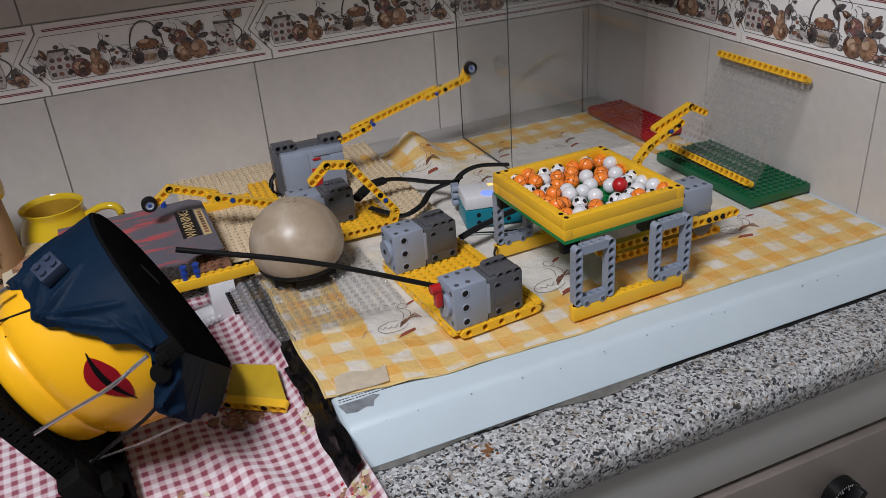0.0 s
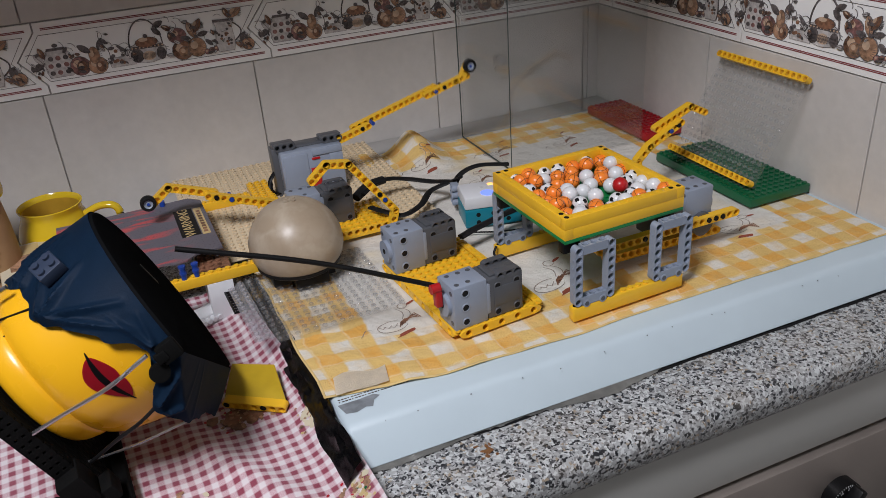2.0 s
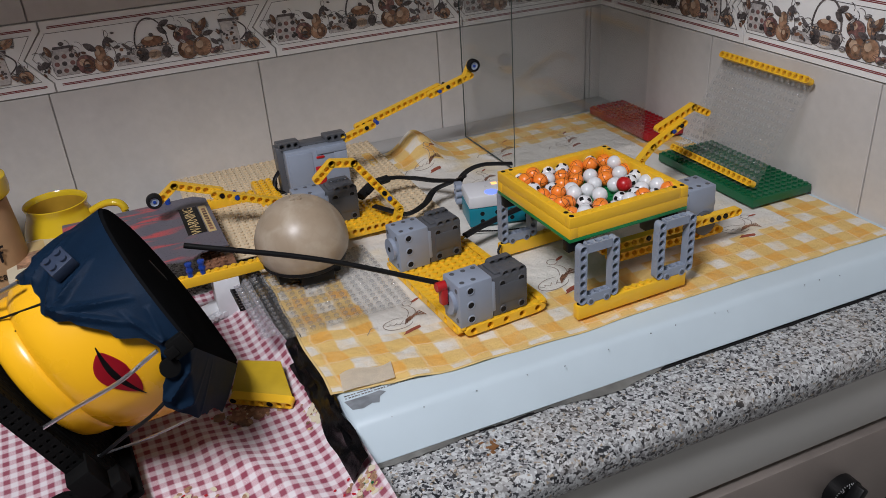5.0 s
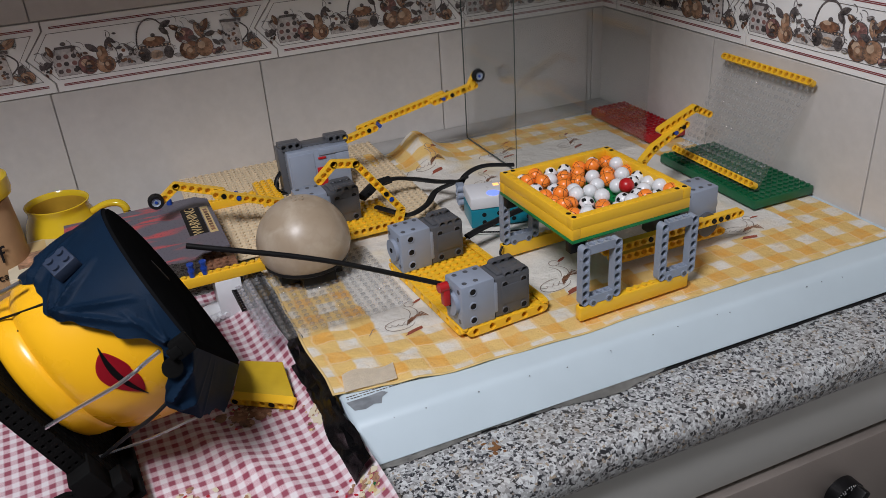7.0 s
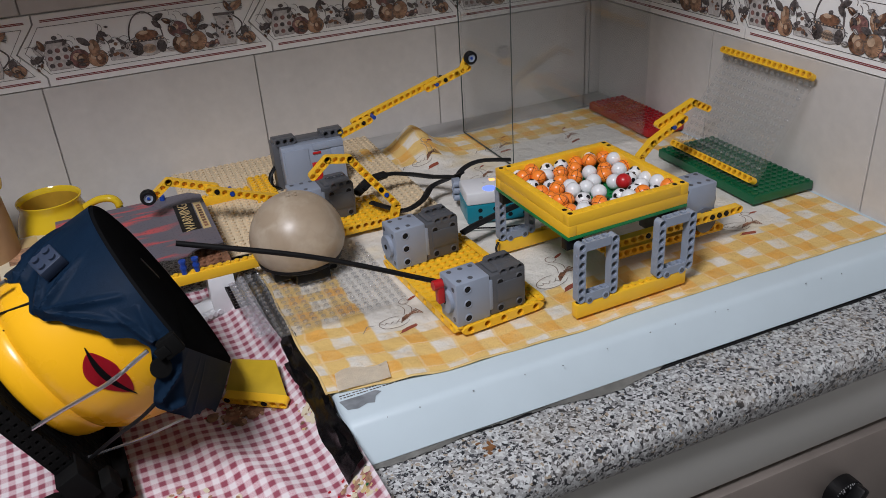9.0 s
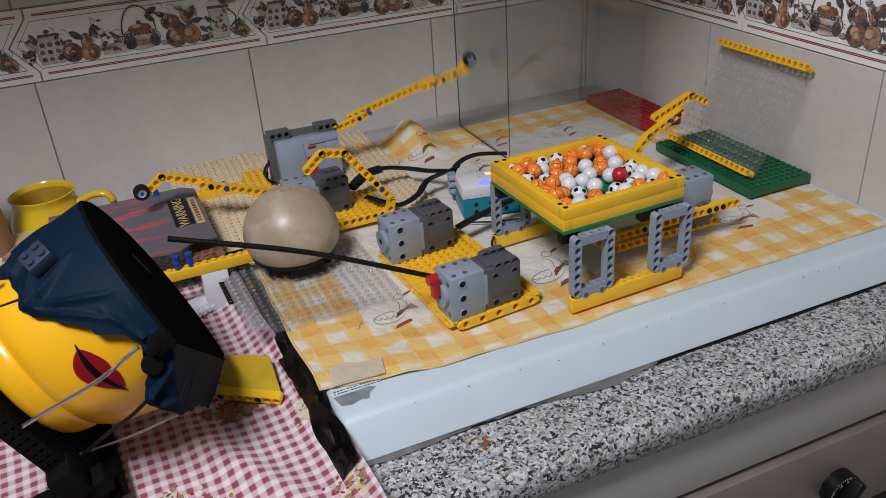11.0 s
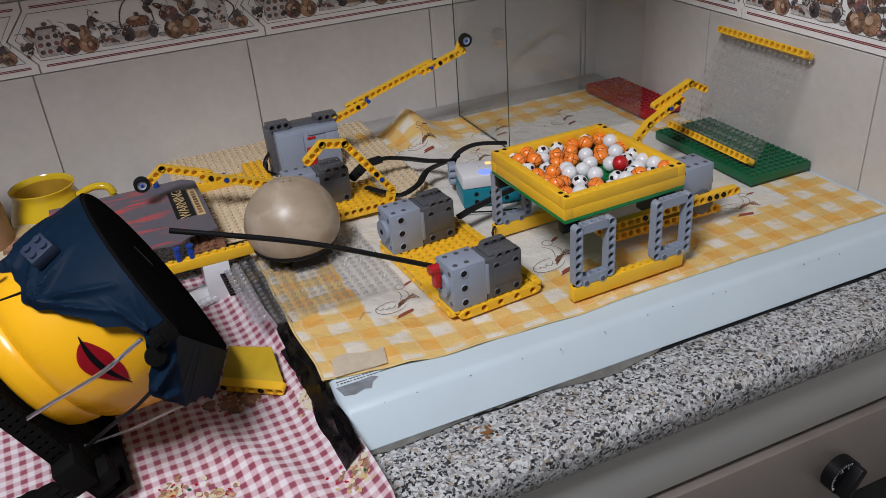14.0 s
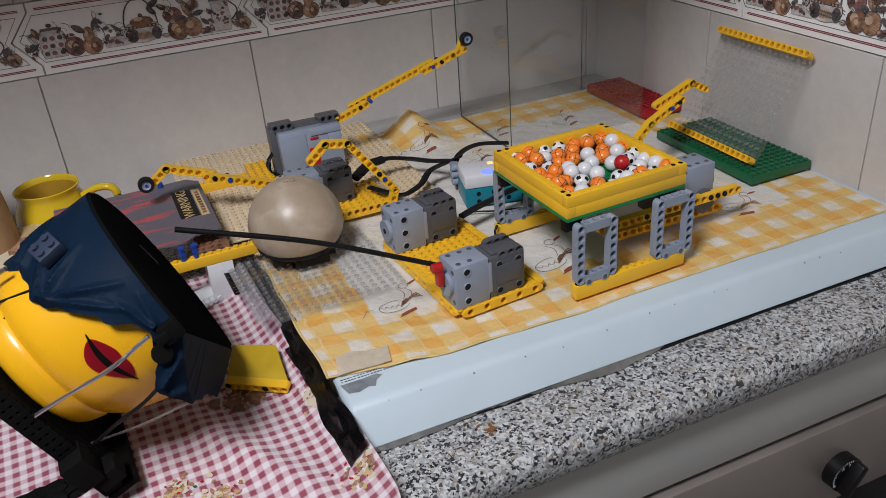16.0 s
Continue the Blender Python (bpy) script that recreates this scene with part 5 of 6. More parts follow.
# ---- beige plate with the back machine ----
def beige_plate():
    t = thing("studded_plate", "beige studded building plate under the back machine", "building plate", pose(-0.580, -0.186, 0.0012))
    bm = bmesh.new()
    add_box(bm, 0, 0.256, 0, 0.256, 0, 0.0018, bev=0.0005)
    part("sheet", bm, BEIGE, t)
    bm = bmesh.new()
    studs(bm, 32, 32, 0.0018, seg=9)
    tagged(part("studs", bm, BEIGE, t), kind="stuff")
    # yellow bricks built on it
    bm = bmesh.new()
    add_box(bm, 0, 0.096, 0, 0.064, 0, 0.0052, bev=0.0004)
    studs(bm, 12, 8, 0.0052)
    g = solo("yellow_plate", bm, YELLOW, "yellow studded plate below the back motor", "building plate", m=pose(-0.4750, -0.1930, 0.0032, 0, 0, 1))
    bm = bmesh.new()
    studded_brick(bm, 12, pose(0, 0, 0))
    solo("yellow_brick", bm, YELLOW, "long yellow studded brick at the plate's front", "brick", m=pose(-0.4780, -0.2025, 0.0032, 0, 0, 1))
    bm = bmesh.new()
    studded_brick(bm, 10, pose(0, 0, 0), holes=False)
    solo("yellow_brick", bm, YELLOW, "long yellow studded brick on the beige plate", "brick", m=pose(-0.5830, -0.0495, 0.0032, 0, 0, 1))
    for k in range(3):
        bm = bmesh.new()
        studded_brick(bm, 8, pose(0, 0, 0), tall=0.0072, holes=False)
        solo("yellow_brick", bm, YELLOW, "yellow studded brick beside the grey box", "brick", m=pose(-0.4755 - 0.0083 * k, -0.0720, 0.0032, 0, 0, 90))


beige_plate()
large_motor(pose(-0.4800, -0.1730, 0.0085, 0, 0, 1))


def grey_box():
    t = thing("battery_box", "upright grey plastic box with dark frame and red keys", "battery box", pose(-0.4640, -0.0700, 0.0032, 0, 0, -1.5) @ pose(0, 0, 0, -5, 0, 0))
    bm = bmesh.new()
    add_box(bm, 0, 0.072, 0, 0.017, 0.004, 0.0555, bev=0.0014)
    part("front_shell", bm, LIGHT, t)
    bm = bmesh.new()
    add_box(bm, 0.002, 0.0305, -0.0014, 0.004, 0.008, 0.0515, bev=0.0008)
    part("front_panel", bm, LIGHT, t)
    bm = bmesh.new()
    add_box(bm, -0.0070, 0.0735, 0.0172, 0.040, 0.0, 0.0580, bev=0.0014)
    part("dark_body", bm, DARK, t)
    for x in (-0.004, 0.052):
        bm = bmesh.new()
        holed_bar(bm, 3, pose(x + 0.004, 0.0140, 0.0600), half=0.0042, tall=0.0042)
        add_box(bm, x - 0.001, x + 0.025, 0.0182, 0.0345, 0.0560, 0.0632, bev=0.0012)
        part("top_lug", bm, DARK, t)
    for x, w, z0, z1 in ((0.0350, 0.0095, 0.0425, 0.0450), (0.0325, 0.0105, 0.0090, 0.0330)):
        bm = bmesh.new()
        add_box(bm, x, x + w, -0.0016, 0.002, z0, z1, bev=0.0006)
        part("red_key", bm, RED, t, "red push key")
    bm = bmesh.new()
    add_box(bm, 0.0360, 0.0715, -0.0020, 0.002, 0.0470, 0.0540, bev=0.0008)
    add_box(bm, 0.0560, 0.0715, -0.0018, 0.002, 0.0300, 0.0464, bev=0.0008)
    part("latch_panel", bm, LIGHT, t)
    for x in (0.058, 0.064):
        socket(t, x, -0.0001, 0.040, "-y", 0.0022)
    bm = bmesh.new()
    tube(bm, spline([(-0.006, 0.024, 0.030), (-0.014, 0.018, 0.022), (-0.013, 0.016, 0.010), (-0.004, 0.020, 0.004)], 6), 0.0030, 8, 0.5)
    part("strap", bm, BLACK, t)


grey_box()


def wheel_part(parent, at):
    bm = bmesh.new()
    lathe(bm, [(0.0045, -0.0040), (0.0068, -0.0042), (0.0078, -0.0028), (0.0078, 0.0028), (0.0068, 0.0042), (0.0045, 0.0040), (0.0045, -0.0040)], 28)
    tyre = part("tyre", bm, RUBBER, parent, "black rubber tyre", m=at @ pose(0, 0, 0, 90, 0, 0))
    bm = bmesh.new()
    lathe(bm, [(0, 0.0030), (0.0022, 0.0030), (0.0024, 0.0020), (0.0046, 0.0034), (0.0046, -0.0034), (0.0024, -0.0020), (0, -0.0020)], 24)
    part("rim", bm, LIGHT, tyre)
    bm = bmesh.new()
    add_cyl(bm, 0.0016, 0.0075, pose(0, 0, -0.0037), 10)
    part("axle", bm, BLUE, tyre)


BACK_PIVOT = (-0.3920, -0.0480, 0.0570)


def back_arm():
    """The long beater on the grey box: x runs along the arm from its pivot."""
    t = thing("long_beater", "long yellow holed arm with a small wheel at its tip", "beater", pose(*BACK_PIVOT, 0, -20, 0))
    for i, (x, y, z, n) in enumerate(((0.0, -0.0042, -0.0005, 6), (0.0240, 0.0040, 0.0018, 15), (0.1200, -0.0042, 0.0005, 6))):
        bm = bmesh.new()
        holed_bar(bm, n, pose(x, y, z), web=True)
        part("bar", bm, YELLOW, t)
    bm = bmesh.new()
    holed_bar(bm, 3, pose(0.1600, -0.0042, 0.0005, 0, 0, 0), web=True)
    part("bar", bm, YELLOW, t)
    bm = bmesh.new()
    holed_bar(bm, 3, pose(0.1705, -0.0042, 0.0015, 0, -46, 0), web=True)
    part("tip_bar", bm, YELLOW, t)
    for x, mtl in ((0.032, BLACK), (0.046, BLUE), (0.132, BLUE), (0.144, BLACK)):
        bm = bmesh.new()
        add_cyl(bm, 0.0024, 0.0172, pose(x, 0.0085, 0.0005, 90, 0, 0), 12)
        part("pin", bm, mtl, t)
    wheel_part(t, pose(0.1810, -0.0120, 0.0130))
    return t


LEFT_PIVOT = (-0.4650, -0.1280, 0.0205)


def left_arm():
    """The bent beater over the printed card: it runs to -x from its pivot."""
    t = thing("bent_beater", "bent yellow holed arm with a small wheel over the card", "beater", pose(*LEFT_PIVOT))
    up = 20.4
    bm = bmesh.new()
    holed_bar(bm, 13, pose(0, 0, 0, 0, up - 180, 0), web=True)
    part("bar", bm, YELLOW, t)
    e = Vector((-math.cos(radians(up)), 0, math.sin(radians(up))))
    bm = bmesh.new()
    holed_bar(bm, 7, Matrix.Translation(e * 0.087 + Vector((0, 0.008, 0.0012))) @ pose(0, 0, 0, 0, up - 180, 0), web=True)
    part("bar", bm, YELLOW, t)
    q = e * 0.135 + Vector((0, 0.008, 0.0012))
    bm = bmesh.new()
    holed_bar(bm, 4, Matrix.Translation(q) @ pose(0, 0, 0, 0, -180 - 37, 0), web=True)
    part("tip_bar", bm, YELLOW, t)
    for k, mtl in ((0.088, BLACK), (0.0725, BLUE)):
        bm = bmesh.new()
        add_cyl(bm, 0.0025, 0.0172, Matrix.Translation(e * k) @ pose(0, 0.0125, 0, 90, 0, 0), 12)
        part("pin", bm, mtl, t)
    wheel_part(t, Matrix.Translation(q + Vector((-0.0222, -0.0085, -0.0090))))
    return t


def hook_arm():
    """The hooked yellow arm that stands over the back motor."""
    y = -0.2030
    t = thing("hook_arm", "yellow hook-shaped holed arm over the back motor", "lever", pose(-0.3840, y, 0.0050))
    base = Vector((-0.3840, y, 0.0050))

    def bar(a, b, dy=0.0, nm="bar"):
        a, b = Vector(a) - base, Vector(b) - base
        d = b - a
        bm = bmesh.new()
        n = max(2, int(round(d.length / P)) + 1)
        holed_bar(bm, n, Matrix.Translation(a + Vector((0, dy, 0))) @ pose(0, 0, 0, 0, -math.degrees(math.atan2(d.z, d.x)), 0), pitch=d.length / (n - 1), web=True)
        return part(nm, bm, YELLOW, t)

    bar((-0.3850, y, 0.0080), (-0.3800, y, 0.0240))
    bar((-0.3800, y, 0.0260), (-0.4235, y, 0.0860))
    bar((-0.4235, y, 0.0860), (-0.4460, y, 0.0900))
    bar((-0.4460, y, 0.0900), (-0.4625, y, 0.0760))
    for k, mtl in ((0.24, BLUE), (0.36, BLACK)):
        p = Vector((-0.3800, y, 0.0260)).lerp(Vector((-0.4235, y, 0.0860)), k) - base
        bm = bmesh.new()
        add_cyl(bm, 0.0025, 0.0090, Matrix.Translation(p) @ pose(0, 0.0045, 0, 90, 0, 0), 12)
        part("pin", bm, mtl, t)
    return t


BACK_ARM, LEFT_ARM, HOOK = back_arm(), left_arm(), hook_arm()


# ---- tan dome on its black foot, clear plates ----
def dome():
    t = thing("tan_dome", "marbled tan plastic dome on a black base", "dome", pose(-0.4943, -0.2455, 0.0027))
    R, prof = 0.0445, []
    for k in range(0, 15):
        a = k / 14 * math.pi / 2
        prof.append((R * math.sin(a), 0.0335 + R * math.cos(a) * 1.0))
    prof += [(0.0440, 0.0290), (0.0425, 0.0230), (0.0395, 0.0180), (0.0380, 0.0180), (0.0, 0.0178)]
    bm = bmesh.new()
    lathe(bm, prof, 64)
    part("shell", bm, TAN, t)
    for k in range(4):
        bm = bmesh.new()
        add_cyl(bm, 0.0024, 0.0016, pose(0.0045 * math.cos(k * 1.571 + .6), 0.0045 * math.sin(k * 1.571 + .6), 0.0770), 12)
        part("stud", bm, TAN, t)
    bm = bmesh.new()
    lathe(bm, [(0.0, 0.0118), (0.0360, 0.0120), (0.0400, 0.0150), (0.0400, 0.0180), (0.0, 0.0182)], 40)
    part("black_rim", bm, BLACK, t)
    bm = bmesh.new()
    add_box(bm, -0.030, 0.030, -0.016, 0.016, 0, 0.0119, bev=0.001)
    add_box(bm, -0.012, 0.020, -0.030, 0.026, 0, 0.0119, bev=0.001)
    part("black_foot", bm, BLACK, t)


dome()


def clear_sheet(name, label, m, nx, ny, mtl, stud_mtl, stud_h=0.0016):
    t = thing(name, label, "building plate", m)
    bm = bmesh.new()
    add_box(bm, 0, nx * P, 0, ny * P, 0.0009, 0.0014)
    part("sheet", bm, mtl, t, smooth=False)
    bm = bmesh.new()
    studs(bm, nx, ny, 0.0015, seg=12, h=stud_h, soft_edge=True)
    tagged(part("studs", bm, stud_mtl, t), kind="stuff")
    return t


clear_sheet("clear_plate", "transparent studded plate lying on the cloth", pose(-0.5440, -0.3530, 0.0014, 0, 0, 2.0), 15, 16, CLEARP, CLEARS)
t = clear_sheet("smoky_plate", "transparent studded strip over a dark grating", pose(-0.5600, -0.3430, 0.0012, 0, 0, 2.5), 2, 16, SMOKE, SMOKES)
bm = bmesh.new()
for i in (0, 3):
    add_box(bm, 0.001 + i * 0.004, 0.0024 + i * 0.004, 0.062, 0.120, -0.0030, -0.0008)
for j in range(12, 24):
    add_box(bm, 0.001, 0.0158, j * 0.005, j * 0.005 + 0.0009, -0.0034, -0.0012)
solo("dark_grating", bm, BLACK, "dark brown grating strip beside the hob", "grating", m=pose(-0.5650, -0.3400, 0.0010, 0, 0, 2.5))


# ---- printed card on its yellow beam ----
def card():
    t = thing("printed_card", "grey printed card with red flames and a warning panel", "card", pose(-0.7050, -0.2215, 0.0300, 0, 0, 1.0))
    out = [(0, 0), (0.075, 0.0), (0.088, 0.004), (0.101, 0.000), (0.112, 0.001), (0.122, 0.010), (0.147, 0.012), (0.147, 0.14), (0.135, 0.152), (0.10, 0.151), (0, 0.150)]
    bm = bmesh.new()
    uvl = bm.loops.layers.uv.new("UVMap")
    a = [bm.verts.new((x, y, 0)) for x, y in out]
    b = [bm.verts.new((x, y, 0.0016)) for x, y in out]
    bm.faces.new(a[::-1])
    bm.faces.new(b)
    for k in range(len(out)):
        bm.faces.new((a[k], a[(k + 1) % len(out)], b[(k + 1) % len(out)], b[k]))
    for f in bm.faces:
        for l in f.loops:
            l[uvl].uv = (l.vert.co.x, l.vert.co.y)
    part("board", bm, CARD, t, smooth=False)
    bm = bmesh.new()
    add_box(bm, 0.1150, 0.1340, 0.0520, 0.1220, 0.0016, 0.0018)
    pan = part("black_panel", bm, BLACK, t, smooth=False)
    for txt, size, x, y in (("WARNING", 0.0148, 0.1246, 0.0870),):
        cu = bpy.data.curves.new("lettering", "FONT")
        cu.body, cu.size, cu.align_x, cu.align_y, cu.extrude = txt, size, "CENTER", "CENTER", 0.0001
        o = new("lettering", cu)
        o.data.materials.append(GOLD)
        o.parent = pan
        o.matrix_basis = pose(x, y, 0.0020, 0, 0, 90)
    bm = bmesh.new()
    add_box(bm, 0.1352, 0.1430, 0.0500, 0.1200, 0.0016, 0.0018)
    sub = part("gold_panel", bm, GOLD, t, smooth=False)
    for k in range(9):
        bm = bmesh.new()
        add_box(bm, 0.1372, 0.1412, 0.0550 + k * 0.0066, 0.0596 + k * 0.0066, 0.0018, 0.0020)
        part("text_bar", bm, BROWN, sub, smooth=False)
    # carrier: yellow studded beam with blue pins, and props below the card
    c = thing("card_stand", "long yellow studded beam with blue pins holding the card", "stand", pose(-0.6520, -0.2400, 0.0120, 0, 0, 0.6))
    bm = bmesh.new()
    studded_brick(bm, 15, pose(0, 0, 0), holes=False)
    part("beam", bm, YELLOW, c)
    for x in (0.052, 0.0635):
        bm = bmesh.new()
        add_cyl(bm, 0.0026, 0.0130, pose(x, 0.004, 0.0096), 12)
        add_cyl(bm, 0.0034, 0.0022, pose(x, 0.004, 0.0150), 12)
        add_cyl(bm, 0.0034, 0.0020, pose(x, 0.004, 0.0215), 12)
        part("blue_pin", bm, BLUE, c)
    for x in (0.010, 0.070):
        bm = bmesh.new()
        add_box(bm, x, x + 0.024, 0.0, 0.032, -0.0420, -0.0003, bev=0.0006)
        part("prop_brick", bm, WHITE if x > 0.05 else BEIGE, c)
    for x in (0.050, 0.062):
        bm = bmesh.new()
        add_cyl(bm, 0.0030, 0.0060, pose(x - 0.008, 0.166, 0.0190), 12)
        part("blue_pin", bm, BLUE, c)
    bm = bmesh.new()
    add_box(bm, 0.02, 0.09, 0.160, 0.170, -0.0090, 0.0180, bev=0.0006)
    part("rear_prop", bm, YELLOW, c)
    # pale bricks and a toothed rack in the gap below
    bm = bmesh.new()
    add_box(bm, 0, 0.050, 0, 0.020, 0, 0.010, bev=0.0008)
    for k in range(9):
        add_cyl(bm, 0.0024, 0.006, pose(0.003 + k * 0.0055, 0.0, 0.006, 90, 0, 0), 8)
    solo("white_rack", bm, WHITE, "white toothed plastic rack under the card", "rack", m=pose(-0.612, -0.2500, -0.0300, 0, 0, 24))
    bm = bmesh.new()
    add_box(bm, 0, 0.030, 0, 0.070, 0, 0.0030, bev=0.0005)
    studs(bm, 3, 8, 0.0030)
    solo("brown_plate", bm, BROWN, "dark brown studded plate under the card", "building plate", m=pose(-0.5850, -0.2300, 0.0125))


card()


# ---- glass box, red and green bricks, clear panel ----
def glass_box():
    t = thing("glass_box", "open upright glass box standing on the cloth", "glass box", pose(0, 0, 0))
    x0, x1, y0, y1, h, th = -0.2010, -0.0130, -0.1235, 0.0190, 0.30, 0.0016
    for b in ((x0, x0 + th, y0 + th, y1 - th), (x1 - th, x1, y0 + th, y1 - th), (x0, x1, y0, y0 + th), (x0, x1, y1 - th, y1)):
        bm = bmesh.new()
        add_box(bm, b[0], b[1], b[2], b[3], 0.0003, h)
        part("pane", bm, GLASS, t, smooth=False)
    dark = mat("glass_edge", (0.05, 0.065, 0.06), 0.25)
    for x, y, w in ((x0, y1, 0.0006), (x0, y0, 0.0004)):
        bm = bmesh.new()
        add_box(bm, x - w, x + w, y - w, y + w, 0.0002, h)
        part("edge_seam", bm, dark, t, smooth=False)
    bm = bmesh.new()
    add_box(bm, x0 - 0.0005, x0 + 0.0012, y0, y1, -0.0004, 0.0006)
    part("base_seam", bm, dark, t, smooth=False)


glass_box()


def thick_plate(name, label, m, nx, ny, mtl):
    t = thing(name, label, "building plate", m)
    bm = bmesh.new()
    add_box(bm, 0, nx * P, 0, ny * P, 0, 0.0094, bev=0.0004)
    part("slab", bm, mtl, t)
    bm = bmesh.new()
    studs(bm, nx, ny, 0.0094, seg=10)
    tagged(part("studs", bm, mtl, t), kind="stuff")


thick_plate("red_plate", "dark red studded building plate behind the glass", pose(-0.0112, -0.1290, 0.0003), 7, 17, DARKRED)
thick_plate("green_plate", "dark green studded building plate by the wall", pose(-0.0385, -0.3480, 0.0004), 10, 20, GREEN)


def clear_panel():
    a, b = Vector((-0.0227, 0, 0.0155)), Vector((0.0390, 0, 0.1180))
    d = b - a
    turn = -math.degrees(math.atan2(d.z, d.x))
    t = thing("clear_studded_sheet", "transparent studded panel leaning on the wall between yellow bars", "panel", pose(a.x, -0.3340, a.z, 0, 0, 0) @ pose(0, 0, 0, 0, turn, 0))
    bm = bmesh.new()
    add_box(bm, 0, 0.119, 0, 0.134, 0, 0.0014)
    part("sheet", bm, CLEARP, t, smooth=False)
    bm = bmesh.new()
    studs(bm, 14, 16, 0.0015, seg=12, x0=0.003, y0=0.003, soft_edge=True)
    tagged(part("studs", bm, CLEARS, t), kind="stuff")
    for x in (-0.0030, 0.1150):
        bm = bmesh.new()
        holed_bar(bm, 17, pose(x + 0.004, 0.0035, 0.0060, 0, 0, 90) @ pose(0, 0, 0, 90, 0, 0))
        part("yellow_bar", bm, YELLOW, t)


clear_panel()


# ---- things on the worktop beside the hob ----
AXIS = Vector((0.912, 0.0726, 0.4038)).normalized()
DRUM_AT = Vector((-0.6163, -0.3973, 0.0861))


def drum_pose():
    z = AXIS
    x = Vector((0, 0, 1)).cross(z).normalized()
    y = z.cross(x)
    return Matrix.Translation(DRUM_AT) @ Matrix((x, y, z)).transposed().to_4x4()


def drape(deg):
    """Length of the cover down the pot, by the angle round its axis."""
    pts = [(0, 0.050), (40, 0.062), (72, 0.069), (90, 0.0652), (100, 0.0569), (110, 0.0560), (118, 0.0585), (125, 0.0550), (132, 0.0450), (146, 0.0314), (157, 0.0168), (161, 0.0155), (168, 0.0190), (173, 0.0240), (177, 0.0300), (184, 0.0367), (190, 0.0346), (200, 0.0306), (213, 0.0270), (235, 0.0240), (280, 0.030), (330, 0.045), (360, 0.050)]
    for (a, u), (b, v) in zip(pts, pts[1:]):
        if a <= deg <= b:
            s = (deg - a) / (b - a)
            return u + (v - u) * (s * s * (3 - 2 * s))
    return 0.05


def wrap_patch(bm, radius, a0, a1, low, high, n=28, m=6):
    """A skin on the pot between two edges given over the angle from a0 to a1 degrees."""
    grid = []
    for i in range(n + 1):
        s = i / n
        a = radians(a0 + (a1 - a0) * s)
        row = []
        for j in range(m + 1):
            z = low(s) + (high(s) - low(s)) * j / m
            row.append(bm.verts.new((radius * math.cos(a), radius * math.sin(a), z)))
        grid.append(row)
    for i in range(n):
        for j in range(m):
            bm.faces.new((grid[i][j], grid[i + 1][j], grid[i + 1][j + 1], grid[i][j + 1]))


def chord_limit(deg, z):
    """The cover is pulled flat below the skin: the farthest radius there, by the angle and the depth along the axis."""
    p1, p2 = [Vector((0.085 * math.cos(radians(a)), 0.085 * math.sin(radians(a)), 0.0)) for a in (167, 283)]
    low = Vector((0.0875 * math.cos(radians(200)), 0.0875 * math.sin(radians(200)), -0.0310))
    n = (p2 - p1).cross(low - p1).normalized()
    if n.dot(p1) < 0:
        n = -n
    way = Vector((math.cos(radians(deg)), math.sin(radians(deg)), 0))
    k = n.dot(way)
    return (n.dot(p1) - n.z * z) / k if k > 0.05 else 1.0


def lean(bm):
    """Sets the pot and its print a little high, and tapers them from below towards the pot's foot."""
    for v in bm.verts:
        r, k = math.hypot(v.co.x, v.co.y), 0.15 * max(0.0, -v.co.z - 0.03)
        if r > 0.02:
            v.co.x, v.co.y = v.co.x * (r - k) / r, v.co.y * (r - k) / r
        v.co.y += 0.0088 + k


def flatten_below(bm, inset):
    for v in bm.verts:
        r, deg = math.hypot(v.co.x, v.co.y), math.degrees(math.atan2(v.co.y, v.co.x)) % 360
        if 160 < deg < 290 and r > 1e-5:
            top = chord_limit(deg, v.co.z) - inset
            if r > top:
                v.co.x, v.co.y = v.co.x * top / r, v.co.y * top / r


STAY = [(-0.7220, -0.4593, 0.0537), (-0.6935, -0.4755, 0.0744), (-0.6640, -0.4860, 0.0910), (-0.6380, -0.4852, 0.1052)]


# folds of the cover: from the tied point (degrees, depth) outwards, height and half width
CREASES = [((123, 0.056), (112, 0.020), 0.0052, 0.0024), ((123, 0.056), (138, 0.012), 0.0048, 0.0020), ((126, 0.052), (150, 0.016), 0.0041, 0.0019),
           ((119, 0.056), (96, 0.034), 0.0041, 0.0024), ((160, 0.014), (141, 0.022), 0.0037, 0.0019), ((160, 0.012), (146, 0.008), 0.0025, 0.0018),
           ((100, 0.056), (84, 0.022), 0.0048, 0.0029), ((92, 0.060), (72, 0.030), 0.0046, 0.0031), ((183, 0.034), (176, 0.006), 0.0046, 0.0020),
           ((190, 0.033), (200, 0.006), 0.0039, 0.0023), ((207, 0.027), (214, 0.006), 0.0034, 0.0022), ((60, 0.06), (48, 0.01), 0.0046, 0.0031)]


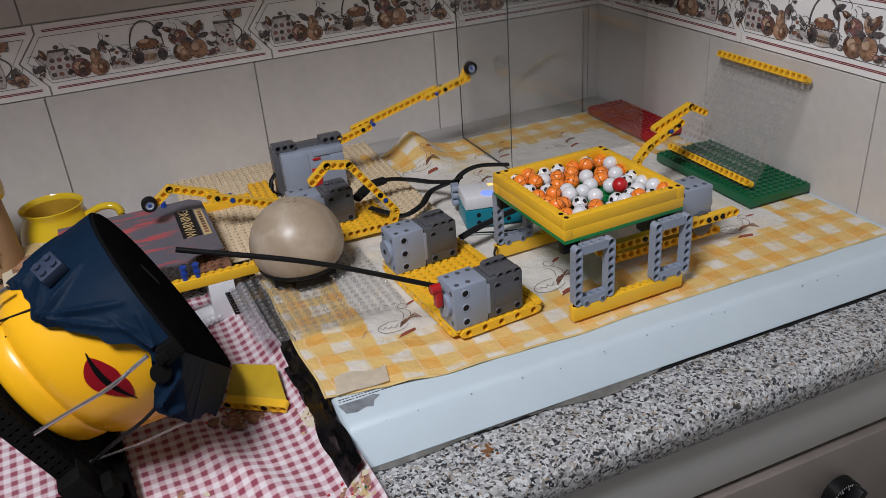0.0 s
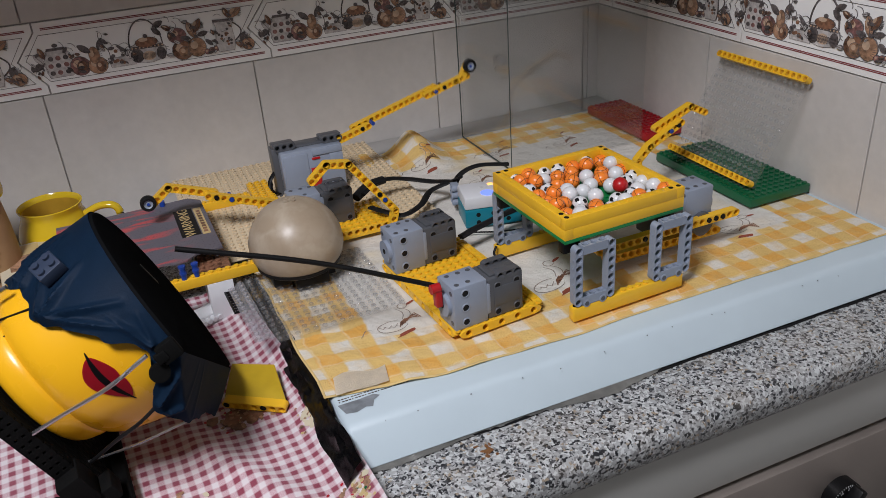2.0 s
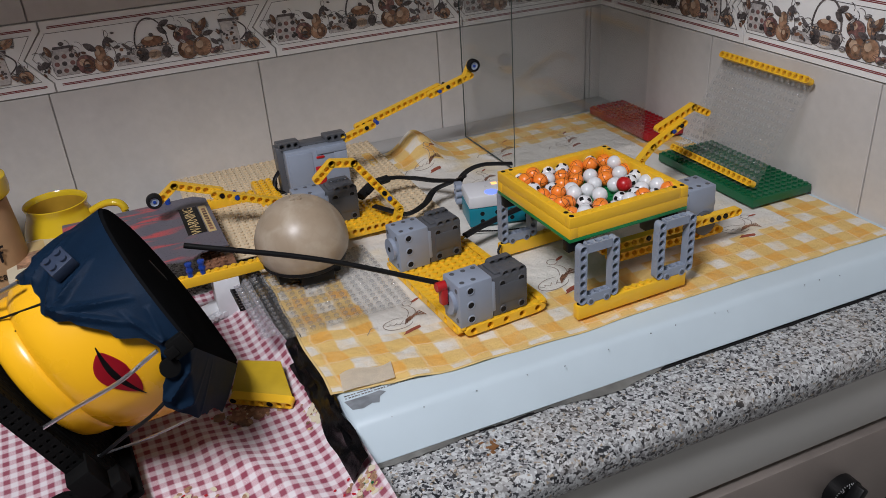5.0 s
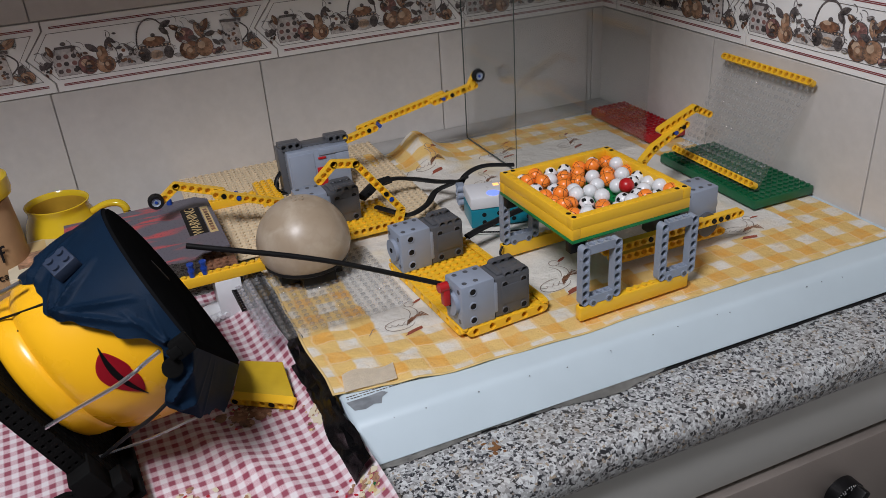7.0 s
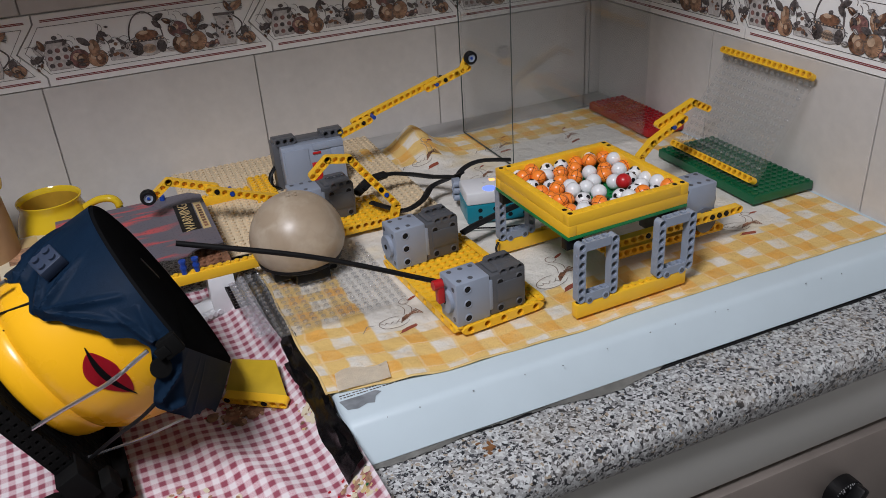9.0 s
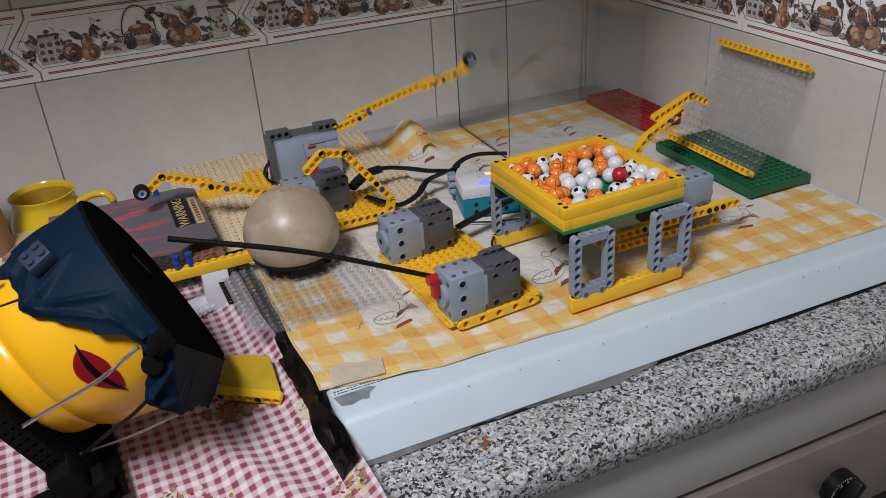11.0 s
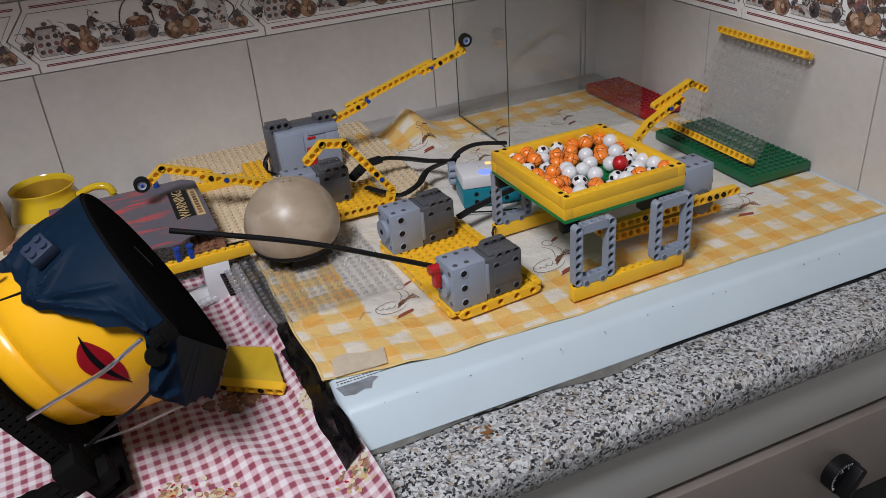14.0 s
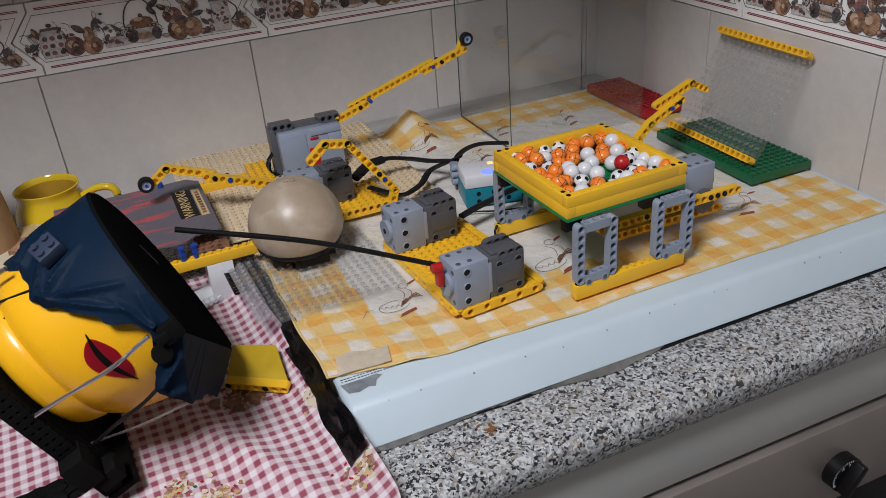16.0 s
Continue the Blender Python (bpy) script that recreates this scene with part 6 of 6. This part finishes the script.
def drum():
    """A round yellow pot lying on its side with a black skin; local z is the pot's axis, out of the skin."""
    t = thing("pot_drum", "yellow plastic pot under navy cloth with black drum skin", "drum", drum_pose())
    R = 0.085
    bm = bmesh.new()
    lathe(bm, [(0.0600, -0.006), (0.0715, -0.010), (0.0722, -0.016), (0.0724, -0.022), (0.0724, -0.028), (0.0723, -0.036), (0.0722, -0.046), (0.0720, -0.056), (0.0714, -0.066), (0.0702, -0.074), (0.0676, -0.0795), (0.0655, -0.0820), (0.0645, -0.0832), (0.0652, -0.0846), (0.0658, -0.0870), (0.0655, -0.0950), (0.0640, -0.0995), (0.0610, -0.1020), (0.050, -0.1042), (0.0, -0.1044)], 96)
    lean(bm)
    flatten_below(bm, 0.0030)
    part("pot", bm, HEADY, t)
    bm = bmesh.new()
    lathe(bm, [(0.0, 0.0006), (R - 0.006, 0.0004), (R - 0.0015, -0.0006), (R, -0.0030), (R - 0.0002, -0.0060), (R - 0.003, -0.0070)], 144)
    flatten_below(bm, 0.0008)
    part("skin", bm, SKIN, t, "matt black stretched skin")
    bm = bmesh.new()
    add_box(bm, -0.0020, 0.0020, -0.011, 0.011, 0.0003, 0.0010, bev=0.0004)
    part("slit", bm, HOLE, t, m=pose(0.018, 0.022, 0, 0, 0, 12))
    # cloth round the pot with gathered folds
    bm = bmesh.new()
    seg, n = 360, 30
    grid = []
    for k in range(seg):
        a = k / seg * math.tau
        deg = math.degrees(a)
        ln = drape(deg)
        ragged = 0.0016 * noise.noise((a * 9, 0, 3))
        row = []
        for j in range(n + 1):
            s = j / n
            z = -0.0025 - (ln + ragged) * s
            depth = -z
            r0 = 0.0856 - 0.02 * depth
            if depth > 0.045:
                r0 -= (depth - 0.045) * 0.20
            crease = 0.0
            for (d0, z0), (d1, z1), tall, wide in CREASES:
                along = ((deg - d0) * (d1 - d0) * 2.25e-6 + (depth - z0) * (z1 - z0)) / ((d1 - d0) ** 2 * 2.25e-6 + (z1 - z0) ** 2)
                along = max(0.0, min(1.0, along))
                off = math.hypot((deg - d0 - along * (d1 - d0)) * 0.0015, depth - z0 - along * (z1 - z0))
                crease += tall * math.exp(-(off / wide) ** 2) * (1 - 0.75 * along)
            crease += 0.0005 * noise.noise((a * 3, depth * 25, 0)) * min(1, depth / 0.015)
            r = max(r0 + crease, 0.0806)
            if 160 < deg < 290:
                r = min(r, chord_limit(deg, z) + crease * 0.4)
            row.append(bm.verts.new((r * math.cos(a), r * math.sin(a), z)))
        grid.append(row)
    for k in range(seg):
        for j in range(n):
            q = (grid[k][j], grid[(k + 1) % seg][j], grid[(k + 1) % seg][j + 1], grid[k][j + 1])
            bm.faces.new(q[::-1])
    bmesh.ops.solidify(bm, geom=bm.faces[:], thickness=0.0006)
    part("navy_cover", bm, NAVY, t, "navy cloth tied over the pot")
    # printed mouth
    bm = bmesh.new()

    def upper(s):
        return -0.0485 + 0.0030 * s + 0.0068 * math.sin(s * math.pi) ** 0.7 * (1 - 0.16 * math.exp(-((s - 0.5) / 0.08) ** 2))

    def lower(s):
        return -0.0490 + 0.0030 * s - 0.0128 * math.sin(s * math.pi) ** 0.75 * (1.12 - 0.35 * s)

    wrap_patch(bm, 0.0728, 156, 187, lower, upper)
    lean(bm)
    bmesh.ops.solidify(bm, geom=bm.faces[:], thickness=0.0002)
    part("printed_mouth", bm, LIPS, t, "red printed lips")
    bm = bmesh.new()
    wrap_patch(bm, 0.0730, 153, 189.5, lambda s: -0.0485 + 0.0035 * s - 0.0058 * math.sin(s * math.pi), lambda s: -0.0479 + 0.0035 * s - 0.0022 * math.sin(s * math.pi))
    lean(bm)
    bmesh.ops.solidify(bm, geom=bm.faces[:], thickness=0.0002)
    part("mouth_line", bm, BLACK, t)

    def on(deg, r, z):
        return Vector((r * math.cos(radians(deg)), r * math.sin(radians(deg)), z))

    # small navy brick stuck on the cover
    bm = bmesh.new()
    add_box(bm, -0.0082, 0.0082, -0.0082, 0.0082, 0, 0.0085, bev=0.0006)
    navy2 = mat("navy_plastic", (0.030, 0.043, 0.075), 0.35)
    k = radians(108)
    out = Matrix(((-math.sin(k), 0, math.cos(k)), (math.cos(k), 0, math.sin(k)), (0, 1, 0))).to_4x4()
    brick = part("small_brick", bm, navy2, t, "navy four-stud brick", m=Matrix.Translation(on(107, 0.0856, -0.0355)) @ out @ pose(0, 0, 0, 0, 0, 12))
    for x in (-0.004, 0.004):
        for y in (-0.004, 0.004):
            bm = bmesh.new()
            add_cyl(bm, 0.0024, 0.0018, pose(x, y, 0.0085), 14)
            part("stud", bm, navy2, brick)
    # black clamp at the rim with a round boss
    k = radians(167)
    out = Matrix(((-math.sin(k), 0, math.cos(k)), (math.cos(k), 0, math.sin(k)), (0, 1, 0))).to_4x4()
    bm = bmesh.new()
    add_box(bm, -0.006, 0.007, -0.005, 0.008, -0.002, 0.005, bev=0.0012)
    add_box(bm, -0.003, 0.004, -0.008, 0.000, 0.001, 0.006, bev=0.001)
    part("rim_clamp", bm, MATTE, t, m=Matrix.Translation(on(165, 0.0865, -0.0085)) @ out)
    bm = bmesh.new()
    add_cyl(bm, 0.0065, 0.003, Matrix.Translation(on(171, 0.0850, -0.0200)) @ out, 20)
    part("clamp_boss", bm, MATTE, t)
    inv = t.matrix_basis.inverted()
    # steel stay, thin stay and elastic cords
    for nm, pts, rad, mtl in (("steel_stay", STAY, 0.0014, WIRE),
                              ("thin_stay", [(-0.6960, -0.4400, 0.0080), (-0.6600, -0.4600, 0.0250), (-0.6240, -0.4700, 0.0390)], 0.0009, WIRE),
                              ("elastic_cord", [(-0.7500, -0.4130, 0.0980), (-0.7260, -0.4260, 0.1090), (-0.7080, -0.4360, 0.1180), (-0.6900, -0.4390, 0.1300)], 0.0008, BLACK),
                              ("elastic_cord", [(-0.7450, -0.4100, 0.1130), (-0.7230, -0.4220, 0.1200), (-0.7020, -0.4330, 0.1280), (-0.6900, -0.4370, 0.1320)], 0.0008, BLACK),
                              ("elastic_cord", [(-0.6900, -0.4600, 0.0220), (-0.6700, -0.4740, 0.0430), (-0.6520, -0.4800, 0.0560), (-0.6340, -0.4810, 0.0700)], 0.0013, BLACK),
                              ("upper_stay", [(-0.7560, -0.4000, 0.1120), (-0.7300, -0.4150, 0.1310), (-0.7080, -0.4210, 0.1410)], 0.0016, WIRE)):
        bm = bmesh.new()
        tube(bm, spline([inv @ Vector(p) for p in pts], 6), rad, 8)
        part(nm, bm, mtl, t)
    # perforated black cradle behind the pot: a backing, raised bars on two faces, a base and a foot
    # added backing: its mottled olive stands in for brassy reflections in the holes
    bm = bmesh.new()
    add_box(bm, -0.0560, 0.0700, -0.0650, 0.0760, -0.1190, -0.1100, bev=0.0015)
    part("cradle", bm, mat("olive_glint_backing", (0.085, 0.066, 0.020), 0.4, vary=0.9, scale=160), t, "olive backing added to colour the holes like brassy glints")
    bm = bmesh.new()
    for i in range(23):
        add_box(bm, -0.0565 + i * 0.0056, -0.0527 + i * 0.0056, -0.0655, 0.0765, -0.1098, -0.1055)
    for j in range(23):
        add_box(bm, -0.0563, 0.0703, -0.0655 + j * 0.0062, -0.0613 + j * 0.0062, -0.1097, -0.1058)
        add_box(bm, -0.0592, -0.0562, -0.0655 + j * 0.0062, -0.0613 + j * 0.0062, -0.1190, -0.1056)
    for k in range(3):
        add_box(bm, -0.0590, -0.0563, -0.0655, 0.0765, -0.1195 + k * 0.0052, -0.1165 + k * 0.0052)
    tagged(part("cradle_lattice", bm, MATTE, t, "black perforated lattice"), kind="stuff")
    bm = bmesh.new()
    add_box(bm, -0.0600, 0.0600, -0.0720, -0.0662, -0.1190, -0.0960, bev=0.0015)
    part("cradle_base", bm, MATTE, t)
    bm = bmesh.new()
    add_box(bm, -0.0720, -0.0500, -0.0440, -0.0200, -0.1210, -0.1040, bev=0.0015)
    add_box(bm, -0.0690, -0.0500, -0.0560, -0.0430, -0.1140, -0.0960, bev=0.0015)
    part("cradle_foot", bm, MATTE, t)
    return t


drum()


def mug():
    t = thing("mug", "yellow glazed mug with a round body and handle", "mug", pose(-0.7135, -0.0060, -0.0338))
    k = 0.86
    bm = bmesh.new()
    lathe(bm, [(r * k, z * k) for r, z in ((0, 0.0), (0.036, 0.0), (0.044, 0.010), (0.0475, 0.028), (0.0465, 0.045), (0.0415, 0.060), (0.0375, 0.068), (0.0372, 0.074), (0.0392, 0.0780), (0.0396, 0.0800), (0.0382, 0.0806), (0.0356, 0.077), (0.0350, 0.068), (0.0350, 0.060))], 56)
    part("body", bm, MUG, t)
    bm = bmesh.new()
    lathe(bm, [(r * k, z * k) for r, z in ((0.0350, 0.0735), (0.0348, 0.0600), (0.0345, 0.040), (0.034, 0.012), (0.0, 0.010))], 48)
    part("inside", bm, MUGIN, t, "darker brownish yellow inside")
    bm = bmesh.new()
    tube(bm, spline([(0.034, -0.011, 0.054), (0.050, -0.016, 0.0610), (0.064, -0.020, 0.0600), (0.069, -0.022, 0.050), (0.062, -0.020, 0.032), (0.040, -0.013, 0.018)], 8), 0.0050, 12, 0.8)
    part("handle", bm, MUG, t)


mug()


def wrapped_jar():
    t = thing("food_tin", "tan wrapped food tin with yellow lid and dark lettering", "tin", pose(-0.7850, -0.0650, -0.0338))
    bm = bmesh.new()
    lathe(bm, [(0, 0), (0.037, 0.0), (0.039, 0.004), (0.0385, 0.030), (0.0375, 0.075), (0.0350, 0.108), (0.0, 0.110)], 48)
    part("body", bm, PAPER, t)
    bm = bmesh.new()
    lathe(bm, [(0.036, 0.112), (0.0405, 0.1125), (0.0415, 0.118), (0.0405, 0.130), (0.036, 0.133), (0.0, 0.133)], 48)
    part("lid", bm, MUG, t, "yellow plastic lid")
    for txt, size, z, a in (("Of", 0.026, 0.052, -18), ("1 cab", 0.0115, 0.033, -12)):
        cu = bpy.data.curves.new("lettering", "FONT")
        cu.body, cu.size, cu.align_x, cu.extrude = txt, size, "CENTER", 0.0003
        o = new("lettering", cu)
        o.data.materials.append(BLACK)
        o.parent = t
        o.matrix_basis = pose(0, 0, z, 0, 0, a + 30) @ pose(0, -0.0395, 0, 90, 0, 0)


wrapped_jar()


def flat_box():
    t = thing("printed_box", "flat printed box in cream, orange and red", "box", pose(-0.7640, -0.1250, -0.0338, 0, 0, 6))
    bm = bmesh.new()
    add_box(bm, 0, 0.130, 0, 0.085, 0, 0.0420, bev=0.0012)
    part("carton", bm, CREAM, t)
    for x0, x1, y0, y1, m in ((0.010, 0.075, 0.020, 0.055, ORANGEI), (0.060, 0.125, 0.030, 0.080, LIPS), (0.004, 0.040, 0.055, 0.080, GOLD)):
        bm = bmesh.new()
        add_box(bm, x0, x1, y0, y1, 0.0419, 0.0423)
        part("print_patch", bm, m, t, smooth=False)


flat_box()


def yellow_panel():
    t = thing("yellow_deck_plate", "worn yellow plastic panel with a holed bar along its edge", "building panel", pose(-0.5943, -0.3695, -0.0285, 0, 0, -35.6) @ pose(0, 0, 0, 14, 0, 0))
    out = [(0.0, 0.0), (0.054, 0.0), (0.0300, 0.0370), (-0.0077, 0.0345)]
    bm = bmesh.new()
    a, b = [[bm.verts.new((x, y, z)) for x, y in out] for z in (0.0046, 0.0068)]
    bm.faces.new(a[::-1])
    bm.faces.new(b)
    for k in range(4):
        bm.faces.new((a[k], a[(k + 1) % 4], b[(k + 1) % 4], b[k]))
    bmesh.ops.bevel(bm, geom=bm.edges[:], offset=0.0005, segments=2, affect="EDGES", profile=0.5)
    part("face", bm, mat("worn_yellow_plastic", (0.56, 0.37, 0.020), 0.42, vary=0.22, scale=45, bump=0.1), t)
    bm = bmesh.new()
    holed_bar(bm, 7, pose(0.003, -0.002, 0.0040))
    o = part("edge_bar", bm, YELLOW, t)
    for k in (0, 4):
        bm = bmesh.new()
        add_cyl(bm, 0.0025, 0.0084, pose(0.003 + k * P, 0.0022, 0.0040, 90, 0, 0), 12)
        part("pin", bm, BLACK, o)


yellow_panel()


# ---- tiles of the two walls ----
tiled_wall(WALL_N, -1.45, 0.0, -0.2620, -0.4787, pose(WX, WY, 0))
tiled_wall(WALL_E, 0.0, 1.0, 0.2413, 0.2933, pose(WX, WY, 0, 0, 0, -90))


# ---- what moves: seconds and degrees of each beater ----
def motions():
    """The long beater taps the glass, the bent beater taps the card: seconds and degrees."""
    walk(BACK_ARM, [(t, pose(*BACK_PIVOT, 0, -a, 0)) for t, a in (
    (0, 15.0), (0.1, 17.6), (0.2, 4.5), (0.3, 13.5), (0.4, 15.7), (0.5, 8.1), (0.6, 14.6), (0.7, 15.7),
    (0.8, 12.0), (0.9, 16.8), (1, 18.0), (1.1, 15.0), (1.2, 4.9), (1.3, 18.0), (1.4, 16.5), (1.5, 16.8),
    (1.6, 4.3), (1.7, 16.2), (1.8, 16.2), (1.9, 8.7), (2, 15.8), (2.1, 16.6), (2.2, 17.8), (2.3, 10.9),
    (2.4, 5.8), (2.5, 11.7), (2.6, 17.4), (2.7, 17.8), (2.8, 15.8), (2.9, 16.2), (3, 5.8), (3.1, 13.2),
    (3.2, 10.9), (3.3, 16.6), (3.4, 5.0), (3.5, 16.6), (3.6, 8.7), (3.7, 10.9), (3.8, 5.4), (3.9, 10.2),
    (4, 14.7), (4.1, 15.4), (4.2, 15.4), (4.3, 16.6), (4.4, 17.8), (4.5, 10.9), (4.6, 5.8), (4.7, 11.7),
    (4.8, 17.4), (4.9, 17.8), (5, 15.8), (5.1, 16.2), (5.2, 5.8), (5.3, 13.2), (5.4, 10.9), (5.5, 16.6),
    (5.6, 5.0), (5.7, 16.6), (5.8, 8.7), (5.9, 10.9), (6, 5.4), (6.1, 10.2), (6.2, 14.7), (6.3, 14.3),
    (6.4, 18.5), (6.5, 11.7), (6.6, 5.4), (6.7, 15.8), (6.8, 14.3), (6.9, 10.5), (7, 12.0), (7.1, 14.7),
    (7.2, 16.2), (7.3, 13.2), (7.4, 17.0), (7.5, 13.2), (7.6, 11.3), (7.7, 13.2), (7.8, 14.3), (7.9, 9.4),
    (8, 12.8), (8.1, 16.6), (8.2, 18.5), (8.3, 11.3), (8.4, 10.2), (8.5, 15.8), (8.6, 17.4), (8.7, 17.4),
    (8.8, 4.7), (8.9, 13.5), (9, 17.0), (9.1, 12.8), (9.2, 15.8), (9.3, 16.2), (9.4, 13.2), (9.5, 17.0),
    (9.6, 13.2), (9.7, 11.3), (9.8, 13.2), (9.9, 14.3), (10, 9.4), (10.1, 12.8), (10.2, 16.6), (10.3, 18.5),
    (10.4, 11.3), (10.5, 10.2), (10.6, 15.8), (10.7, 17.4), (10.8, 17.4), (10.9, 4.7), (11, 13.5), (11.1, 17.0),
    (11.2, 12.8), (11.3, 13.9), (11.4, 14.3), (11.5, 16.2), (11.6, 6.5), (11.7, 13.9), (11.8, 17.4), (11.9, 9.8),
    (12, 4.7), (12.1, 13.9), (12.2, 15.8), (12.3, 10.9), (12.4, 14.7), (12.5, 15.8), (12.6, 8.7), (12.7, 12.4),
    (12.8, 13.2), (12.9, 15.8), (13, 17.4), (13.1, 18.5), (13.2, 19.7), (13.3, 13.9), (13.4, 13.9), (13.5, 16.6),
    (13.6, 14.7), (13.7, 17.0), (13.8, 5.0), (13.9, 16.6), (14, 17.0), (14.1, 12.4), (14.2, 17.0), (14.3, 10.2),
    (14.4, 14.3), (14.5, 16.2), (14.6, 8.0), (14.7, 15.4), (14.8, 6.5), (14.9, 11.7), (15, 9.4), (15.1, 16.6),
    (15.2, 17.4), (15.3, 18.1), (15.4, 10.2), (15.5, 5.0), (15.6, 15.1), (15.7, 16.2), (15.8, 8.3), (15.9, 17.4),
    (16, 17.8),
    )])
    walk(LEFT_ARM, [(t, pose(*LEFT_PIVOT, 0, -a, 0)) for t, a in [(0, 0), (2.7, 0), (2.8, 0.3), (2.9, 6.6), (3.0, 3.4), (3.1, 6.4), (3.2, 0.6), (3.3, 7.2), (3.4, 1.2), (3.5, 0), (3.6, 0),
              (11.6, 0), (11.7, 0.3), (11.8, 4.6), (11.9, 6.8), (12.0, 3.0), (12.1, 2.6), (12.2, 7.2), (12.3, 1.2), (12.4, 0), (12.5, 0), (16, 0)]])


motions()
